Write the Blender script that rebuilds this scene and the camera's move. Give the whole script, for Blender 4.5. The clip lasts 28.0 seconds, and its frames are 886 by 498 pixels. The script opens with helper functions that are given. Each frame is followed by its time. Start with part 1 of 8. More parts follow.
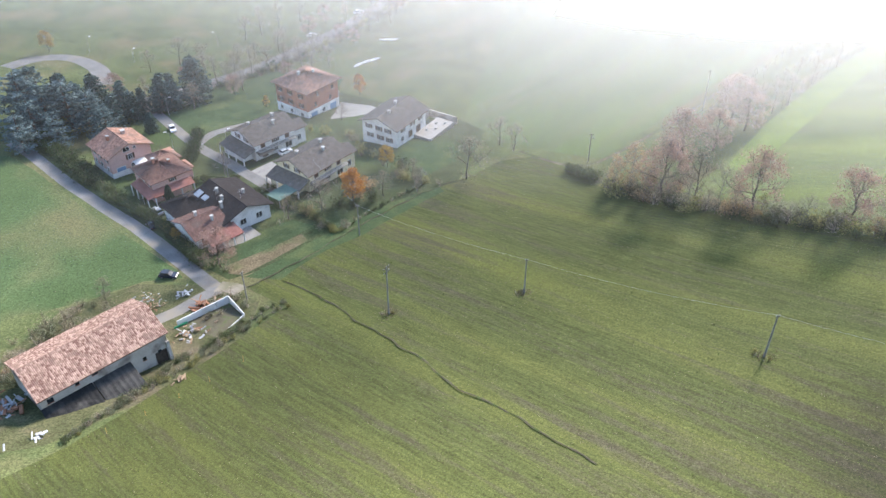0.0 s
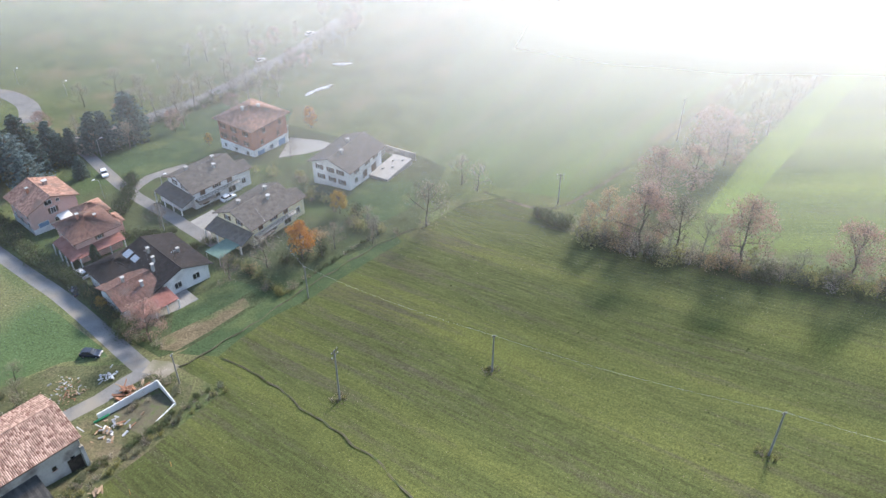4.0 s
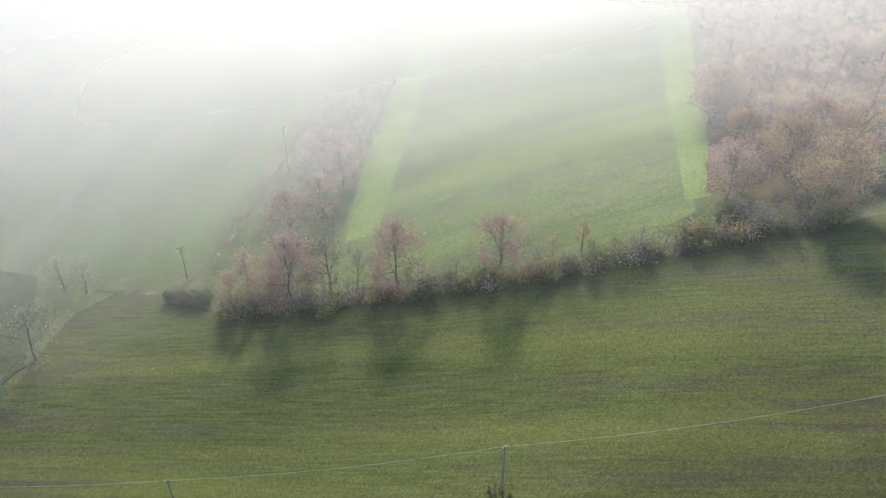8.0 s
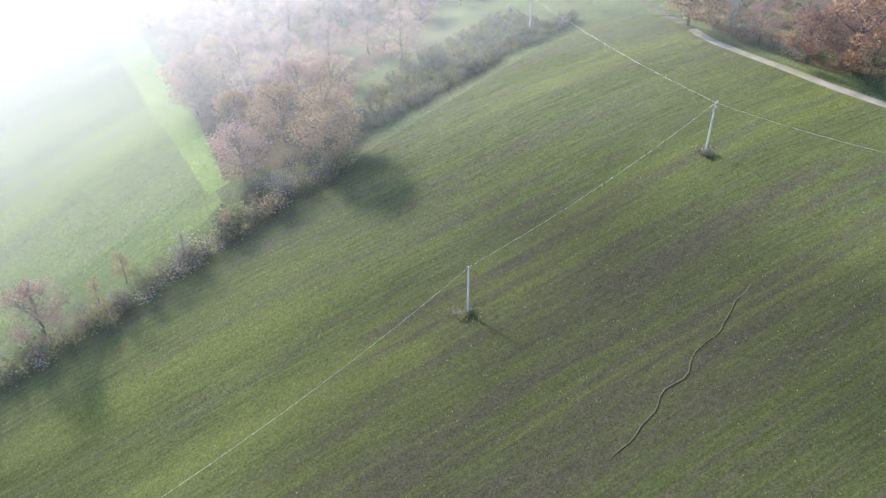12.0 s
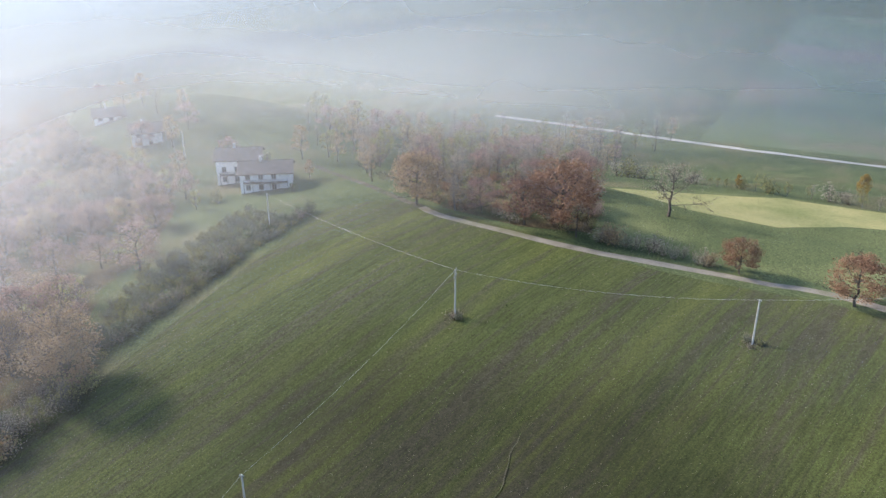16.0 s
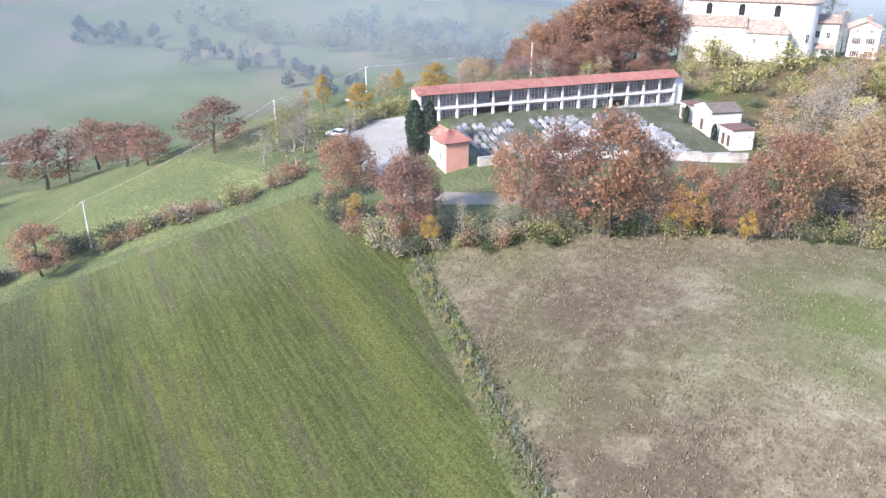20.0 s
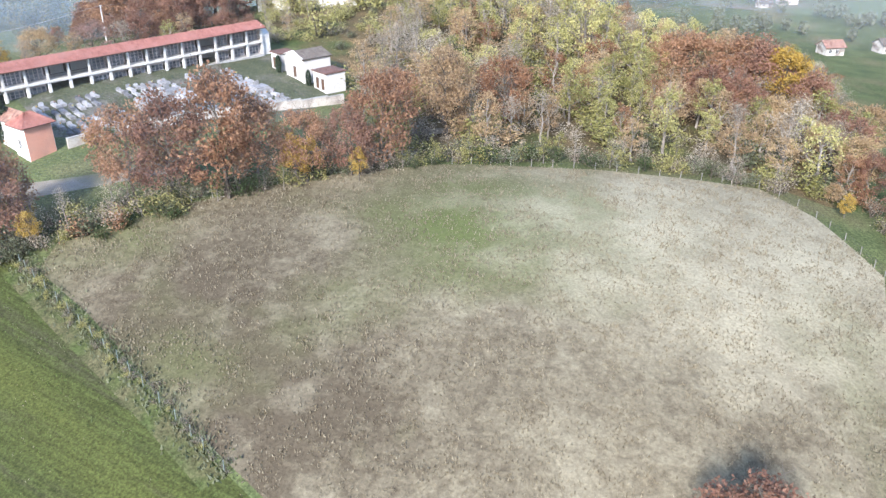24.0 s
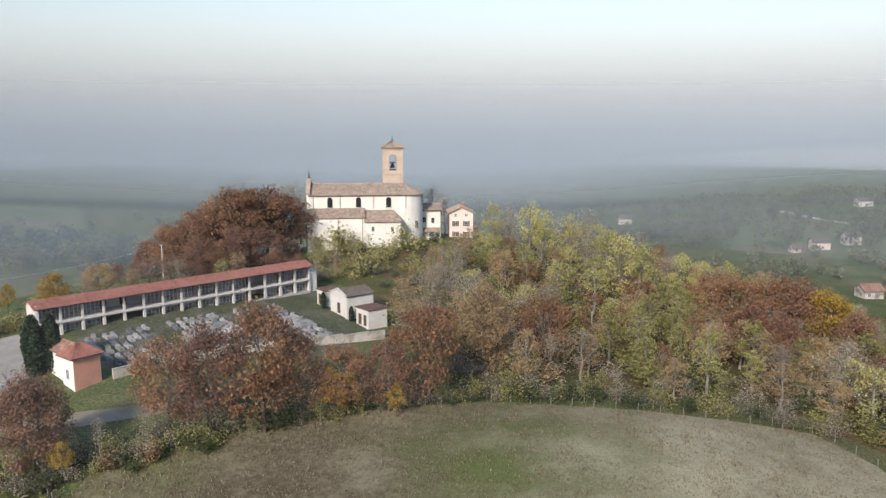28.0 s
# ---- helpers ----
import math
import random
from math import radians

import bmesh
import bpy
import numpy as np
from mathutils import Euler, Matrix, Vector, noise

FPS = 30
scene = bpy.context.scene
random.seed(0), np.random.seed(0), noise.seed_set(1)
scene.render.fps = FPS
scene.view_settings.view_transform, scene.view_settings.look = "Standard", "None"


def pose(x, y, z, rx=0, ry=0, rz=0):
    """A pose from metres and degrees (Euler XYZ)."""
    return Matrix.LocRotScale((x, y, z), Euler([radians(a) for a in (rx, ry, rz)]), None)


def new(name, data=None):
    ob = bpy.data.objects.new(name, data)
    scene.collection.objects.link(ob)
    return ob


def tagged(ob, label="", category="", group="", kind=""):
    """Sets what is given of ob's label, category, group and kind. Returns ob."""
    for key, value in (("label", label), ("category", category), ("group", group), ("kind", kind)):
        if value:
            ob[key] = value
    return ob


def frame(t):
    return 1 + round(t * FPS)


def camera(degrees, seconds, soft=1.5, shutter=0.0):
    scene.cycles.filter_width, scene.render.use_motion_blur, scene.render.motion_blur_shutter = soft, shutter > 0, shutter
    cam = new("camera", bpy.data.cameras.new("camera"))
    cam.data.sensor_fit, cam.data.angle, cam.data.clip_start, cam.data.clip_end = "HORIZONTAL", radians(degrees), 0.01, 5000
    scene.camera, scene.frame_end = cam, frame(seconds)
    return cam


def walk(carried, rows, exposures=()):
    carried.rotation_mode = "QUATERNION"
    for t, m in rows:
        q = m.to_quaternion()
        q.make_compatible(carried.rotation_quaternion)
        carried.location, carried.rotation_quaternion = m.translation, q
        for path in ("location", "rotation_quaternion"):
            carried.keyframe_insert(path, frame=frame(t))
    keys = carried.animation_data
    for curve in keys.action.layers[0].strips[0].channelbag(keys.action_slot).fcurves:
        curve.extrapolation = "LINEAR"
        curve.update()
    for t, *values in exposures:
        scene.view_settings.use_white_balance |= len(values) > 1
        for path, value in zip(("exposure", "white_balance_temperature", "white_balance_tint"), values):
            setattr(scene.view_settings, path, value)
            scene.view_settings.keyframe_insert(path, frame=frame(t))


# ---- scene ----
# ---- camera ----
cam = camera(58.74, 28.0)
PATH = [
    (0, 8.08, -37.00, 122.12, 53.12, 0, 21.98),
    (0.5, 7.58, -35.02, 122.01, 53.14, 0, 22.01),
    (1, 6.98, -32.83, 121.91, 53.17, 0, 21.99),
    (1.5, 6.31, -30.39, 121.80, 53.22, 0, 21.96),
    (2, 5.58, -27.77, 121.66, 53.24, 0, 21.90),
    (2.5, 4.78, -24.95, 121.52, 53.29, 0, 21.85),
    (4.5, 1.83, -13.20, 121.08, 53.43, 0, 17.26),
    (5, 1.23, -10.25, 120.97, 53.49, 0, 14.93),
    (5.5, 0.73, -7.32, 120.83, 53.56, 0, 12.58),
    (6, 0.35, -4.58, 120.64, 53.68, 0, 8.96),
    (6.5, 0.11, -2.12, 120.35, 53.79, 0, 4.17),
    (7, 0.00, -0.00, 120.00, 53.91, 0, -0.78),
    (7.5, -0.01, 1.80, 119.56, 54.09, 0, -6.25),
    (8, 0.09, 3.09, 119.06, 54.29, 0, -12.73),
    (8.5, 0.11, 3.69, 118.70, 54.56, 0, -19.45),
    (9, 0.12, 4.03, 118.31, 54.63, 0, -25.68),
    (9.5, 0.12, 4.03, 118.31, 54.63, 0, -30.21),
    (10, 0.12, 4.03, 118.31, 54.63, 0, -34.96),
    (10.5, 0.12, 4.03, 118.31, 54.57, 0, -39.84),
    (11, 0.12, 4.03, 118.31, 54.53, 0, -44.73),
    (11.5, 0.12, 4.03, 118.31, 54.17, 0, -49.29),
    (13.5, 0.12, 4.03, 118.31, 55.05, 0, -56.84),
    (14, 0.12, 4.03, 118.31, 58.86, 0, -57.39),
    (14.5, 0.12, 4.03, 118.31, 62.68, 0, -57.89),
    (15, 0.12, 4.03, 118.31, 66.52, 0, -58.41),
    (15.5, 0.12, 4.03, 118.31, 67.47, 0, -61.73),
    (16, 0.12, 4.03, 118.31, 67.39, 0, -72.01),
    (16.5, 0.12, 4.03, 118.31, 67.32, 0, -83.33),
    (17, 0.12, 4.03, 118.31, 67.22, 0, -91.50),
    (17.5, 0.12, 4.03, 118.31, 67.12, 0, -99.98),
    (18, 0.12, 4.03, 118.31, 66.99, 0, -109.44),
    (18.5, 0.12, 4.03, 118.31, 66.87, 0, -118.57),
    (19, 0.12, 4.03, 118.31, 66.78, 0, -127.56),
    (19.5, 0.12, 4.03, 118.31, 66.72, 0, -135.51),
    (20, 0.12, 4.03, 118.31, 66.61, 0, -142.04),
    (20.5, 0.12, 4.03, 118.31, 66.57, 0, -148.49),
    (21, 0.12, 4.03, 118.31, 66.52, 0, -155.00),
    (21.5, 0.12, 4.03, 118.31, 66.50, 0, -161.21),
    (23.5, 0.12, 4.03, 118.31, 66.44, 0, -170.21),
    (24, 0.12, 4.03, 118.31, 63.41, 0, -171.25),
    (24.5, 0.12, 4.03, 118.31, 60.51, 0, -171.36),
    (25, 0.12, 4.03, 118.31, 62.15, 0, -171.43),
    (25.5, 0.12, 4.03, 118.31, 69.10, 0, -171.47),
    (26, 0.12, 4.03, 118.31, 76.00, 0, -171.49),
    (26.5, 0.12, 4.03, 118.31, 80.65, 0, -171.49),
    (27, 0.12, 4.03, 118.31, 80.59, 0, -171.30),
    (27.5, 0.12, 4.03, 118.31, 80.54, 0, -169.69),
    (28, 0.12, 4.03, 118.31, 80.50, 0, -168.29),
]
walk(cam, [(t, pose(*p)) for t, *p in PATH], [(0, 2.0, 6500, 15), (2.5, 1.95, 6500, 15), (5, 1.82, 6500, 14), (7, 1.6, 6700, 13), (9, 1.65, 6600, 13), (11, 1.85, 6300, 14), (12.5, 2.05, 6100, 15), (14, 2.05, 6100, 15), (15, 1.4, 6300, 15), (16.2, 1.3, 6300, 16), (17, 1.7, 6200, 20), (18, 2.05, 6200, 23), (19, 2.0, 6100, 22),
     (21, 1.8, 6000, 19), (23, 1.75, 6000, 16), (25, 1.85, 5850, 16), (26.5, 1.0, 6300, 13), (28, 0.7, 6700, 14)])

# ---- light ----
SUN_TURN, SUN_HEIGHT = -10.0, 30.0  # degrees: direction of the sun from +y, and its height
world = bpy.data.worlds.new("sky")
scene.world = world
world.use_nodes = True
sky = world.node_tree.nodes.new("ShaderNodeTexSky")
sky.sky_type, sky.sun_disc = "NISHITA", False
sky.sun_elevation, sky.sun_rotation = radians(SUN_HEIGHT), radians(-SUN_TURN)
sky.air_density, sky.dust_density, sky.ozone_density = 1.2, 0.3, 2.0
background = world.node_tree.nodes["Background"]
background.inputs["Strength"].default_value = 0.13
world.node_tree.links.new(sky.outputs["Color"], background.inputs["Color"])
sun = new("sun", bpy.data.lights.new("sun", "SUN"))
sun.data.energy, sun.data.angle, sun.data.color = 3.3, radians(10.0), (1.0, 0.93, 0.82)
sun.matrix_world = pose(0, 0, 400, 90 - SUN_HEIGHT, 0, 180 + SUN_TURN)

# ---- terrain ----
HILLS_NORTH = [
    (-200, 400, 190, -12.5), (120, 120, 60, 5.7), (-120, 60, 60, -7.3), (550, 400, 190, 8.2), (550, 150, 190, 22.6),
    (180, 0, 60, 8.3), (240, 240, 60, 19.1), (-60, 0, 60, -11.1), (-200, 150, 190, -14.3), (300, 400, 190, -26.1),
    (240, 180, 60, 30), (60, 180, 60, 14.7), (180, 60, 60, 16.6), (0, 180, 60, -9.1), (60, 120, 60, 5.2),
    (-180, 240, 60, -7), (-450, 150, 190, -10.4), (120, 60, 60, 4.9),
]
HILLS_SOUTH = [
    (50, -350, 190, 4.8), (300, -100, 190, -16.3), (0, -120, 60, 8.7), (240, -60, 60, 9.1), (0, -60, 60, 26),
    (180, -60, 60, -5.8), (550, -350, 190, 24), (60, -180, 60, 1.5), (-120, -120, 60, 10.5), (-450, -600, 190, 19.4),
    (0, -240, 60, 13), (120, -120, 60, 40.5), (50, -100, 190, 24.3), (60, -240, 60, 20.7), (-200, -600, 190, 30.3),
    (60, -120, 60, -11.5), (550, -100, 190, 24.4), (550, -600, 190, 16.8), (-200, -100, 190, 12.8), (120, -240, 60, 8.9),
]
HILLS = HILLS_NORTH + HILLS_SOUTH
HILL_XY = np.array([h[:2] for h in HILLS], float)
HILL_S = np.array([h[2] for h in HILLS], float)
HILL_H = np.array([h[3] for h in HILLS], float)


def heights(xy):
    """Ground heights at an array of places."""
    d = ((np.asarray(xy, float)[:, None, :] - HILL_XY[None]) ** 2).sum(2)
    return 20.0 + np.exp(-d / (2 * HILL_S ** 2)) @ HILL_H


def ground_at(x, y):
    return float(heights([(x, y)])[0])


# ---- materials ----
def nodes_of(name):
    m = bpy.data.materials.new(name)
    m.use_nodes = True
    t = m.node_tree
    return m, t.nodes, t.links, t.nodes["Principled BSDF"]


def grained(n, l, vector, colour, scale, strength):
    """Clods and tufts: the colour scaled up and down by a coarse, crisp grain."""
    grain = n.new("ShaderNodeTexNoise")
    grain.inputs["Scale"].default_value, grain.inputs["Detail"].default_value, grain.inputs["Roughness"].default_value = scale, 3.0, 0.75
    l.new(vector, grain.inputs["Vector"])
    spread = n.new("ShaderNodeMapRange")
    spread.inputs["From Min"].default_value, spread.inputs["From Max"].default_value = 0.36, 0.64
    spread.inputs["To Min"].default_value, spread.inputs["To Max"].default_value = 1 - strength, 1 + strength
    l.new(grain.outputs["Fac"], spread.inputs["Value"])
    by = n.new("ShaderNodeVectorMath")
    by.operation = "SCALE"
    l.new(colour, by.inputs[0])
    l.new(spread.outputs[0], by.inputs["Scale"])
    return by.outputs[0]


def zone(n, l, vector, x, y, radius, inner, outer):
    """A value that passes from inner to outer with the distance from a place on the ground, with a ragged rim."""
    flat = n.new("ShaderNodeMapping")
    flat.inputs["Scale"].default_value = (1.0, 1.0, 0.0)
    l.new(vector, flat.inputs["Vector"])
    ragged = n.new("ShaderNodeTexNoise")
    ragged.inputs["Scale"].default_value, ragged.inputs["Detail"].default_value = 0.03, 5.0
    l.new(flat.outputs[0], ragged.inputs["Vector"])
    away = n.new("ShaderNodeVectorMath")
    away.operation = "DISTANCE"
    away.inputs[1].default_value = (x, y, 0.0)
    l.new(flat.outputs[0], away.inputs[0])
    rim = n.new("ShaderNodeMath")
    rim.operation = "MULTIPLY_ADD"
    rim.inputs[1].default_value = 0.9 * radius
    l.new(ragged.outputs["Fac"], rim.inputs[0])
    l.new(away.outputs["Value"], rim.inputs[2])
    fall = n.new("ShaderNodeMapRange")
    fall.interpolation_type = "SMOOTHSTEP"
    fall.inputs["From Min"].default_value, fall.inputs["From Max"].default_value = 0.75 * radius, 1.5 * radius
    fall.inputs["To Min"].default_value, fall.inputs["To Max"].default_value = inner, outer
    l.new(rim.outputs[0], fall.inputs["Value"])
    return fall.outputs[0]


def scaled(n, l, colour, value):
    by = n.new("ShaderNodeVectorMath")
    by.operation = "SCALE"
    l.new(colour, by.inputs[0])
    l.new(value, by.inputs["Scale"])
    return by.outputs[0]


def surface(name, dark, light, scale=1.0, rough=0.85, fine=8.0, bump=0.3, wear=None, wear_scale=0.15, metal=0.0,
            vary=0.0, island=0.0, spec=0.15, depth=0.05, grain=0.0):
    """Two-scale noise between two base colours, with stains of a third, relief, and variation from piece to piece."""
    m, n, l, b = nodes_of(name)
    at = n.new("ShaderNodeTexCoord")
    big = n.new("ShaderNodeTexNoise")
    big.inputs["Scale"].default_value, big.inputs["Detail"].default_value = scale, 6.0
    small = n.new("ShaderNodeTexNoise")
    small.inputs["Scale"].default_value, small.inputs["Detail"].default_value = scale * fine, 4.0
    for k in (big, small):
        l.new(at.outputs["Object"], k.inputs["Vector"])
    mix = n.new("ShaderNodeMath")
    mix.operation = "MULTIPLY_ADD"
    mix.inputs[1].default_value = 0.55
    l.new(small.outputs["Fac"], mix.inputs[0])
    half = n.new("ShaderNodeMath")
    half.operation = "MULTIPLY_ADD"
    half.inputs[1].default_value, half.inputs[2].default_value = 0.9, -0.22
    l.new(big.outputs["Fac"], half.inputs[0])
    l.new(half.outputs[0], mix.inputs[2])
    value = mix.outputs[0]
    if vary or island:
        info = n.new("ShaderNodeObjectInfo") if vary else n.new("ShaderNodeNewGeometry")
        shift = n.new("ShaderNodeMath")
        shift.operation = "MULTIPLY_ADD"
        shift.inputs[1].default_value = vary or island
        l.new(info.outputs["Random"] if vary else info.outputs["Random Per Island"], shift.inputs[0])
        low = n.new("ShaderNodeMath")
        low.operation = "SUBTRACT"
        low.inputs[1].default_value = 0.5 * (vary or island)
        l.new(value, low.inputs[0])
        l.new(low.outputs[0], shift.inputs[2])
        value = shift.outputs[0]
    ramp = n.new("ShaderNodeValToRGB")
    ramp.color_ramp.elements[0].position, ramp.color_ramp.elements[1].position = 0.25, 0.75
    ramp.color_ramp.elements[0].color, ramp.color_ramp.elements[1].color = (*dark, 1), (*light, 1)
    l.new(value, ramp.inputs["Fac"])
    colour = ramp.outputs["Color"]
    if wear:
        stain = n.new("ShaderNodeTexNoise")
        stain.inputs["Scale"].default_value, stain.inputs["Detail"].default_value = wear_scale, 8.0
        l.new(at.outputs["Object"], stain.inputs["Vector"])
        edge = n.new("ShaderNodeValToRGB")
        edge.color_ramp.elements[0].position, edge.color_ramp.elements[1].position = 0.5, 0.68
        l.new(stain.outputs["Fac"], edge.inputs["Fac"])
        over = n.new("ShaderNodeMix")
        over.data_type = "RGBA"
        l.new(edge.outputs["Color"], over.inputs["Factor"])
        l.new(colour, over.inputs[6])
        over.inputs[7].default_value = (*wear, 1)
        colour = over.outputs[2]
    if grain:
        colour = grained(n, l, at.outputs["Object"], colour, 2.6, grain)
    l.new(colour, b.inputs["Base Color"])
    b.inputs["Roughness"].default_value, b.inputs["Metallic"].default_value = rough, metal
    b.inputs["Specular IOR Level"].default_value = spec
    if bump:
        relief = n.new("ShaderNodeBump")
        relief.inputs["Strength"].default_value, relief.inputs["Distance"].default_value = bump, depth
        l.new(small.outputs["Fac"], relief.inputs["Height"])
        l.new(relief.outputs["Normal"], b.inputs["Normal"])
    return m


def drilled(name, green, brown, pale, turn, spacing=5.0, amount=0.5, clods=1.0, bend_by=10.0, zones=()):
    """A field sown in rows: long bands of young crop and bare soil that follow the drill, thin rows, clods, round zones
    with more or less bare soil and darker colour.
    """
    m, n, l, b = nodes_of(name)
    at = n.new("ShaderNodeTexCoord")
    spin = n.new("ShaderNodeMapping")
    spin.inputs["Rotation"].default_value = (0, 0, radians(turn))
    l.new(at.outputs["Object"], spin.inputs["Vector"])
    wobble = n.new("ShaderNodeTexNoise")
    wobble.inputs["Scale"].default_value, wobble.inputs["Detail"].default_value = 0.008, 1.0
    l.new(spin.outputs[0], wobble.inputs["Vector"])
    push = n.new("ShaderNodeVectorMath")
    push.operation = "SCALE"
    push.inputs["Scale"].default_value = bend_by
    l.new(wobble.outputs["Color"], push.inputs[0])
    bend = n.new("ShaderNodeVectorMath")
    bend.operation = "ADD"
    l.new(spin.outputs[0], bend.inputs[0])
    l.new(push.outputs[0], bend.inputs[1])

    def stretched(sx, sy, detail, rough=0.5):
        k = n.new("ShaderNodeMapping")
        k.inputs["Scale"].default_value = (sx, sy, 0.0)
        l.new(bend.outputs[0], k.inputs["Vector"])
        t = n.new("ShaderNodeTexNoise")
        t.inputs["Scale"].default_value, t.inputs["Detail"].default_value, t.inputs["Roughness"].default_value = 1.0, detail, rough
        l.new(k.outputs[0], t.inputs["Vector"])
        return t.outputs["Fac"]

    def spread(fac, low, high, to_low=0.0, to_high=1.0):
        r = n.new("ShaderNodeMapRange")
        r.inputs["From Min"].default_value, r.inputs["From Max"].default_value = low, high
        r.inputs["To Min"].default_value, r.inputs["To Max"].default_value = to_low, to_high
        l.new(fac, r.inputs["Value"])
        return r.outputs[0]

    def sums(*facs):
        out = facs[0]
        for k in facs[1:]:
            q = n.new("ShaderNodeMath")
            l.new(out, q.inputs[0])
            l.new(k, q.inputs[1])
            out = q.outputs[0]
        return out

    def blend(a, b_, fac):
        o = n.new("ShaderNodeMix")
        o.data_type, o.clamp_factor = "RGBA", True
        l.new(fac, o.inputs["Factor"])
        for src, slot in ((a, 6), (b_, 7)):
            if isinstance(src, tuple):
                o.inputs[slot].default_value = (*src, 1)
            else:
                l.new(src, o.inputs[slot])
        return o.outputs[2]

    wide = stretched(0.008, 0.25 / spacing, 2.0)
    bands = stretched(0.017, 1.0 / spacing, 3.0, 0.6)
    rows = stretched(0.12, 1.9, 3.0, 0.6)
    patch = stretched(0.018, 0.04, 3.0)
    clod = stretched(2.3, 3.4, 4.0, 0.7)
    tuft = stretched(0.45, 0.9, 4.0, 0.65)

    soil = blend(brown, pale, sums(spread(clod, 0.3, 0.7, 0.0, 0.75), spread(tuft, 0.35, 0.7, -0.2, 0.35)))
    deep = tuple(0.55 * c for c in green)
    fresh = (1.45 * green[0], 1.32 * green[1], 1.1 * green[2])
    crop = blend(deep, green, spread(rows, 0.35, 0.65))
    crop = blend(crop, fresh, sums(spread(wide, 0.42, 0.72, 0.0, 0.8), spread(clod, 0.35, 0.65, -0.3, 0.3)))
    bare = [spread(bands, 0.5 - 0.16, 0.5 + 0.16, -0.9 * amount, 1.25 * amount), spread(patch, 0.35, 0.65, -0.35 * amount, 0.5 * amount),
            spread(rows, 0.35, 0.65, 0.16, -0.16), spread(clod, 0.35, 0.65, -0.3 * clods, 0.3 * clods), spread(tuft, 0.35, 0.65, -0.2 * clods, 0.2 * clods)]
    # each zone: place, radius, more or less bare soil, scale of the colour
    for x, y, radius, more, tone in zones:
        bare.append(zone(n, l, at.outputs["Object"], x, y, radius, more, 0.0))
    c = blend(crop, soil, sums(*bare))
    # the colour is scaled down towards the middle of these zones
    for x, y, radius, more, tone in zones:
        if tone < 1:
            c = scaled(n, l, c, zone(n, l, at.outputs["Object"], x, y, 1.15 * radius, tone, 1.0))
    c = grained(n, l, bend.outputs[0], c, 1.5, 0.14)
    c = grained(n, l, at.outputs["Object"], c, 4.0, 0.4)
    l.new(c, b.inputs["Base Color"])
    b.inputs["Roughness"].default_value, b.inputs["Specular IOR Level"].default_value = 0.9, 0.13
    relief = n.new("ShaderNodeBump")
    relief.inputs["Strength"].default_value, relief.inputs["Distance"].default_value = 0.5, 0.12
    l.new(clod, relief.inputs["Height"])
    l.new(relief.outputs["Normal"], b.inputs["Normal"])
    return m


def fallow(name):
    """Unmown dry grass: brown tussocks, straw, green regrowth, browner round one place, paler on the brow."""
    m, n, l, b = nodes_of(name)
    at = n.new("ShaderNodeTexCoord").outputs["Object"]

    def cloud(scale, detail, rough, low, high, to_low, to_high):
        t, r = n.new("ShaderNodeTexNoise"), n.new("ShaderNodeMapRange")
        t.inputs["Scale"].default_value, t.inputs["Detail"].default_value, t.inputs["Roughness"].default_value = scale, detail, rough
        l.new(at, t.inputs["Vector"])
        r.inputs["From Min"].default_value, r.inputs["From Max"].default_value = low, high
        r.inputs["To Min"].default_value, r.inputs["To Max"].default_value = to_low, to_high
        l.new(t.outputs["Fac"], r.inputs["Value"])
        return r.outputs[0], t.outputs["Fac"]

    def mixed(a, b_, facs):
        out = facs[0]
        for k in facs[1:]:
            q = n.new("ShaderNodeMath")
            l.new(out, q.inputs[0])
            l.new(k, q.inputs[1])
            out = q.outputs[0]
        o = n.new("ShaderNodeMix")
        o.data_type, o.clamp_factor = "RGBA", True
        l.new(out, o.inputs["Factor"])
        for src, slot in ((a, 6), (b_, 7)):
            if isinstance(src, tuple):
                o.inputs[slot].default_value = (*src, 1)
            else:
                l.new(src, o.inputs[slot])
        return o.outputs[2]

    tuft, high = cloud(0.9, 5.0, 0.7, 0.36, 0.64, -0.28, 0.38)
    wide, _ = cloud(0.06, 5.0, 0.6, 0.35, 0.65, -0.2, 0.3)
    fresh, _ = cloud(0.035, 4.0, 0.6, 0.45, 0.7, 0.0, 0.75)
    c = mixed((0.082, 0.066, 0.043), (0.19, 0.165, 0.108), [tuft, wide, zone(n, l, at, 38, -62, 36, 0.03, 0.55)])
    c = mixed(c, (0.1, 0.115, 0.042), [fresh, zone(n, l, at, 4, -95, 30, 0.45, -0.15)])
    # paler towards the brow, with a ragged rim
    c = mixed(c, (0.31, 0.28, 0.19), [zone(n, l, at, -24, -98, 40, 0.75, 0.0), cloud(0.12, 4.0, 0.6, 0.4, 0.65, -0.2, 0.2)[0]])
    c = grained(n, l, at, c, 2.8, 0.2)
    l.new(c, b.inputs["Base Color"])
    b.inputs["Roughness"].default_value, b.inputs["Specular IOR Level"].default_value = 0.97, 0.08
    relief = n.new("ShaderNodeBump")
    relief.inputs["Strength"].default_value, relief.inputs["Distance"].default_value = 0.6, 0.3
    l.new(high, relief.inputs["Height"])
    l.new(relief.outputs["Normal"], b.inputs["Normal"])
    return m


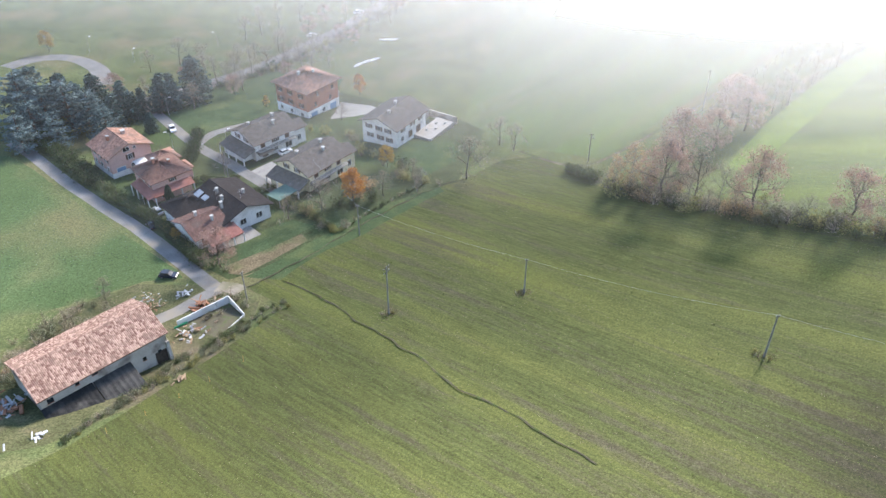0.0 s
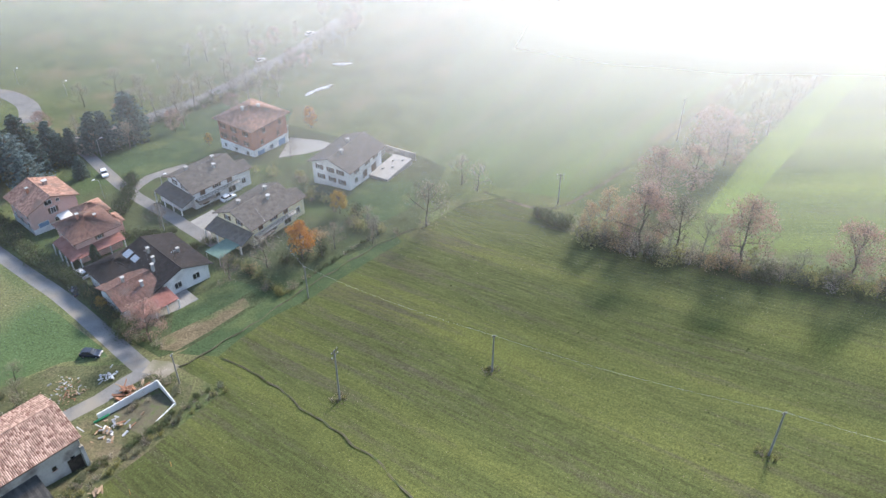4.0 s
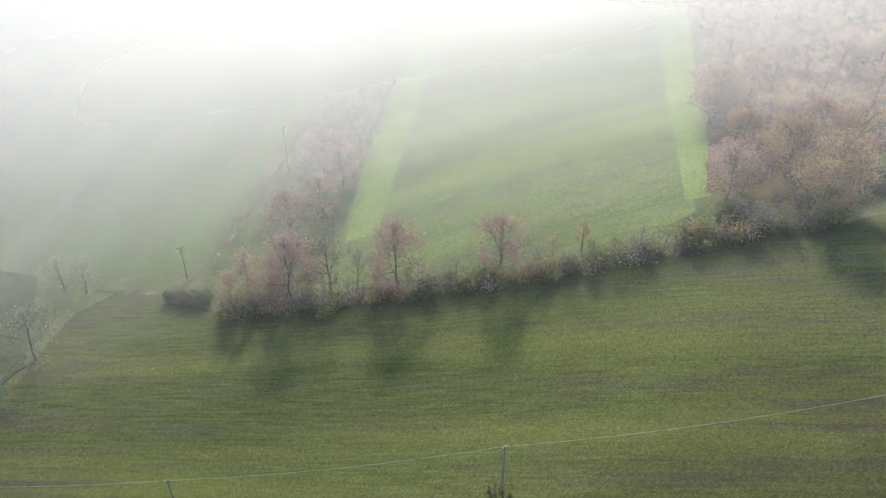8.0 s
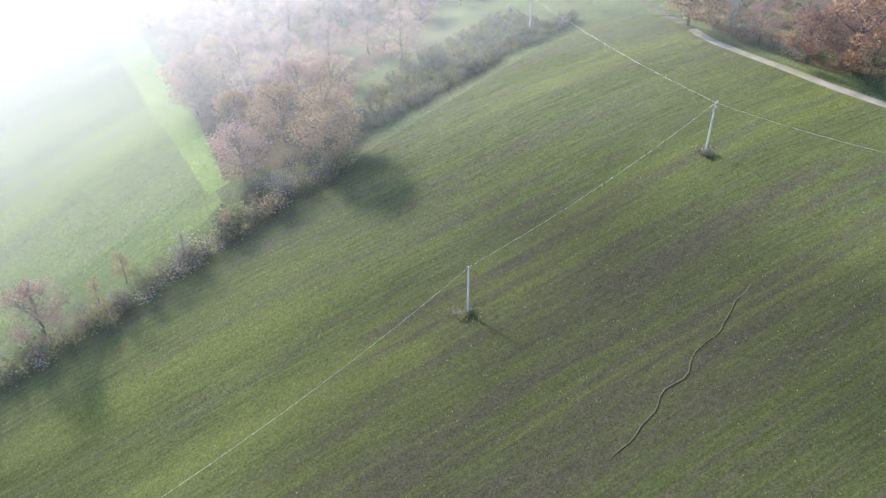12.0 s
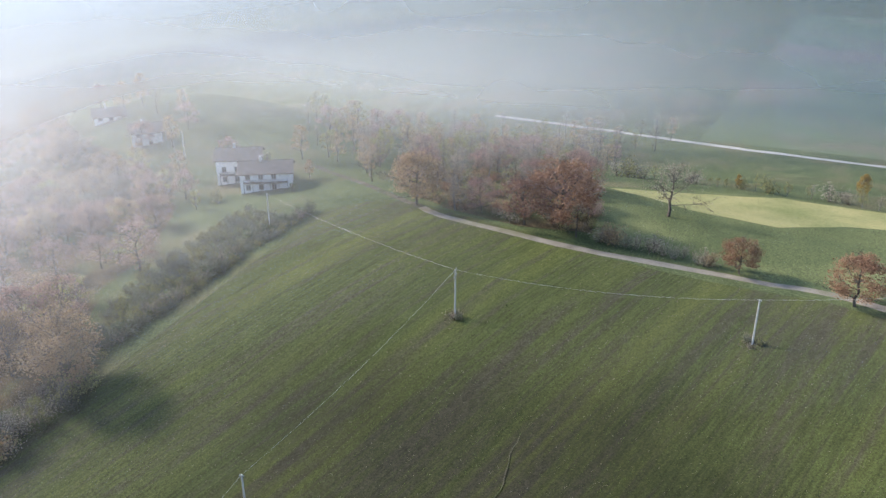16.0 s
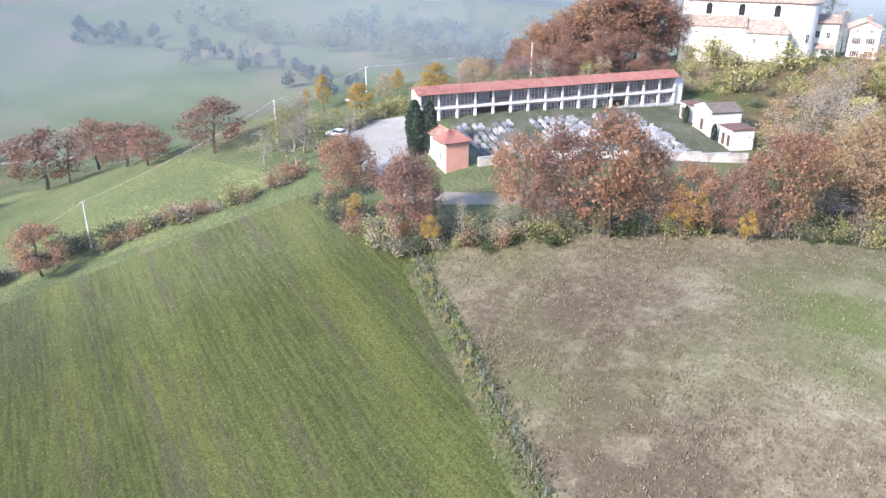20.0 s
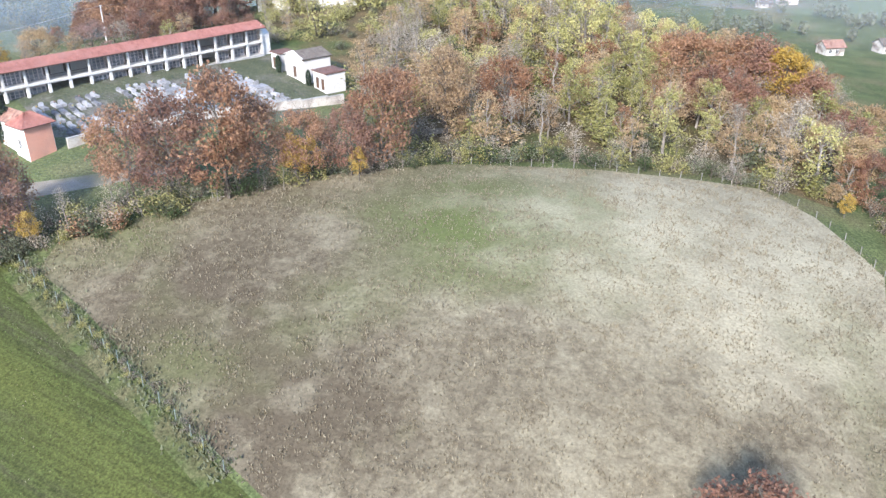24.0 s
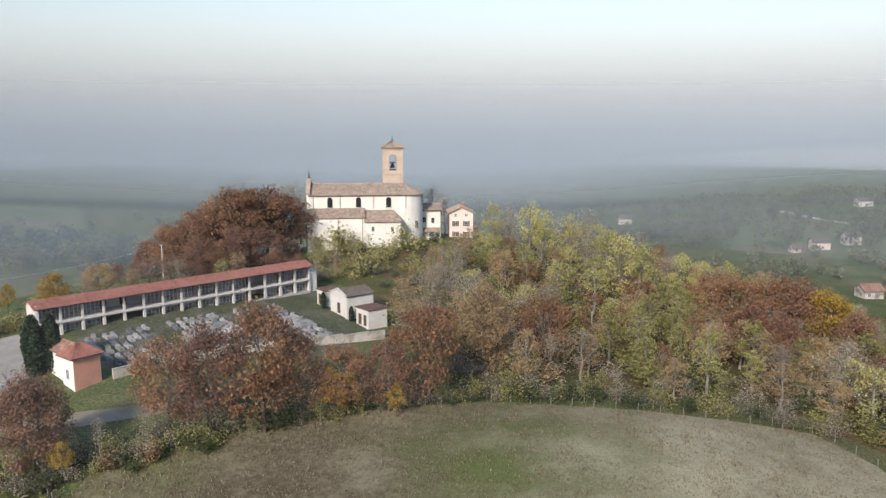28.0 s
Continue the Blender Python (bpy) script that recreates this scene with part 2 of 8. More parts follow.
def foliage(name, a, b_, c, rough=0.7, through_light=0.35):
    """Leaves: three tints picked leaf by leaf, shifted from plant to plant, with light let through."""
    m, n, l, b = nodes_of(name)
    geo, info = n.new("ShaderNodeNewGeometry"), n.new("ShaderNodeObjectInfo")
    add = n.new("ShaderNodeMath")
    add.operation = "MULTIPLY_ADD"
    add.inputs[1].default_value = 0.6
    l.new(geo.outputs["Random Per Island"], add.inputs[0])
    part_ = n.new("ShaderNodeMath")
    part_.operation = "MULTIPLY"
    part_.inputs[1].default_value = 0.4
    l.new(info.outputs["Random"], part_.inputs[0])
    l.new(part_.outputs[0], add.inputs[2])
    ramp = n.new("ShaderNodeValToRGB")
    ramp.color_ramp.elements[0].color, ramp.color_ramp.elements[1].color = (*a, 1), (*c, 1)
    ramp.color_ramp.elements[0].position, ramp.color_ramp.elements[1].position = 0.15, 0.85
    e = ramp.color_ramp.elements.new(0.5)
    e.color = (*b_, 1)
    l.new(add.outputs[0], ramp.inputs["Fac"])
    l.new(ramp.outputs["Color"], b.inputs["Base Color"])
    b.inputs["Roughness"].default_value, b.inputs["Specular IOR Level"].default_value = rough, 0.15
    thin = n.new("ShaderNodeBsdfTranslucent")
    l.new(ramp.outputs["Color"], thin.inputs["Color"])
    mix = n.new("ShaderNodeMixShader")
    mix.inputs["Fac"].default_value = through_light
    out = n["Material Output"]
    l.new(b.outputs[0], mix.inputs[1])
    l.new(thin.outputs[0], mix.inputs[2])
    l.new(mix.outputs[0], out.inputs["Surface"])
    return m


def fog(name, amount, low, high, least, most, toward, begin, patchy, tint):
    """A thin sheet of fog: mostly clear, scattering the light that falls through it, patchy, thinning upwards."""
    m, n, l, b = nodes_of(name)
    n.remove(b)
    geo = n.new("ShaderNodeNewGeometry")
    split = n.new("ShaderNodeSeparateXYZ")
    l.new(geo.outputs["Position"], split.inputs[0])
    rise = n.new("ShaderNodeMapRange")
    rise.interpolation_type = "SMOOTHSTEP"
    rise.inputs["From Min"].default_value, rise.inputs["From Max"].default_value = low, high
    rise.inputs["To Min"].default_value, rise.inputs["To Max"].default_value = 1.0, 0.0
    l.new(split.outputs["Z"], rise.inputs["Value"])
    cloud = n.new("ShaderNodeTexNoise")
    cloud.inputs["Scale"].default_value, cloud.inputs["Detail"].default_value = 0.009, 3.0
    l.new(geo.outputs["Position"], cloud.inputs["Vector"])
    drift = n.new("ShaderNodeMapRange")
    drift.inputs["From Min"].default_value, drift.inputs["From Max"].default_value = 0.3, 0.7
    drift.inputs["To Min"].default_value, drift.inputs["To Max"].default_value = 1 - 0.35 * patchy, 1 + 0.25 * patchy
    l.new(cloud.outputs["Fac"], drift.inputs["Value"])
    # the bank is thickest in one direction
    north = n.new("ShaderNodeVectorMath")
    north.operation = "NORMALIZE"
    l.new(geo.outputs["Position"], north.inputs[0])
    lean = n.new("ShaderNodeVectorMath")
    lean.operation = "DOT_PRODUCT"
    lean.inputs[1].default_value = toward
    l.new(north.outputs[0], lean.inputs[0])
    thick = n.new("ShaderNodeMapRange")
    thick.inputs["From Min"].default_value, thick.inputs["From Max"].default_value = begin, 1.0
    thick.inputs["To Min"].default_value, thick.inputs["To Max"].default_value = least, most
    l.new(lean.outputs["Value"], thick.inputs["Value"])
    # it thins out towards the ground, by the height that each sheet carries as its u
    foot = n.new("ShaderNodeUVMap")
    over = n.new("ShaderNodeSeparateXYZ")
    l.new(foot.outputs["UV"], over.inputs[0])
    value = rise.outputs[0]
    for k in (drift.outputs[0], thick.outputs[0], over.outputs["X"]):
        mul = n.new("ShaderNodeMath")
        mul.operation = "MULTIPLY"
        l.new(value, mul.inputs[0])
        l.new(k, mul.inputs[1])
        value = mul.outputs[0]
    mul = n.new("ShaderNodeMath")
    mul.operation, mul.use_clamp = "MULTIPLY", True
    mul.inputs[1].default_value = amount
    l.new(value, mul.inputs[0])
    clear, spread, back = n.new("ShaderNodeBsdfTransparent"), n.new("ShaderNodeBsdfTranslucent"), n.new("ShaderNodeBsdfDiffuse")
    spread.inputs["Color"].default_value = back.inputs["Color"].default_value = (*tint, 1)
    white, mix = n.new("ShaderNodeMixShader"), n.new("ShaderNodeMixShader")
    white.inputs["Fac"].default_value = 0.75
    # fog has no face of its own: it is lit from above alike on every side
    upright = n.new("ShaderNodeCombineXYZ")
    upright.inputs["Z"].default_value = 1.0
    l.new(upright.outputs[0], back.inputs["Normal"])
    l.new(spread.outputs[0], white.inputs[1])
    l.new(back.outputs[0], white.inputs[2])
    l.new(mul.outputs[0], mix.inputs["Fac"])
    l.new(clear.outputs[0], mix.inputs[1])
    l.new(white.outputs[0], mix.inputs[2])
    l.new(mix.outputs[0], n["Material Output"].inputs["Surface"])
    return m


GARDEN_GRASS = surface("garden_ground", (0.034, 0.046, 0.02), (0.07, 0.08, 0.038), 0.15, 0.95, 12.0, 0.5, (0.05, 0.075, 0.028), 0.06, spec=0.1, grain=0.45)
ROUGH = surface("rough_ground", (0.05, 0.045, 0.03), (0.13, 0.115, 0.08), 0.3, 0.97, 9.0, 0.8, (0.06, 0.075, 0.03), 0.12, spec=0.1, grain=0.45)
GRASS = surface("grass", (0.05, 0.066, 0.026), (0.1, 0.118, 0.046), 0.12, 0.95, 14.0, 0.6, (0.12, 0.11, 0.055), 0.05, spec=0.1, depth=0.2, grain=0.45)
LAWN = surface("lawn", (0.033, 0.055, 0.024), (0.06, 0.088, 0.038), 0.2, 0.95, 12.0, 0.4, (0.08, 0.1, 0.04), 0.12, spec=0.1, grain=0.3)
EMERALD = surface("young_crop", (0.042, 0.07, 0.025), (0.066, 0.1, 0.04), 0.06, 0.95, 30.0, 0.5, (0.1, 0.1, 0.045), 0.03, spec=0.1, grain=0.45)
CROP = drilled("sown_field", (0.072, 0.087, 0.026), (0.042, 0.039, 0.021), (0.09, 0.083, 0.05), 23.0, 2.7, 0.66, 0.7, 12.0,
               ((68, 26, 52, 0.35, 0.5), (30, 42, 40, 0.12, 1.0), (62, -50, 55, -0.45, 0.78), (108, -8, 42, 0.0, 0.74), (-40, 60, 50, -0.15, 1.0), (-58, 26, 36, -0.35, 0.75), (10, 98, 60, -0.4, 1.0)))
CROP_PALE = drilled("north_crop", (0.095, 0.13, 0.045), (0.085, 0.085, 0.05), (0.13, 0.135, 0.08), 5.0, 5.0, 0.3, 0.5, 4.0)
CROP_FAR = drilled("far_crop", (0.075, 0.112, 0.04), (0.09, 0.09, 0.05), (0.12, 0.13, 0.07), -72.0, 6.0, 0.4, 0.5, 4.0)
STRIP = surface("grass_strip", (0.095, 0.14, 0.035), (0.14, 0.185, 0.055), 0.1, 0.95, 18.0, 0.4, spec=0.1, grain=0.45)
DRY = fallow("fallow_grass")
MEADOW_GRASS = surface("meadow_grass", (0.066, 0.083, 0.031), (0.116, 0.13, 0.05), 0.06, 0.95, 20.0, 0.3, (0.14, 0.15, 0.06), 0.03, spec=0.1, grain=0.45)
STRAW = surface("straw_meadow", (0.14, 0.16, 0.055), (0.34, 0.3, 0.13), 0.06, 0.95, 20.0, 0.3, spec=0.1)
SLOPE = surface("pasture", (0.075, 0.1, 0.045), (0.125, 0.148, 0.075), 0.03, 0.95, 20.0, 0.3, (0.15, 0.13, 0.09), 0.02, spec=0.1, grain=0.3)
ASPHALT = surface("asphalt", (0.11, 0.108, 0.104), (0.19, 0.184, 0.175), 0.25, 0.85, 16.0, 0.2, (0.19, 0.17, 0.14), 0.12)
GRAVEL = surface("gravel", (0.15, 0.13, 0.1), (0.28, 0.245, 0.195), 0.3, 0.95, 20.0, 0.5, (0.12, 0.12, 0.06), 0.1)
PALE_GRAVEL = surface("pale_gravel", (0.28, 0.265, 0.23), (0.42, 0.4, 0.36), 0.3, 0.95, 12.0, 0.3)
PAVING = surface("concrete_paving", (0.19, 0.18, 0.165), (0.3, 0.29, 0.27), 0.4, 0.9, 10.0, 0.2, (0.22, 0.21, 0.18), 0.2)
CEMETERY_GRASS = surface("worn_cemetery_grass", (0.045, 0.055, 0.028), (0.095, 0.1, 0.06), 0.25, 0.95, 10.0, 0.4, (0.13, 0.12, 0.1), 0.12, spec=0.1, grain=0.45)
YARD_GRASS = surface("trodden_grass", (0.045, 0.052, 0.022), (0.1, 0.1, 0.05), 0.25, 0.97, 9.0, 0.6, (0.11, 0.09, 0.06), 0.1, spec=0.1, grain=0.45)
HEADLAND = surface("stubble_headland", (0.05, 0.056, 0.023), (0.11, 0.1, 0.052), 0.5, 0.97, 9.0, 0.5, (0.06, 0.08, 0.025), 0.2, spec=0.1, grain=0.4)
LEAFY = surface("leaf_strewn_grass", (0.085, 0.07, 0.04), (0.17, 0.135, 0.085), 0.3, 0.97, 9.0, 0.6, (0.07, 0.085, 0.035), 0.15, spec=0.1, grain=0.4)
SOIL = surface("bare_soil", (0.06, 0.055, 0.036), (0.14, 0.125, 0.085), 0.5, 1.0, 8.0, 0.8, (0.07, 0.095, 0.03), 0.5, spec=0.1)
FOREST_FLOOR = surface("leaf_litter", (0.05, 0.042, 0.022), (0.15, 0.11, 0.055), 0.25, 1.0, 12.0, 0.8, (0.06, 0.08, 0.025), 0.08, spec=0.1, grain=0.45)


# ---- building blocks of meshes ----
def quads(name, verts, faces, materials):
    """A mesh of four-cornered faces from arrays, quickly."""
    verts, faces = np.asarray(verts, np.float32), np.asarray(faces, np.int32)
    me = bpy.data.meshes.new(name)
    me.vertices.add(len(verts))
    me.vertices.foreach_set("co", verts.ravel())
    me.loops.add(faces.size)
    me.loops.foreach_set("vertex_index", faces.ravel())
    me.polygons.add(len(faces))
    me.polygons.foreach_set("loop_start", np.arange(0, faces.size, 4, dtype=np.int32))
    for m in materials:
        me.materials.append(m)
    me.update(calc_edges=True)
    return me


def mesh_of(name, verts, faces, materials, smooth=False, slots=None):
    me = bpy.data.meshes.new(name)
    me.from_pydata([tuple(map(float, v)) for v in verts], [], [tuple(f) for f in faces])
    for m in materials:
        me.materials.append(m)
    if slots is not None:
        me.polygons.foreach_set("material_index", np.asarray(slots, np.int32))
    if smooth:
        me.polygons.foreach_set("use_smooth", np.ones(len(me.polygons), bool))
    me.update()
    return me


class Shape:
    """Collects the faces of one part."""

    def __init__(self):
        self.v, self.f = [], []

    def add(self, verts, faces):
        k = len(self.v)
        self.v += [tuple(p) for p in verts]
        self.f += [tuple(i + k for i in q) for q in faces]
        return self

    def box(self, x0, y0, z0, x1, y1, z1):
        v = [(x, y, z) for z in (z0, z1) for y in (y0, y1) for x in (x0, x1)]
        return self.add(v, [(0, 2, 3, 1), (4, 5, 7, 6), (0, 1, 5, 4), (2, 6, 7, 3), (0, 4, 6, 2), (1, 3, 7, 5)])

    def slab(self, corners, thick):
        """A plate over the given corners, thick downwards."""
        n = len(corners)
        v = list(corners) + [(x, y, z - thick) for x, y, z in corners]
        return self.add(v, [tuple(range(n)), tuple(range(2 * n - 1, n - 1, -1))] + [(i, i + n, (i + 1) % n + n, (i + 1) % n) for i in range(n)])

    def prism(self, outline, axis, a, b):
        """An outline in two dimensions drawn out along an axis (x or y) from a to b."""
        n = len(outline)
        put = (lambda s, p: (s, p[0], p[1])) if axis == "x" else (lambda s, p: (p[0], s, p[1]))
        v = [put(a, p) for p in outline] + [put(b, p) for p in outline]
        f = [tuple(range(n)), tuple(range(2 * n - 1, n - 1, -1))] + [(i, i + n, (i + 1) % n + n, (i + 1) % n) for i in range(n)]
        return self.add(v, f)

    def tube(self, a, b, r0, r1, sides=6, caps=True):
        a, b = Vector(a), Vector(b)
        d = (b - a).normalized()
        u = d.orthogonal().normalized()
        w = d.cross(u)
        v = []
        for c, r in ((a, r0), (b, r1)):
            for i in range(sides):
                k = 2 * math.pi * i / sides
                v.append(tuple(c + (u * math.cos(k) + w * math.sin(k)) * r))
        f = [(i, (i + 1) % sides, (i + 1) % sides + sides, i + sides) for i in range(sides)]
        if caps:
            f += [tuple(range(sides - 1, -1, -1)), tuple(range(sides, 2 * sides))]
        return self.add(v, f)

    def ribbed(self, a, b, c, d, step=0.3, high=0.06, thick=0.16, course=0.6):
        """A tiled slope: a, b along the eave, c, d along the ridge (d above a); half-round rows of overlapping tiles run up it."""
        a, b, c, d = (Vector(p) for p in (a, b, c, d))
        normal = (b - a).cross(d - a).normalized()
        if normal.z < 0:
            normal = -normal
        count, courses = max(2, int((b - a).length / step)), max(2, int((d - a).length / course))
        v, f = [], []
        for i in range(count):
            for k in range(courses):
                n = len(v)
                for t, up in ((k / courses, 0.035), ((k + 1) / courses, 0.004)):
                    for s, lift in ((i, 0.004), (i + 0.5, high), (i + 1, 0.004)):
                        v.append(tuple(a.lerp(b, s / count).lerp(d.lerp(c, s / count), t) + normal * (lift + up)))
                f += [(n, n + 1, n + 4, n + 3), (n + 1, n + 2, n + 5, n + 4)]
        self.add(v, f)
        low = normal * -thick
        base = [a, b, c, d]
        under = [tuple(p + low) for p in base]
        top = [tuple(p) for p in base]
        return self.add(top + under, [(7, 6, 5, 4), (0, 1, 2, 3)] + [(i, (i + 1) % 4, (i + 1) % 4 + 4, i + 4) for i in range(4)])

    def rail(self, points, r, sides=4):
        """One bent rod through the points."""
        points = [Vector(p) for p in points]
        v, f = [], []
        for i, p in enumerate(points):
            d = (points[min(i + 1, len(points) - 1)] - points[max(i - 1, 0)]).normalized()
            u = d.cross(Vector((0, 0, 1)))
            u = u.normalized() if u.length > 1e-4 else Vector((1, 0, 0))
            w = d.cross(u)
            v += [tuple(p + (u * math.cos(2 * math.pi * k / sides) + w * math.sin(2 * math.pi * k / sides)) * r) for k in range(sides)]
        for i in range(len(points) - 1):
            f += [(i * sides + k, i * sides + (k + 1) % sides, (i + 1) * sides + (k + 1) % sides, (i + 1) * sides + k) for k in range(sides)]
        return self.add(v, f)

    def mesh(self, name, material, smooth=False):
        me = mesh_of(name, self.v, self.f, [material], smooth)
        return me


def thing(name, x, y, z=None, turn=0.0, label="", category="", group=""):
    """An Empty at the base of a thing."""
    ob = new(name)
    ob.matrix_basis = pose(x, y, ground_at(x, y) if z is None else z, 0, 0, turn)
    ob.empty_display_size = 0.5
    return tagged(ob, label, category, group)


def part(name, shape, material, parent, label="", at=None):
    ob = new(name, shape.mesh(name, material) if isinstance(shape, Shape) else shape)
    ob.parent = parent
    if at is not None:
        ob.matrix_basis = at
    return tagged(ob, label)


def solid(name, shape, material, label, category, group="", kind="", at=None):
    ob = new(name, shape.mesh(name, material) if isinstance(shape, Shape) else shape)
    if at is not None:
        ob.matrix_basis = at
    return tagged(ob, label, category, group, kind)


# ---- plan: outlines and lines on the ground ----
FIELD = [
    (-76.2, 15.3), (-73.2, 36.7), (-67.4, 64.1), (-80.4, 68.3), (-74.8, 79.9), (-69.5, 95.5), (-60.1, 119.3),
    (-52.8, 129.5), (-47.6, 143.1), (-38.4, 148.9), (-28.9, 141.2), (-28, 138.9), (-14.9, 127.2), (0.8, 118.3),
    (15.4, 113), (33.6, 105.5), (49.3, 100.7), (66.3, 98.7), (79.1, 96.5), (97.3, 93.7), (116.7, 90.8), (138, 88.1),
    (161.5, 86.2), (170.1, 73.7), (158.7, 45.4), (151.1, 21), (149.6, 19.2), (141.6, -21.5), (130.9, -35.5),
    (118.8, -53.1), (108, -67.9), (97.7, -82.8), (90.3, -80.2), (74.5, -76.1), (65.7, -75.7), (54.2, -67.2),
    (42.8, -58.5), (33.9, -51.9), (28.7, -48.3), (5, -32), (-40, -24), (-78, -16), (-79, 4),
]

DRY_FIELD = [
    (64, -74.9), (53.2, -67.6), (41.9, -58.9), (33.1, -52.2), (28, -48.7), (8, -35), (-60, -42), (-95, -64),
    (-37.7, -73.7), (-43.6, -95), (-38.6, -110.2), (-32, -119), (-19.4, -117.5), (-5.9, -115.5), (7.4, -113.3),
    (19.5, -110.3), (32.4, -104.4), (43.2, -97.3), (52.9, -90), (58.7, -85.1), (64.7, -81),
]

NORTH_FIELD = [
    (0.5, 123.8), (15.6, 118.3), (34.2, 109.7), (32.5, 109.2), (51.1, 104.1), (70.4, 108.8), (94.9, 162.3),
    (149.5, 266.7), (164.3, 287.1), (129.6, 330.3), (76.3, 345.2), (37.5, 238.7), (17.9, 173.7), (8.5, 139.9),
]

STRIP_WEST = [
    (9.7, 139), (16.5, 137.6), (30.9, 182), (54.1, 259.1), (81.4, 339.4), (71.7, 341.7), (37.5, 238.7),
    (17.9, 173.7),
]

STRIP_EAST = [
    (70.6, 113.1), (75.7, 112.4), (93, 148.1), (164.3, 287.1), (159, 300.4), (90.3, 160.2),
]

FAR_FIELD = [
    (-43.1, 154.9), (-20.8, 148.8), (-9.1, 186.1), (12.7, 251.4), (40.1, 341), (-17.5, 368.4), (-80.3, 386.1),
    (-101, 319.9), (-68.6, 169.9),
]

WEST_FIELD = [
    (-180.4, 98.2), (-169, 95.3), (-149.7, 87.7), (-132.9, 81.4), (-116.1, 76), (-99.6, 69.6), (-96.2, 67.3),
    (-103.7, 63.4), (-110.9, 51.4), (-118.4, 41.4), (-150, -10), (-240, 60),
]

LAWN_COURT = [
    (-80.6, 149.3), (-65.2, 152.9), (-59.3, 140), (-64.7, 127.3), (-75, 131.7),
]

VILLAGE_GRASS = [
    (-171.4, 145.1), (-161.6, 170.2), (-152, 200), (-125, 196), (-118, 176), (-126.1, 153.7), (-134.6, 146.1), (-141.3, 132.6),
]

MEADOW = [
    (157.2, 22.2), (178.2, 25.6), (209.2, 24.3), (224.4, 2.2), (231.8, -22.2), (221.7, -54.7), (202.7, -80.8),
    (168.8, -92.6), (152.4, -90.4), (116.3, -85.9), (106.2, -85.9), (109.8, -69), (128.4, -48.2), (153.1, -16.9),
    (158.3, 7.3),
]

DRY_MEADOW = [
    (206.7, 24), (229.5, -21.9), (221.8, -51.3), (199.5, -64.3), (197.1, -33.5), (187.1, -17.4), (191.8, 2.5),
]

FAR_SLOPE = [
    (334, 1.2), (619.7, -61.8), (605.9, -119.2), (313.7, -68),
]

FAR_SLOPE_EAST = [
    (313.5, -73.7), (602.3, -139.5), (700, -420), (420, -560), (230, -330), (190, -210), (225, -120), (291.4, -100.7),
]

PARKING = [
    (111.7, -102.6), (108.2, -109.6), (103.1, -115.1), (91.1, -105.9), (88.7, -95.8), (85.6, -90.8), (94.4, -93.1),
]

CEMETERY = [
    (105.7, -128.2), (68.2, -163.8), (45.7, -154.8), (43.8, -140), (50.2, -123.4), (62.4, -116), (73.4, -108.8),
    (81.3, -106.6),
]

VALLEY_FIELD = [
    (-82.6, -646.9), (-116.5, -576.4), (-141, -511), (-187.3, -487.9), (-152.3, -391.7), (-97.4, -418.8),
    (-63.5, -440.3),
]

LANE = [
    (-187.2, 105.5), (-175.8, 101.8), (-155.4, 93.5), (-138.5, 87.5), (-121, 81.6), (-105.4, 74.9), (-92, 68.6),
    (-84.6, 65.3),
]

BARN_DRIVE = [
    (-85.3, 67.1), (-87.5, 62.3), (-88.9, 56.4), (-91.5, 50.8), (-96, 44),
]

FIELD_TRACK = [
    (-86.6, 67.0), (-83.5, 67.4), (-80.4, 66.8),
]

VILLAGE_ROAD = [
    (-177.7, 149), (-164.5, 142.3), (-150.7, 134), (-134.5, 125.1), (-120.9, 119.7), (-108.7, 114.1), (-99, 110),
]

HOUSE_DRIVE = [
    (-137, 127), (-137.3, 135.6), (-131.7, 145.2),
]

YARD = [
    (-112.5, 115.3), (-109.7, 124.5), (-98.2, 119), (-96.8, 110),
]

BRICK_DRIVE = [
    (-113.4, 172.9), (-103, 172.7), (-95.8, 171), (-102.8, 162.6), (-109, 157.6),
]

MAIN_ROAD = [
    (-176.4, 146.2), (-169.9, 167.6), (-163.6, 195.1), (-160.5, 230.1), (-156.4, 256.1), (-152.6, 293.3),
]

ROUNDABOUT = [
    (-244.4, 156.4), (-242.3, 169.9), (-232, 176.2), (-214.6, 170.6), (-200.6, 157.5),
]

WEST_ROAD = [
    (-196.2, 112.7), (-194.6, 117.5), (-180.4, 110.3),
]

NORTH_PATH = [
    (-44.6, 151.2), (-28.8, 143.2), (-21.3, 146.5), (-13.7, 162.5), (-2.5, 192.3), (11.8, 236), (29.4, 297.7),
]

OAK_TRACK = [
    (164.6, 62.7), (159.6, 55.7), (153.5, 35.6), (151.1, 19), (149.8, 0.6),
    (147.3, -13.2), (144.8, -23.2), (134.7, -35.3),
]

WHITE_ROAD = [
    (356.8, 93.8), (345.8, 51.3), (333.9, 15.8), (319.4, -19.8), (306.4, -52.8), (297.8, -80.1), (275.8, -109.8),
    (264.1, -125.5),
]

HOUSE_TRACK = [
    (164.6, 62.7), (175, 75.8), (186.7, 89), (201.2, 108.8),
]

CEMETERY_ROAD = [
    (88.2, -93.8), (82.8, -89.1), (73.7, -92.7), (65.6, -97.1), (58.2, -102.4),
]

WOOD_PATH = [
    (34.5, -125.9), (26.6, -126.9), (14.2, -133),
]

VALLEY_ROAD = [
    (-116.5, -576.4), (-141, -511), (-186.4, -491.4),
]

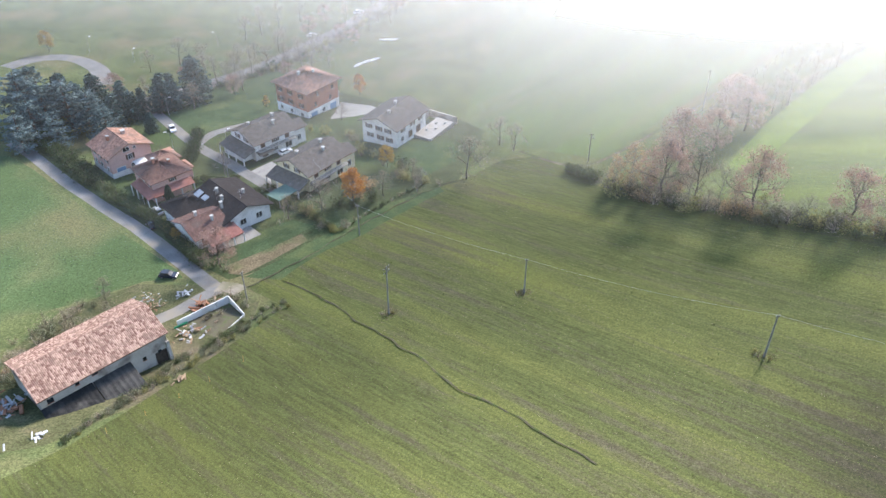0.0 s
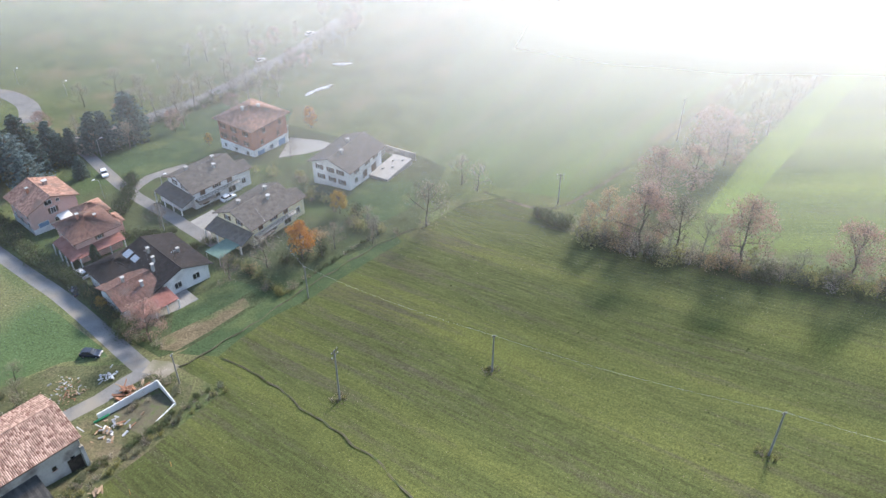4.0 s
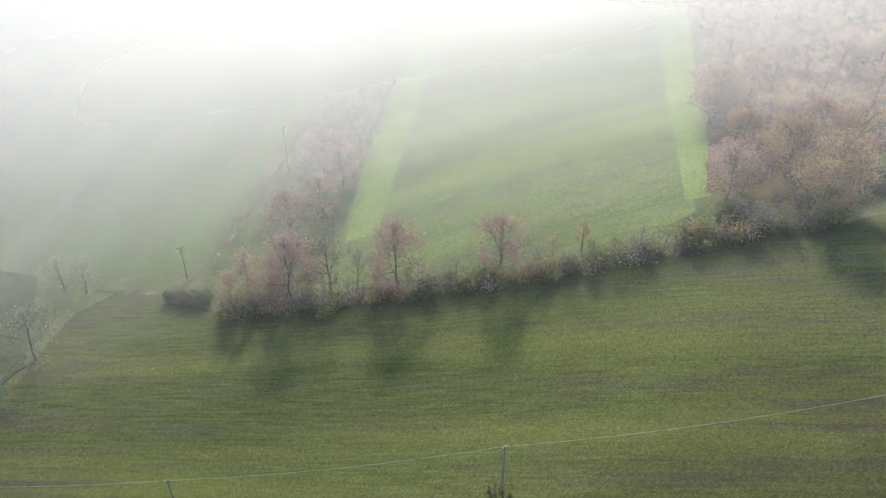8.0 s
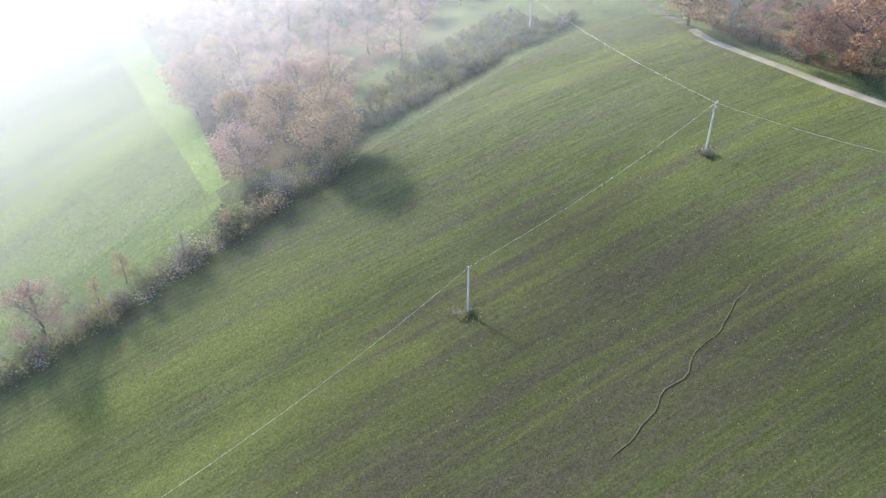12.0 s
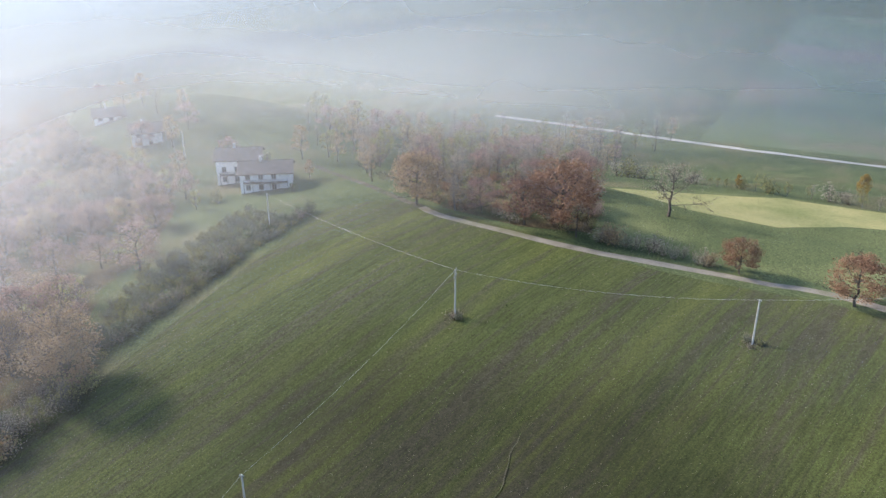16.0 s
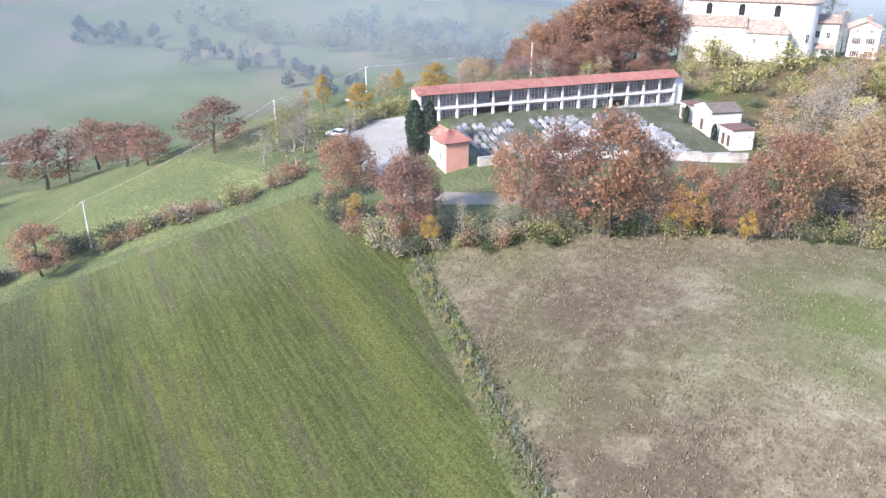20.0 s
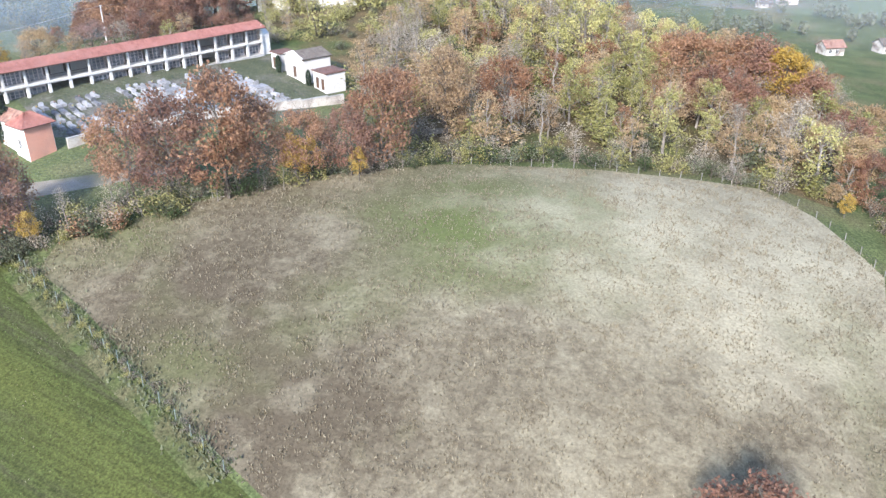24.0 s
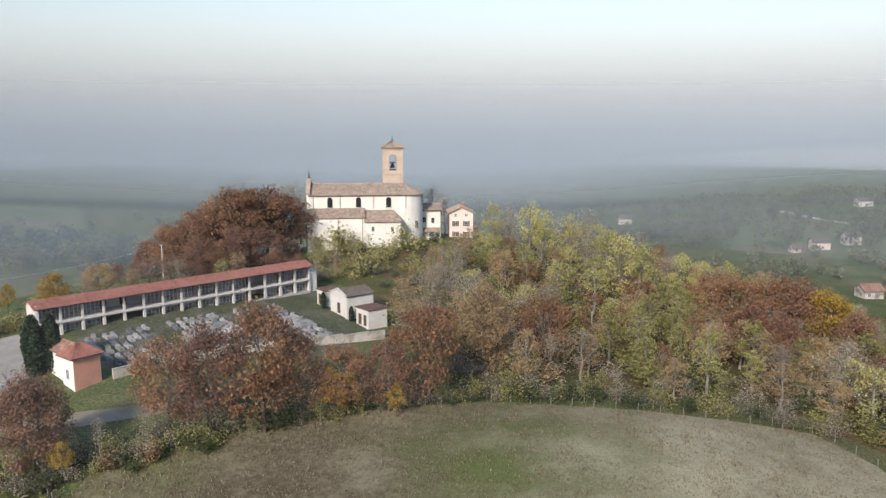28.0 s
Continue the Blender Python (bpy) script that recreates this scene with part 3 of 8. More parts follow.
DITCH = [
    (-73.7, 72.7), (-65.3, 70.4), (-54.1, 64.6), (-45.9, 60.5), (-35, 54.4), (-27.8, 49.9), (-22.2, 45.5),
    (-14.6, 42), (-8.5, 38.7), (-2.8, 35), (2.2, 32.3),
]

DITCH_EAST = [
    (57.9, 24.6), (65.4, 24.1), (74.6, 23.5), (84.7, 22.8), (93.7, 22.2),
]

FENCE_DRY = [
    (66.9, -75.7), (53.1, -65.8), (41.1, -57.3), (31.5, -50.3), (28.7, -48.3),
]

FENCE_BARN = [
    (-77.6, 16.4), (-77.1, 26.8), (-74.3, 38), (-71.7, 51.7), (-67.6, 64.4),
]
FIRS = [
    (-192.5, 117.5, 18.3), (-182.8, 116.7, 16.7), (-179.1, 121.7, 16.5), (-171.1, 122.3, 14.2),
    (-168.7, 128.9, 11.3), (-166.4, 134.8, 10.5), (-163.2, 149.2, 12.7), (-159, 156.6, 17.7), (-163.7, 145.2, 13.9),
    (-194.7, 123.9, 17.7), (-181.5, 135.5, 14.4), (-174.4, 138.8, 11.6), (-172.4, 109.6, 9.9), (-178.5, 102.5, 11.5),
    (-180.8, 109.7, 13.5), (-181, 128, 13.2), (-163.7, 119.9, 11), (-169.8, 142.5, 8.6), (-189.7, 130, 14.8),
    (-155.3, 129.3, 7),
]

VILLAGE_BARE = [
    (-52.4, 129.6, 13.8), (-81.4, 103.8, 10.1), (-69.6, 114.7, 8.2), (-62.4, 122.8, 5.9), (-87.2, 97.3, 8.1),
    (-117, 112.7, 7.8), (-51.6, 154.2, 9.9), (-46.3, 151.3, 9.2), (-66.5, 126.7, 6.5), (-104.5, 52.9, 4.8),
    (-78.6, 112.3, 7.5), (-105.2, 158, 6.7),
]

ROAD_BARE = [
    (-162.4, 183, 11.1), (-159.5, 189.2, 11.9), (-158.8, 199, 10.4), (-155.5, 205.3, 10.1), (-154.1, 213.1, 10.2),
    (-151.4, 223.5, 9.7), (-166.5, 177.2, 10.2), (-149.5, 238.4, 8.8), (-192.7, 189.9, 12.2), (-179.9, 188.3, 12),
    (-136.8, 206.7, 9.9), (-139.5, 199, 9.8), (-144.8, 244.2, 10.7), (-186.4, 236.7, 14.5), (-185.4, 248.3, 13.1),
    (-179.5, 257.4, 11.8), (-189.7, 229.2, 11.6), (-195.7, 176.6, 9.8), (-158.1, 259.3, 9.9), (-151.9, 274.2, 8.1),
]

VILLAGE_GOLD = [
    (-75.1, 108.9, 10.1), (-76.3, 130.8, 6.9), (-107.7, 80, 4.4), (-133.7, 159.5, 4.8), (-244.9, 177.2, 9.9),
    (-110.5, 181.2, 8.5),
]

ROW_ROSE = [
    (-2.1, 121.7, 16.3), (-0.9, 141.8, 16), (6, 153.2, 12.1), (9, 174.5, 15.5), (16.8, 114.6, 15.4),
    (34, 108.8, 13.2), (12.6, 167.9, 14), (-90.7, 73.8, 10.7),
]

ROW_BARE = [
    (5.1, 120.6, 15), (9.9, 119.1, 11), (15.2, 174.6, 13.5), (19, 182.6, 11.7), (22.9, 189.9, 10.3), (3.4, 121, 8.9),
    (29.4, 215.3, 10.7), (37.4, 239.3, 10.5),
]

ROW_GOLD = [
    (-13.9, 127.3, 10.7), (-10.2, 128.3, 14), (-5.8, 125.1, 9.9), (1.2, 122.6, 4.9), (48.8, 108, 7.1),
    (43.8, 108.8, 5.4),
]

WOOD_TAWNY = [
    (89, 99.1, 15.6), (89.5, 112, 14.4), (76.9, 110.1, 11.9), (127.1, 114, 12.6), (104.1, 113.3, 12.5),
    (98.4, 116.8, 13.2), (115.3, 139.2, 11), (92.8, 143.6, 14.7), (106.3, 144.7, 12.4), (124.2, 133.8, 10.9),
]

OAKS = [
    (166.5, 64.6, 14.4), (164.5, 48.4, 9.2), (159.7, 37, 12.8), (161.4, 29.3, 17.5), (150.7, -7.7, 8.4),
    (139.4, -26.4, 11), (138.4, -35.4, 9.8), (127.4, -49.2, 10.7), (193.4, -55, 12.1), (285.1, -98.7, 8.4),
    (189.9, -81, 16.9), (209.8, -105.3, 15.9), (168.4, -90.6, 11.6), (153.8, -87.4, 10.1), (133.8, -90.9, 12.9),
]

OAKS_BARE = [
    (157.2, 25.2, 8.8), (181.5, 7.4, 13.5), (136.4, -40.5, 8.6), (142.3, -91.5, 7), (188.5, -86.3, 14.9),
]

OAKS_GOLD = [
    (239, -43.7, 8.7), (239.3, -10.5, 5), (219.8, -50, 5.2), (124.1, -112.9, 8.4), (130.9, -114.2, 5),
    (114.2, -126, 6.5),
]

FRONT_OAKS = [
    (59, -91.5, 15.6), (52.9, -91.5, 17.2), (45.9, -93.7, 19.8), (42.9, -97.8, 14.3), (36.5, -100.4, 12.1),
    (30.6, -103.8, 12), (26.6, -107.1, 16.9), (19.5, -126.1, 16.7), (10.4, -134.5, 14.9), (72, -78.5, 15.2),
    (90.6, -84.7, 12.3), (88.5, -86.6, 10.5), (72.2, -81.4, 13.6), (21.2, -138.9, 14.7), (28.2, -127.2, 12.7),
]

FRONT_GOLD = [
    (37.6, -98.8, 8.9), (29, -101.9, 5.7), (35.9, -101.2, 7.4), (70.7, -83.4, 5.6), (83.4, -79.8, 5.3),
    (71.3, -77.5, 4.7), (67.2, -79, 6),
]

HILL_OAKS = [
    (115.4, -177.5, 10.3), (106.3, -171.3, 13.6), (106.8, -182.6, 15.3), (96.7, -176.8, 19.6), (100.8, -193.8, 22.3),
    (91, -185.3, 22.4), (93.4, -200.7, 22.2), (86.6, -198.3, 19), (95.3, -166.2, 10.2), (87.4, -170.3, 13.2),
    (81.6, -173.1, 12.4), (78.7, -179.9, 8.6), (89.6, -163.6, 8), (99.5, -160.2, 7), (109.4, -163.5, 5.6),
    (77.2, -169.7, 7.8),
]

CHURCH_BARE = [
    (91, -212.7, 21.9), (95.2, -216.3, 21.8), (57.3, -251.7, 17.7), (63.3, -256.4, 17.8), (51.3, -245.8, 13.2),
    (85.4, -211.7, 17.1),
]

RIDGE = [
    (30.1, -208.9, 16.6), (25.9, -212.4, 15.8), (19.8, -207.1, 19.3), (15.4, -200.4, 19.1), (8.8, -200.8, 18.8),
    (4.3, -195.9, 21.4), (-0.7, -191, 20.5), (-4.7, -185.9, 20.3), (-9.6, -190.7, 18.2), (-16.1, -195.3, 15.1),
    (-18.4, -190.1, 17.4), (-24.2, -194.5, 15.7), (-30.3, -198.7, 16.4),
]

RIGHT_OAKS = [
    (-24.3, -184.4, 15.7), (-27.7, -173.8, 19.1), (-34.5, -187.9, 16.6), (-38, -177, 20.3), (-41.4, -171.1, 20.8),
    (-45.2, -168.1, 19.6), (-49.4, -171.1, 18.7), (-50.5, -163.5, 16.5), (-45.7, -154.5, 11.5),
    (-40.6, -150.7, 11.8), (-34.9, -157.2, 14.7), (-28.6, -158.4, 14.6), (-51.5, -147.4, 11.8),
    (-50.7, -137.1, 12.8), (-48.4, -127.3, 11.8), (-43.2, -118.5, 4.2), (-43.5, -113.1, 4.5), (-46.6, -138.5, 10.7),
    (-60.1, -154.9, 12.9),
]

DRY_TREE = [
    (-18.0, -45.0, 13.5),
]

WOOD = [
    (122.4, 199), (75, 113.7), (83.7, 104), (94.1, 103.9), (104, 110), (122.9, 117.7), (136.3, 119.2), (160, 129),
    (190.8, 151.2), (202.8, 200.2), (298.2, 373.4), (183.1, 324.8),
]

BRAMBLES = [
    (93.6, 98.5), (110.6, 96.5), (126.8, 92.9), (152.5, 89), (161.8, 108.1), (143.9, 109.4), (129.4, 113.5), (108, 108),
]

FAR_WOOD = [
    (202, 105.4), (182.3, 79), (217.2, 92), (259.6, 61), (310.3, 10.6), (342.6, 13.1), (319, 87), (235.8, 112.1),
]

HAZE_WOOD = [
    (205.1, 118), (189.6, 82.1), (235.4, 26.7), (288.9, 27.3), (321.4, 109), (267, 148.3),
]

HILL_WOOD = [
    (30.5, -110.5), (12.5, -116.2), (-5.6, -122.6), (-28.6, -124.9), (-41.8, -116.8), (-47, -117.5), (-68.4, -190.6),
    (-72.6, -253.9), (-32.9, -222), (-18, -235), (-1, -239.6), (18.6, -221.1), (35.6, -203.6), (41.8, -181.7),
    (47.6, -166.4), (38.8, -142.3),
]

CHURCH_SLOPE = [
    (68.9, -171.1), (186.8, -521.5), (64.3, -215.3), (48.3, -218.9), (37.6, -215.3), (34, -194.1), (40, -173.9),
    (46.1, -160.8), (56.5, -169),
]

OAK_GROVE = [
    (179.7, 75.5), (164.8, 56.3), (158.5, 38.1), (160.9, 22.3), (199.3, 26.6), (212.1, 42.7), (219, 59.7),
    (208.5, 81.4),
]

MISTY_CREST = [
    (190.8, 151.2), (200.8, 198.4), (207.4, 251.3), (327.5, 407.5), (381.3, 401.9), (230.5, 202.3), (229, 164.6),
    (205, 150.3),
]

SHRUB_CORNER = [
    (115.1, -86.4), (120.3, -97.1), (117.7, -104.9), (104.5, -94.8), (108, -87.4),
]

HEDGEROW = [
    (-14.9, 127.7), (0.8, 118.9), (15.4, 113.7), (33.7, 106.5), (40.1, 104.2), (49.8, 101.8), (66.8, 99.6),
    (79.9, 97.5), (88.3, 95.3),
]

DARK_HEDGE = [
    (-27.7, 138.3), (-23.6, 135.6), (-19.4, 133.4),
]

HEDGE_EAST = [
    (73.5, 104.5), (84.4, 101.9), (100.6, 99.8), (118.1, 96.4), (140.6, 94.1), (158.7, 89.3),
]

LANE_HEDGE = [
    (-181.8, 109.6), (-164.6, 102.9), (-145.5, 94.7),
]

LANE_HEDGE_SOUTH = [
    (-142.4, 93.8), (-132, 89.4), (-124, 87.3),
]

DARK_HOUSE_HEDGE = [
    (-122.3, 87.4), (-110.6, 81.3), (-95.9, 73.7),
]

STREET_HEDGE = [
    (-126, 102.9), (-118.9, 107.9), (-111.8, 108.1),
]

FIELD_HEDGE = [
    (-92, 104.2), (-82.1, 100), (-72.9, 94.8),
]

DITCH_HEDGE = [
    (-72.3, 94.9), (-68.2, 107.7), (-63, 121.5),
]

GARDEN_SHRUBS = [
    (-98, 148.7), (-86.7, 137.7), (-67.6, 126.5), (-59.8, 123.3), (-69.8, 124.2),
]

LOW_SHRUBS = [
    (-95.3, 73), (-91.8, 73.4), (-87.4, 73.5),
]

MEADOW_LINE = [
    (247.2, 27.8), (239.5, -5.1), (234.5, -31.3), (222.8, -55), (214.4, -77.4),
]

TRACK_SHRUBS = [
    (157, 21), (155.5, 10.1), (153.1, -1.9),
]

TRACK_SHRUBS_EAST = [
    (135.6, -41.9), (129.3, -56), (121.6, -63.2), (114.4, -69.4),
]

MEADOW_HEDGE = [
    (124.5, -58.3), (119.3, -65.2), (113, -71.1), (107.3, -79.3), (104, -86.7),
]

SLOPE_HEDGE = [
    (310.5, -69.1), (374.4, -81.1), (440.3, -93.7), (519.4, -108.9), (618.2, -129.4),
]

CREST_SHRUBS = [
    (72.9, -77.6), (64, -84.9), (51.2, -92.4), (37.3, -100.3), (26.2, -107.2), (14, -113.8), (-3.4, -118.1),
    (-20.9, -120.9), (-35.3, -118.6),
]

CORNER_SHRUBS = [
    (93.2, -82.7), (82.9, -79.2), (73, -76.6), (67.2, -77.7), (61.9, -82.2), (51.2, -89.4),
]

SAPLINGS_A = [
    (2.6, 173.9), (17, 231.7), (37.7, 309.6),
]

SAPLINGS_B = [
    (21.3, 186.9), (39.1, 246.2), (65.5, 329.5),
]

SAPLINGS_C = [
    (11.1, 178.4), (25.5, 229.2), (50.7, 319.1),
]

# ---- ground ----
def ribbon(line, width):
    """The outline of a strip of that width along a line."""
    p = np.array(line, float)
    d = np.gradient(p, axis=0)
    d /= np.linalg.norm(d, axis=1)[:, None]
    side = np.stack([-d[:, 1], d[:, 0]], 1) * width / 2
    return [tuple(q) for q in np.vstack([p + side, (p - side)[::-1]])]


def smooth_line(line, step=4.0):
    """A line through the points with its corners rounded."""
    p = [Vector((*q, 0)) for q in line]
    out = []
    for i in range(len(p) - 1):
        a, b, c, d = p[max(i - 1, 0)], p[i], p[i + 1], p[min(i + 2, len(p) - 1)]
        n = max(1, int((c - b).length / step))
        for k in range(n):
            t = k / n
            q = 0.5 * ((2 * b) + (c - a) * t + (2 * a - 5 * b + 4 * c - d) * t * t + (3 * b - a - 3 * c + d) * t ** 3)
            out.append((q.x, q.y))
    return out + [tuple(line[-1])]


def inside(outline, xy):
    p = np.asarray(outline, float)
    q = np.roll(p, -1, 0)
    x, y = xy[:, :1], xy[:, 1:]
    with np.errstate(divide="ignore", invalid="ignore"):
        hit = ((p[:, 1] > y) != (q[:, 1] > y)) & (x < (q[:, 0] - p[:, 0]) * (y - p[:, 1]) / (q[:, 1] - p[:, 1]) + p[:, 0])
    return hit.sum(1) % 2 == 1


# name, material, outline, label: later ones lie over earlier ones
REGIONS = [
    ("gardens", GARDEN_GRASS, [(-66, 92), (-54, 126), (-60, 168), (-128, 184), (-166, 140), (-152, 96), (-108, 77), (-86, 70)], "leaf-strewn garden ground between the houses"),
    ("barn_yard", YARD_GRASS, [(-70, 40), (-69, 52), (-74, 64), (-86, 68), (-104, 62), (-112, 48), (-108, 24), (-98, 12), (-88, 8), (-80, 14)], "rough trodden ground round the barn"),
    ("field_far_west", EMERALD, WEST_FIELD, "bright green young crop beside the lane"),
    ("field_far_north", CROP_FAR, FAR_FIELD, "misty green sown field with fine drill lines"),
    ("field_north", CROP_PALE, NORTH_FIELD, "pale green sunlit sown field behind the hedge"),
    ("strip_west", STRIP, STRIP_WEST, "bright grass headland strip along the saplings"),
    ("strip_east", STRIP, STRIP_EAST, "bright grass headland strip beside the wood"),
    ("lawn", LAWN, LAWN_COURT, "dark green mown lawn of the white house"),
    ("village_green", LAWN, VILLAGE_GRASS, "grass orchard between village houses"),
    ("pasture_slope", SLOPE, FAR_SLOPE, "pale pasture on the far misty slope"),
    ("pasture_east", SLOPE, FAR_SLOPE_EAST, "green pasture on the far misty slope"),
    ("valley_field", SLOPE, VALLEY_FIELD, "blue-green valley field in mist"),
    ("meadow", MEADOW_GRASS, MEADOW, "rolling green meadow behind the oaks"),
    ("meadow_dry", STRAW, DRY_MEADOW, "sunlit straw-coloured brow of the meadow"),
    ("field", CROP, FIELD, "large sloping field of sprouting green crop in rows"),
    ("dry_field", DRY, DRY_FIELD, "fallow hilltop of dry tussocky grass"),
    ("headland", HEADLAND, ribbon([(x + 0.8, y + 1.1) for x, y in FENCE_DRY], 2.2), "tan stubble headland along the fence"),
    ("wood_floor", FOREST_FLOOR, HILL_WOOD, "leaf litter under the hillside wood"),
    ("church_slope", FOREST_FLOOR, CHURCH_SLOPE, "overgrown slope below the church"),
    ("misty_wood_floor", FOREST_FLOOR, WOOD, "leaf litter of the misty wood"),
    ("grove_floor", FOREST_FLOOR, OAK_GROVE, "leaf litter under the oaks"),
    ("cemetery_ground", CEMETERY_GRASS, CEMETERY, "grass and gravel of the cemetery"),
    ("parking", PAVING, PARKING, "grey gravel car park by the cemetery"),
    ("yard", PAVING, YARD, "concrete yard between two houses"),
    ("brick_house_yard", PAVING, BRICK_DRIVE, "paved yard of the brick house"),
    ("verge", LAWN, [(-83.0, 72.0), (-80.2, 78.8), (-76, 90.5), (-72.6, 97.1), (-66, 112), (-58, 124), (-55.5, 121), (-61.0, 107.5), (-65.8, 95.1), (-70.5, 86.9), (-73.4, 79.0), (-74.4, 73.0)], "green grass verge between gardens and field"),
    ("low_house_lawn", LAWN, [(-88.5, 77), (-84.5, 84.4), (-79.3, 96.3), (-86.6, 97.7), (-94, 86)], "small lawn of the low house"),
    ("leaf_strip", LEAFY, [(-87.5, 72.0), (-89.5, 75.5), (-84.8, 83.4), (-80.5, 92), (-77.5, 90), (-81.2, 79.5), (-84.0, 72.5)], "fallen leaves on dry grass beside the garden hedge"),
    ("lane", ASPHALT, ribbon(smooth_line(LANE), 3.7), "narrow worn asphalt lane past the houses"),
    ("pen_floor", SOIL, [(-85, 52), (-80.2, 62.2), (-74, 58.8), (-75, 50.6)], "weedy bare soil inside the pen"),
    ("barn_drive", ASPHALT, ribbon(smooth_line(BARN_DRIVE), 3.6), "asphalt drive to the barn"),
    ("field_track", GRAVEL, ribbon(smooth_line(FIELD_TRACK), 4.0), "gravel field entrance"),
    ("village_road", ASPHALT, ribbon(smooth_line(VILLAGE_ROAD), 3.6), "asphalt village street"),
    ("house_drive", ASPHALT, ribbon(smooth_line(HOUSE_DRIVE), 3.6), "asphalt drive of a house"),
    ("main_road", ASPHALT, ribbon(smooth_line(MAIN_ROAD), 8.0), "wide main road in mist"),
    ("curved_road", ASPHALT, ribbon(smooth_line(ROUNDABOUT), 7.0), "curving slip road in mist"),
    ("west_road", ASPHALT, ribbon(smooth_line(WEST_ROAD), 5.0), "asphalt junction under the conifers"),
    ("north_path", ROUGH, ribbon(smooth_line(NORTH_PATH), 1.2), "thin dirt path along the far field"),
    ("oak_track", GRAVEL, ribbon(smooth_line(OAK_TRACK), 2.2), "pale gravel track under the oaks"),
    ("house_track", ROUGH, ribbon(smooth_line(HOUSE_TRACK), 2.0), "faint grassy track to the misty house"),
    ("white_road", PALE_GRAVEL, ribbon(smooth_line(WHITE_ROAD), 3.0), "white gravel road along the valley"),
    ("cemetery_road", GRAVEL, ribbon(smooth_line(CEMETERY_ROAD), 4.0), "gravel road below the cemetery wall"),
    ("wood_path", GRAVEL, ribbon(smooth_line(WOOD_PATH), 3.0), "path into the wood"),
    ("valley_road", PALE_GRAVEL, ribbon(smooth_line(VALLEY_ROAD), 4.0), "pale road in the valley"),
]


def slope_normals(xy):
    """Normals of the rolling land, so that neighbouring pieces shade alike."""
    e = 0.5
    dx = (heights(xy + [e, 0]) - heights(xy - [e, 0])) / (2 * e)
    dy = (heights(xy + [0, e]) - heights(xy - [0, e])) / (2 * e)
    n = np.column_stack([-dx, -dy, np.ones(len(xy))])
    return n / np.linalg.norm(n, axis=1)[:, None]


def dense(outline, step=5.0):
    """The outline with extra points, so that the ground follows the land along its edges."""
    out = []
    for a, b in zip(outline, list(outline[1:]) + [outline[0]]):
        long = math.hypot(b[0] - a[0], b[1] - a[1])
        n = max(1, int(long / (step if max(abs(a[0]), abs(a[1])) < 320 else 6 * step)))
        out += [(a[0] + (b[0] - a[0]) * i / n, a[1] + (b[1] - a[1]) * i / n) for i in range(n)]
    return out


def build_ground():
    from mathutils.geometry import delaunay_2d_cdt
    pts, edges = [], []
    for _, _, outline, _ in REGIONS:
        outline = dense(outline)
        k, n = len(pts), len(outline)
        pts += [Vector(p) for p in outline]
        edges += [(k + i, k + (i + 1) % n) for i in range(n)]
    rng = np.random.default_rng(4)
    for lo, hi, step in ((0, 150, 4.0), (150, 300, 7.0), (300, 700, 22.0), (700, 1600, 90.0), (1600, 4200, 400.0)):
        a = np.arange(-hi, hi + step, step)
        g = np.stack(np.meshgrid(a, a), -1).reshape(-1, 2)
        far = np.abs(g).max(1)
        g = g[(far >= lo) & (far <= hi)]
        g = g + rng.uniform(-0.3, 0.3, g.shape) * step
        pts += [Vector(p) for p in g]
    v, _, f, *_ = delaunay_2d_cdt(pts, edges, [], 0, 1e-4)
    xy = np.array([tuple(p) for p in v])
    z = heights(xy)
    near = np.abs(xy).max(1) < 400
    z[near] += [0.22 * noise.noise((x * 0.12, y * 0.12, 0)) for x, y in xy[near]]
    faces = [tuple(q) for q in f]
    mid = np.array([xy[list(q)].mean(0) for q in faces])
    owner = np.full(len(faces), -1)
    for i, (_, _, outline, _) in enumerate(REGIONS):
        owner[inside(outline, mid)] = i
    verts = np.column_stack([xy, z])
    for i in range(-1, len(REGIONS)):
        mine = [faces[k] for k in np.nonzero(owner == i)[0]]
        if not mine:
            continue
        used = sorted({j for q in mine for j in q})
        again = {j: k for k, j in enumerate(used)}
        name, material, _, label = REGIONS[i] if i >= 0 else ("ground", GRASS, None, "rough grassland and meadows reaching the misty horizon")
        me = mesh_of(name, verts[used], [[again[j] for j in q] for q in mine], [material], smooth=True)
        normals = slope_normals(verts[used][:, :2])
        me.normals_split_custom_set_from_vertices([tuple(q) for q in normals])
        tagged(new(name, me), label, "road" if material in (ASPHALT, GRAVEL, PALE_GRAVEL) else "ground", kind="structure")


build_ground()

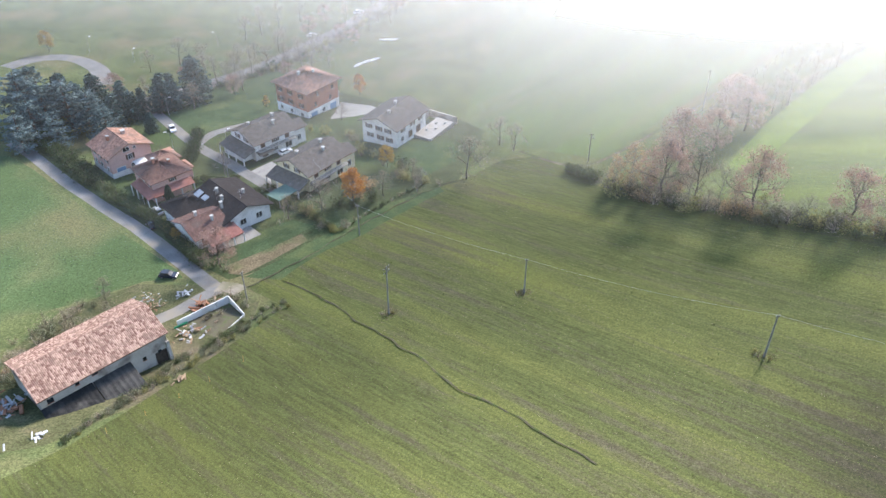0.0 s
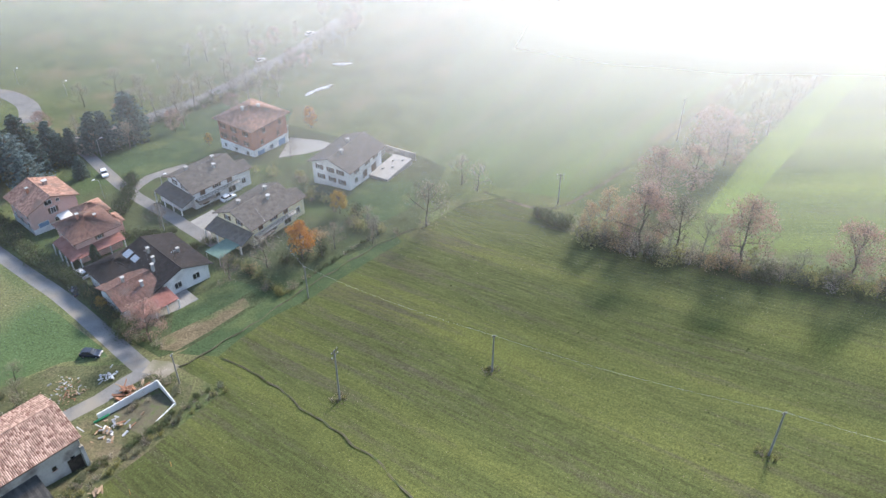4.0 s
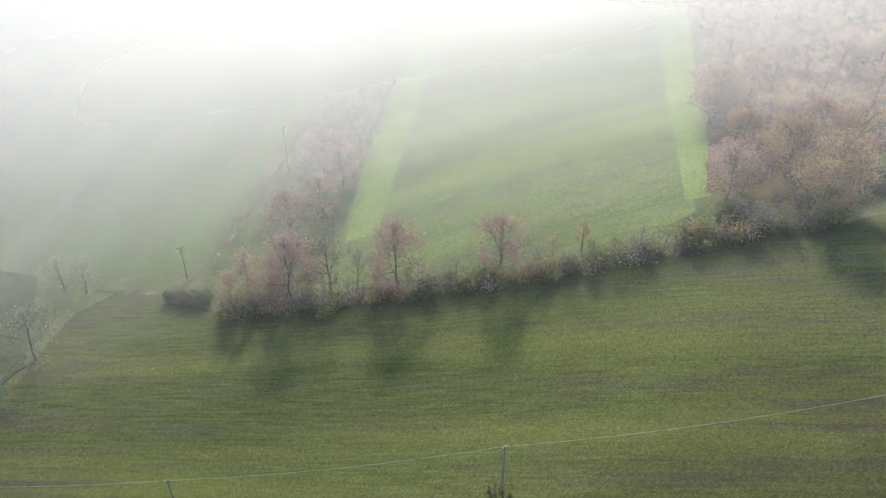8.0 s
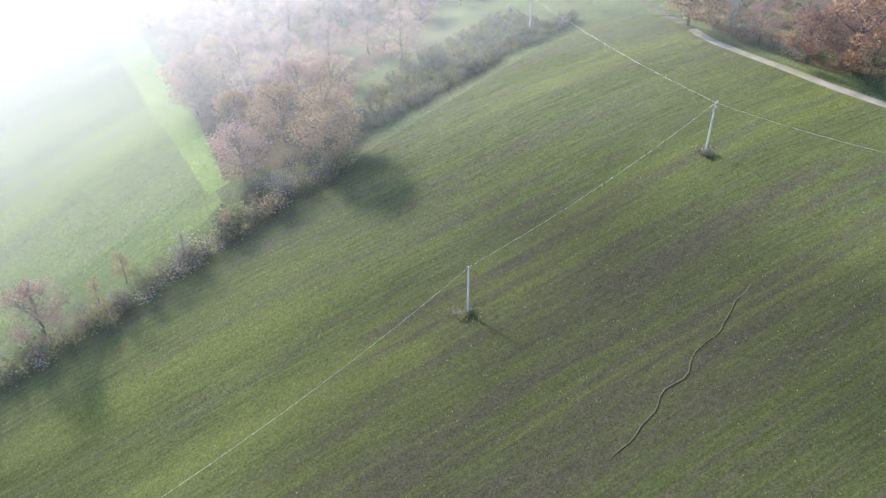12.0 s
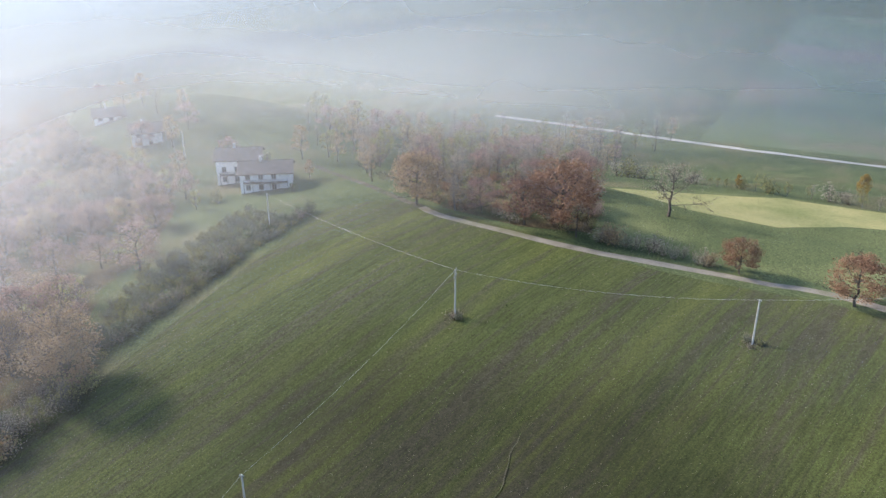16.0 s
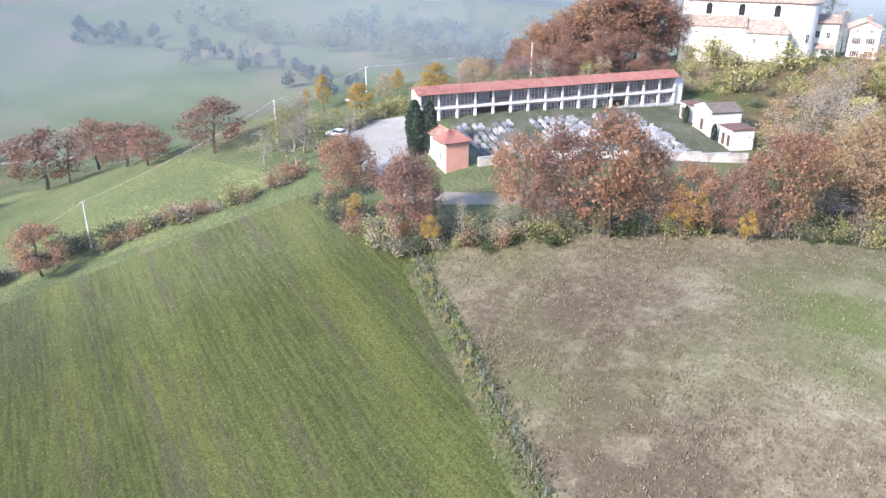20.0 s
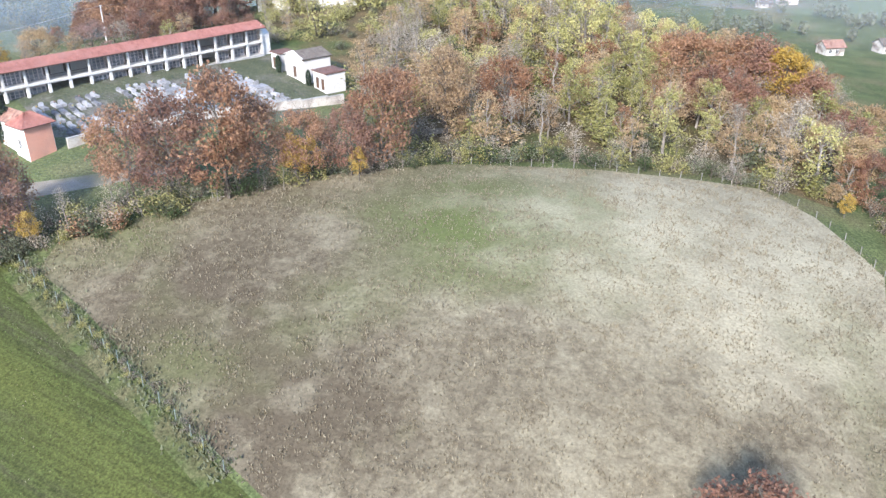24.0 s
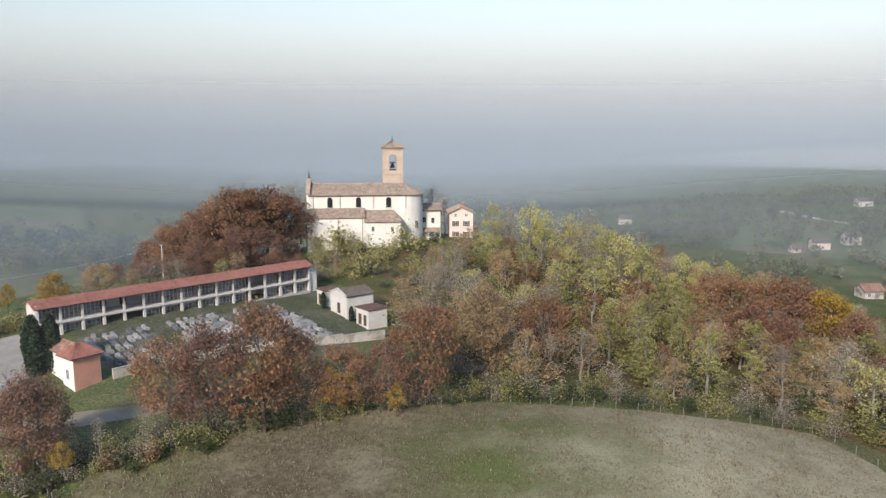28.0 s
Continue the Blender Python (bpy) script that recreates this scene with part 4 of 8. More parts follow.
# ---- fog ----
# radius, top, amount, least, most, direction in which it is thickest, where it begins to thin, half of the arc in degrees
FOG = ((100, 122, 0.05, 0.0, 1.2, (0.77, -0.64, 0.0), 0.5, 60), (92, 96, 0.05, 0.0, 1.2, (0.35, 0.94, 0.0), 0.6, 52), (112, 92, 0.025, 0.0, 1.2, (-0.82, 0.57, 0.0), 0.55, 56), (122, 100, 0.15, 0.0, 1.2, (0.3, 0.95, 0.0), 0.45, 64),
       (155, 103, 0.27, 0.0, 1.4, (0.35, 0.94, 0.0), 0.3, 180), (205, 108, 0.25, 0.0, 1.2, (0.4, 0.92, 0.0), 0.0, 180), (260, 112, 0.33, 0.15, 1.2, (0.4, 0.92, 0.0), -0.1, 180), (320, 118, 0.42, 0.42, 1.2, (0.4, 0.92, 0.0), -0.2, 180), (400, 126, 0.55, 0.85, 1.1, (0.4, 0.92, 0.0), -0.2, 180),
       (700, 195, 1.0, 1.0, 1.0, (0.6, 0.8, 0.0), 0.1, 180), (1700, 700, 1.0, 1.0, 1.0, (0.6, 0.8, 0.0), 0.1, 180))
for i, (radius, top, amount, least, most, toward, begin, half) in enumerate(FOG):
    gap = {92: 30, 100: 14, 112: 20, 122: 33, 155: 50, 205: 55, 260: 60, 320: 80, 400: 300, 700: 1000, 1700: 900}[radius]
    closed = half == 180
    n = 240 if closed else 2 * half + 1
    middle = math.atan2(toward[1], toward[0])
    turns = [2 * math.pi * k / n if closed else middle + radians(k - half) for k in range(n)]
    ring = np.array([(radius * math.cos(q), radius * math.sin(q)) for q in turns])
    z = heights(ring)
    z = z - 40 if radius > 1000 else z
    fade = np.clip((118 - z) / radius * gap * 1.1, 3.0, 40.0 if radius == 700 else 60.0)
    rows = [np.column_stack([ring, z - 8]), np.column_stack([ring, z + 1 + 0.005 * radius]), np.column_stack([ring, z + 1 + 0.005 * radius + 0.5 * fade]), np.column_stack([ring, z + 1 + 0.005 * radius + fade]), np.column_stack([ring, np.maximum(top, z + 2 + 0.005 * radius + fade)])]
    level = np.repeat([0.0, 0.0, 0.5, 1.0, 1.0], n)
    faces = [(r * n + k, r * n + (k + 1) % n, (r + 1) * n + (k + 1) % n, (r + 1) * n + k) for r in range(4) for k in range(n if closed else n - 1)]
    # sheets at 320 to 700 m: the dim blue of shaded distance is in their tint
    me = mesh_of("fog_bank", np.vstack(rows), faces, [fog("fog", amount, 90 if radius == 100 else 0.55 * top if radius < 700 else 75 if radius < 1000 else 90, top, least, most, toward, begin, 0.3 if radius < 200 else 0.0 if radius > 500 else 0.8, (0.53, 0.62, 0.69) if radius == 700 else (0.47, 0.57, 0.68) if radius == 400 else (0.62, 0.7, 0.79) if radius == 320 else (0.86, 0.89, 0.92))], smooth=True)
    uv = me.uv_layers.new(name="UVMap")
    u = level[[lo.vertex_index for lo in me.loops]]
    uv.data.foreach_set("uv", np.column_stack([u, np.zeros_like(u)]).ravel().astype(np.float32))
    tagged(new("fog_bank", me), "thin bank of morning fog over the valley, haze-blue far off", "fog", kind="stuff")

# ---- trees ----
BARK = surface("bark", (0.06, 0.05, 0.04), (0.14, 0.12, 0.095), 2.0, 0.95, 6.0, 0.6, vary=0.3)
BARK_PALE = surface("pale_bark", (0.13, 0.115, 0.095), (0.26, 0.235, 0.2), 2.0, 0.95, 6.0, 0.6, vary=0.3)
LEAVES = {
    "rust": foliage("oak_leaves_rust", (0.155, 0.08, 0.046), (0.265, 0.145, 0.08), (0.38, 0.225, 0.13)),
    "wine": foliage("oak_leaves_wine", (0.135, 0.07, 0.048), (0.22, 0.12, 0.08), (0.31, 0.18, 0.12)),
    "rose": foliage("twigs_rose", (0.25, 0.155, 0.13), (0.35, 0.23, 0.19), (0.44, 0.31, 0.25), 0.7, 0.5),
    "tawny": foliage("oak_leaves_tawny", (0.26, 0.175, 0.1), (0.38, 0.27, 0.15), (0.48, 0.36, 0.2), 0.7, 0.45),
    "grey": foliage("twigs_grey", (0.2, 0.17, 0.125), (0.32, 0.275, 0.205), (0.45, 0.39, 0.29)),
    "gold": foliage("leaves_gold", (0.26, 0.16, 0.035), (0.38, 0.25, 0.05), (0.44, 0.32, 0.09)),
    "amber": foliage("leaves_amber", (0.34, 0.13, 0.02), (0.48, 0.21, 0.03), (0.55, 0.3, 0.05)),
    "olive": foliage("leaves_olive", (0.13, 0.135, 0.045), (0.27, 0.255, 0.09), (0.42, 0.39, 0.16)),
    "lime": foliage("leaves_lime", (0.25, 0.24, 0.085), (0.4, 0.375, 0.14), (0.53, 0.48, 0.21)),
    "lime_crop": foliage("young_crop_blades", (0.06, 0.09, 0.02), (0.085, 0.125, 0.03), (0.12, 0.16, 0.045)),
    "green": foliage("leaves_green", (0.035, 0.052, 0.022), (0.065, 0.09, 0.035), (0.105, 0.13, 0.055)),
    "fir": foliage("needles", (0.03, 0.055, 0.045), (0.06, 0.095, 0.08), (0.1, 0.145, 0.13), 0.8, 0.15),
    "cedar": foliage("cedar_needles", (0.055, 0.085, 0.08), (0.095, 0.135, 0.13), (0.15, 0.195, 0.19), 0.8, 0.15),
    "cypress": foliage("cypress_sprays", (0.012, 0.024, 0.012), (0.022, 0.04, 0.02), (0.04, 0.06, 0.03), 0.8, 0.1),
    "bramble": foliage("bramble_leaves", (0.08, 0.09, 0.05), (0.14, 0.15, 0.085), (0.22, 0.23, 0.15)),
    "straw": foliage("dry_grass_blades", (0.16, 0.135, 0.09), (0.25, 0.215, 0.145), (0.35, 0.31, 0.22), 0.9, 0.3),
}


def prisms(segs, sides=3):
    """Tapered limbs: rows of start, end, start radius, end radius; as vertices and faces."""
    segs = np.asarray(segs, float)
    a, b = segs[:, 0:3], segs[:, 3:6]
    d = b - a
    d /= np.linalg.norm(d, axis=1)[:, None] + 1e-9
    ref = np.where(np.abs(d[:, 2:]) > 0.9, [[1.0, 0, 0]], [[0, 0, 1.0]])
    u = np.cross(d, ref)
    u /= np.linalg.norm(u, axis=1)[:, None] + 1e-9
    w = np.cross(d, u)
    rings = []
    for c, r in ((a, segs[:, 6]), (b, segs[:, 7])):
        for i in range(sides):
            k = 2 * math.pi * i / sides
            rings.append(c + (u * math.cos(k) + w * math.sin(k)) * r[:, None])
    v = np.stack(rings, 1).reshape(-1, 3)
    base = np.arange(len(segs))[:, None] * 2 * sides
    f = np.concatenate([base + np.array([[i, (i + 1) % sides, (i + 1) % sides + sides, i + sides]]) for i in range(sides)], 0)
    return v, f.tolist()


def leaf_quads(centres, size, rng, flat=0.0):
    """One small bent leaf cluster (a kite of four corners) at each centre."""
    n = len(centres)
    u = rng.normal(size=(n, 3))
    u[:, 2] *= 1 - flat
    u /= np.linalg.norm(u, axis=1)[:, None]
    w = np.cross(u, rng.normal(size=(n, 3)))
    w /= np.linalg.norm(w, axis=1)[:, None] + 1e-9
    s = size * rng.uniform(0.55, 1.35, (n, 1))
    v = np.stack([centres - u * s, centres + w * s * 0.6, centres + u * s, centres - w * s * 0.6], 1)
    v[:, 1] += np.cross(u, w) * s * 0.25
    k = np.arange(n)[:, None] * 4 + np.arange(4)[None]
    return v.reshape(-1, 3), k.tolist()


def branching(rng, high, spread, start, limbs, subs, twigs, lift, top_heavy):
    """Limbs of a broadleaf tree; returns the segments and the points that carry leaves."""
    segs, tips = [], []
    lean = rng.normal(0, 0.02, 2)
    crown_top = high * 0.82
    spine = [np.array([0, 0, -0.3])]
    for i in range(1, 7):
        s = i / 6
        spine.append(np.array([lean[0] * high * s + rng.normal(0, 0.012) * high, lean[1] * high * s + rng.normal(0, 0.012) * high, crown_top * s]))
    r0 = 0.022 * high
    for i in range(6):
        segs.append([*spine[i], *spine[i + 1], r0 * (1 - 0.15 * i), r0 * (1 - 0.15 * (i + 1))])

    def along(points, s):
        k = min(int(s * (len(points) - 1)), len(points) - 2)
        return points[k] + (points[k + 1] - points[k]) * (s * (len(points) - 1) - k)

    turn = rng.uniform(0, 6.28)
    for i in range(limbs):
        s = start + (1 - start) * (i + 0.5) / limbs
        p = along(spine, min(s, 0.99))
        turn += 2.4 + rng.normal(0, 0.3)
        q = (s - start) / (1 - start)
        rise = lift * (0.25 + 1.7 * q) + rng.normal(0, 0.1)
        reach = spread * (0.7 + 0.4 * math.sin(math.pi * (0.2 + top_heavy * q)) - 0.5 * q * q) * rng.uniform(0.8, 1.15)
        d = np.array([math.cos(turn) * math.cos(rise), math.sin(turn) * math.cos(rise), math.sin(rise)])
        line = [p]
        for k in range(3):
            d = d + np.array([*rng.normal(0, 0.12, 2), 0.08 + rng.normal(0, 0.08)])
            d /= np.linalg.norm(d)
            line.append(line[-1] + d * reach / 3)
        rb = r0 * 0.42 * (1 - 0.5 * q)
        for k in range(3):
            segs.append([*line[k], *line[k + 1], rb * (1 - 0.28 * k), rb * (0.72 - 0.28 * k)])
        for j in range(subs):
            t = 0.35 + 0.62 * (j + rng.uniform(0, 1)) / subs
            b = along(line, min(t, 0.99))
            e = d * 0.6 + rng.normal(0, 0.75, 3) + np.array([0, 0, 0.25])
            e /= np.linalg.norm(e)
            c = b + e * reach * rng.uniform(0.28, 0.5)
            segs.append([*b, *c, rb * 0.36, rb * 0.16])
            tips += [c, (b + c) / 2]
            for _ in range(twigs):
                g = b + (c - b) * rng.uniform(0.3, 1)
                h = e * 0.5 + rng.normal(0, 0.8, 3)
                h /= np.linalg.norm(h)
                h = g + h * reach * rng.uniform(0.12, 0.26)
                segs.append([*g, *h, rb * 0.16, rb * 0.07])
                tips.append(h)
    return segs, np.array(tips)


def crown_points(rng, count, wide, half, middle, clumps, clump):
    """Leaf places of a rounded crown: clumps of twigs on and inside an uneven egg, each thicker at its rim."""
    d = rng.normal(size=(clumps, 3))
    d /= np.linalg.norm(d, axis=1)[:, None]
    d[:, 2] = np.where(d[:, 2] < -0.8, -d[:, 2], d[:, 2])
    far = rng.uniform(0.35, 1.0, clumps) ** 0.45 * rng.uniform(0.85, 1.05, clumps)
    c = d * far[:, None] * [wide - 0.5 * clump, wide - 0.5 * clump, half - 0.5 * clump]
    c[:, :2] *= np.where(c[:, 2:] < 0, 1 - 0.25 * (c[:, 2:] / half) ** 2, 1 - 0.1 * (c[:, 2:] / half) ** 2)
    c[:, 2] += middle
    k = rng.integers(0, clumps, count)
    e = rng.normal(size=(count, 3))
    e /= np.linalg.norm(e, axis=1)[:, None]
    r = rng.uniform(0.05, 1, count) ** 0.5 * clump * rng.uniform(0.75, 1.3, clumps)[k]
    return c[k] + e * r[:, None] * [1, 1, 0.8]


def grown(kind, seed):
    """The meshes of a tree about 10 m high (trunk, crown), or of a shrub about 2.4 m high."""
    rng = np.random.default_rng(seed)
    tint, bark, cloud, size, count = None, BARK, 0.5, 0.26, 1600
    if kind in ("rust", "wine", "tawny"):
        segs, tips = branching(rng, 10, 3.9, 0.16, 14, 6, 3, 0.6, 0.6)
        tint, count, size, cloud = kind, 6000, 0.13, (4.1, 4.8, 5.0, 70, 1.0)
    elif kind in ("rose", "half_rust"):
        segs, tips = branching(rng, 10, 3.9 if kind == "rose" else 3.6, 0.16, 13, 7, 4, 0.75, 0.72)
        tint, count, size, cloud = ("rose", 3800, 0.105, (4.0, 4.8, 5.3, 56, 1.05)) if kind == "rose" else ("wine", 2600, 0.16, (3.9, 4.7, 5.1, 48, 1.0))
    elif kind == "bare":
        segs, tips = branching(rng, 10, 3.7, 0.22, 11, 7, 7, 0.7, 0.75)
        tint, count, size, cloud = "grey", 1100, 0.085, 0.45
        bark = BARK_PALE if seed % 2 else BARK
    elif kind in ("gold", "amber"):
        segs, tips = branching(rng, 10, 3.4, 0.14, 12, 6, 3, 0.55, 0.62)
        tint, count, size, cloud = kind, 3600, 0.15, ((2.7, 4.8, 5.2, 46, 0.9) if kind == "amber" else (3.2, 4.4, 5.4, 38, 1.0))
    elif kind in ("olive", "lime", "wood_rust", "wood_grey", "wood_tawny"):
        segs, tips = branching(rng, 10, 2.7, 0.26, 10, 4, 2, 0.9, 0.7)
        tint = {"wood_rust": "rust", "wood_grey": "grey", "wood_tawny": "tawny"}.get(kind, kind)
        count, size, cloud = (1000, 0.11, 0.7) if kind == "wood_grey" else (1800, 0.125, (2.5, 4.6, 5.4, 46, 0.8))
        bark = BARK_PALE
    elif kind == "cedar":
        segs, spots = [[0, 0, -0.3, 0, 0, 9.8, 0.26, 0.04]], []
        for i in range(11):
            z = 1.2 + 8.6 * i / 11 + rng.normal(0, 0.15)
            wide = 3.9 * (1 - (z / 10.6) ** 1.6) + 0.35
            for k in range(7):
                a, reach = rng.uniform(0, 6.28), wide * rng.uniform(0.65, 1.1)
                e = np.array([math.cos(a) * reach, math.sin(a) * reach, z + 0.12 * reach])
                segs.append([0, 0, z, *e, 0.07, 0.02])
                side = np.array([-math.sin(a), math.cos(a), 0])
                for q in np.linspace(0.3, 1, 7):
                    for _ in range(4):
                        spots.append(np.array([0, 0, z]) * (1 - q) + e * q + side * rng.normal(0, 0.3 * q * reach / 2) + [0, 0, rng.normal(0, 0.09)])
        v, f = prisms(segs, 4)
        lv, lf = leaf_quads(np.array(spots), 0.26, rng, 0.75)
        return mesh_of("trunk", v, f, [BARK]), mesh_of("crown", lv, lf, [LEAVES["cedar"]])
    elif kind == "fir":
        segs, spots = [[0, 0, -0.3, 0, 0, 9.8, 0.2, 0.03]], []
        for i in range(16):
            z = 0.8 + 8.8 * i / 16
            reach = (2.9 * (1 - (z / 10.2)) ** 0.8 + 0.25) * rng.uniform(0.75, 1.15)
            for k in range(9):
                a = rng.uniform(0, 6.28)
                e = np.array([math.cos(a) * reach, math.sin(a) * reach, z - 0.3 * reach])
                segs.append([0, 0, z, *e, 0.05, 0.015])
                for s in np.linspace(0.25, 1, 6):
                    for _ in range(3):
                        spots.append(np.array([0, 0, z]) * (1 - s) + e * s + rng.normal(0, 0.16, 3) - [0, 0, 0.12])
        v, f = prisms(segs, 4)
        lv, lf = leaf_quads(np.array(spots), 0.27, rng, 0.6)
        return mesh_of("trunk", v, f, [BARK]), mesh_of("crown", lv, lf, [LEAVES["fir"]])
    elif kind == "cypress":
        segs = [[0, 0, -0.3, 0, 0, 9.5, 0.22, 0.03]]
        z = rng.uniform(0.3, 10, 2600)
        r = 1.15 * np.sin(np.pi * np.clip((z + 1.2) / 11.3, 0, 1)) ** 0.6 * rng.uniform(0.75, 1.08, len(z))
        a = rng.uniform(0, 6.28, len(z))
        r *= 1 + 0.12 * np.sin(a * 3 + z)
        spots = np.stack([r * np.cos(a), r * np.sin(a), z], 1)
        v, f = prisms(segs, 5)
        lv, lf = leaf_quads(spots, 0.24, rng)
        return mesh_of("trunk", v, f, [BARK]), mesh_of("crown", lv, lf, [LEAVES["cypress"]])
    else:  # shrubs
        segs, tips = [], []
        for i in range(9):
            a, out = rng.uniform(0, 6.28), rng.uniform(0.3, 1.15)
            top = np.array([math.cos(a) * out, math.sin(a) * out, rng.uniform(1.1, 2.3)])
            foot = np.array([top[0] * 0.25, top[1] * 0.25, -0.15])
            segs.append([*foot, *top, 0.035, 0.012])
            for _ in range(7):
                g = foot + (top - foot) * rng.uniform(0.3, 1)
                h = g + rng.normal(0, 0.32, 3) + [0, 0, 0.15]
                segs.append([*g, *h, 0.014, 0.006])
                tips += [h, g]
        tips = np.array(tips)
        tint = {"shrub_green": "green", "shrub_tawny": "tawny", "shrub_grey": "grey", "shrub_olive": "olive", "shrub_bramble": "bramble", "shrub_gold": "gold", "shrub_rust": "rust"}[kind]
        count, size, cloud = (330, 0.08, 0.32) if kind == "shrub_grey" else (480, 0.115, 0.36)
        at = tips[rng.integers(0, len(tips), count)] + rng.normal(0, cloud, (count, 3)) * [1, 1, 0.8]
        at[:, 2] = np.maximum(at[:, 2], 0.05)
        v, f = prisms(segs, 3)
        lv, lf = leaf_quads(at, size, rng)
        return mesh_of("stems", v, f, [BARK]), mesh_of("leaves", lv, lf, [LEAVES[tint]])
    if isinstance(cloud, tuple):
        at = crown_points(rng, count, *cloud)
    else:
        at = tips[rng.integers(0, len(tips), count)] + rng.normal(0, cloud, (count, 3)) * [1, 1, 0.75]
    v, f = prisms(segs, 3)
    lv, lf = leaf_quads(at, size, rng)
    return mesh_of("trunk", v, f, [bark]), mesh_of("crown", lv, lf, [LEAVES[tint]])


GROWN = {}
WORDS = {
    "rust": ("oak_tree", "oak with dense rust-brown autumn leaves", "tree"),
    "wine": ("oak_tree", "oak with dark wine-red autumn leaves", "tree"),
    "tawny": ("oak_tree", "broad oak with tawny yellow-brown leaves", "tree"),
    "rose": ("field_tree", "nearly bare tree with pinkish twigs and leaves", "tree"),
    "half_rust": ("oak_tree", "half-bare oak with thin dark red leaves", "tree"),
    "bare": ("bare_tree", "bare grey leafless tree with fine twigs", "tree"),
    "gold": ("yellow_tree", "tree with bright yellow autumn leaves", "tree"),
    "amber": ("orange_tree", "conical tree with glowing orange autumn leaves", "tree"),
    "olive": ("wood_tree", "slender wood tree with olive green leaves", "tree"),
    "lime": ("wood_tree", "slender wood tree with yellow-green leaves", "tree"),
    "wood_rust": ("wood_tree", "slender wood tree with rust-brown leaves", "tree"),
    "wood_grey": ("wood_tree", "slender bare wood tree with pale grey twigs", "tree"),
    "wood_tawny": ("wood_tree", "slender wood tree with tawny leaves", "tree"),
    "fir": ("conifer", "tall dark blue-green conifer", "tree"),
    "cedar": ("cedar", "broad blue-grey cedar with layered boughs", "tree"),
    "cypress": ("cypress", "dark narrow columnar cypress", "tree"),
    "shrub_green": ("shrub", "dense dark evergreen garden shrub", "shrub"),
    "shrub_tawny": ("shrub", "shrub with yellow-brown leaves", "shrub"),
    "shrub_grey": ("shrub", "leafless grey thicket shrub", "shrub"),
    "shrub_olive": ("shrub", "olive green leafy hedge shrub", "shrub"),
    "shrub_bramble": ("shrub", "low grey-green bramble thicket", "shrub"),
    "shrub_gold": ("shrub", "shrub with yellow autumn leaves", "shrub"),
    "shrub_rust": ("shrub", "shrub with rusty brown leaves", "shrub"),
}
dice = random.Random(11)


def plant(kind, x, y, high, group, wide=1.0, variants=3):
    """A tree or shrub of that height on the ground."""
    k = dice.randrange(variants)
    if (kind, k) not in GROWN:
        GROWN[kind, k] = grown(kind, 17 * k + sum(map(ord, kind)))
    name, label, category = WORDS[kind]
    nominal = 2.4 if kind.startswith("shrub") else 10.4
    root = thing(name, x, y, None, dice.uniform(0, 360), label, category, group)
    s = high / nominal
    root.matrix_basis = root.matrix_basis @ Matrix.Diagonal((s * wide, s * wide, s, 1))
    trunk, crown = GROWN[kind, k]
    part(trunk.name, trunk, None, root)
    part(crown.name, crown, None, root)
    return root


def along_line(line, step, jitter=0.5):
    p = smooth_line(line, step)
    return [(x + dice.uniform(-jitter, jitter), y + dice.uniform(-jitter, jitter)) for x, y in p]


ARRAYS = {}


def arrays(kind, k):
    """The vertices and faces of a grown plant, for joining."""
    if (kind, k) not in ARRAYS:
        if (kind, k) not in GROWN:
            GROWN[kind, k] = grown(kind, 17 * k + sum(map(ord, kind)))
        got = []
        for me in GROWN[kind, k]:
            v = np.empty(len(me.vertices) * 3, np.float32)
            me.vertices.foreach_get("co", v)
            q = np.empty(len(me.loops), np.int32)
            me.loops.foreach_get("vertex_index", q)
            v, q = v.reshape(-1, 3), q.reshape(-1, 4)
            if "bark" in me.materials[0].name:
                thick = np.linalg.norm(v[q[:, 0]] - v[q[:, 1]], axis=1)
                q = q[thick > np.quantile(thick, 0.45)]
            elif not kind.startswith("shrub"):
                q = q[: int(0.7 * len(q))]
            used, back = np.unique(q, return_inverse=True)
            got.append((v[used], back.reshape(-1, 4), me.materials[0]))
        ARRAYS[kind, k] = got
    return ARRAYS[kind, k]


def joined(name, spots, label, category, variants=2):
    """Many plants that nobody could count, as one thing: rows of kind, x, y, height, width."""
    store = {}
    z = heights([(q[1], q[2]) for q in spots])
    for (kind, x, y, high, wide), ground in zip(spots, z):
        s = high / (2.4 if kind.startswith("shrub") else 10.4)
        a = dice.uniform(0, 6.28)
        turn = np.array([[math.cos(a), -math.sin(a), 0], [math.sin(a), math.cos(a), 0], [0, 0, 1]])
        for v, q, material in arrays(kind, dice.randrange(variants)):
            store.setdefault(material.name, (material, [], [])) 
            _, vs, qs = store[material.name]
            start = sum(len(k) for k in vs)
            vs.append((v * [s * wide, s * wide, s]) @ turn.T + [x, y, ground])
            qs.append(q + start)
    root = thing(name, spots[0][1], spots[0][2], 0.0, 0.0, label, category)
    root["kind"] = "stuff"
    for material, vs, qs in store.values():
        me = quads("foliage", np.vstack(vs) - [spots[0][1], spots[0][2], 0], np.vstack(qs), [material])
        ob = part("stems" if "bark" in material.name else "leaves", me, None, root)
        ob["kind"] = "stuff"


def hedge(line, kinds, low, high, group, step=1.7, jitter=0.5, wide=1.1):
    spots = [(dice.choice(kinds), x, y, dice.uniform(low, high), wide * dice.uniform(0.85, 1.25)) for x, y in along_line(line, step, jitter)]
    joined("hedge", spots, "tangled " + group if len(group.split()) < 4 else group, "hedge")


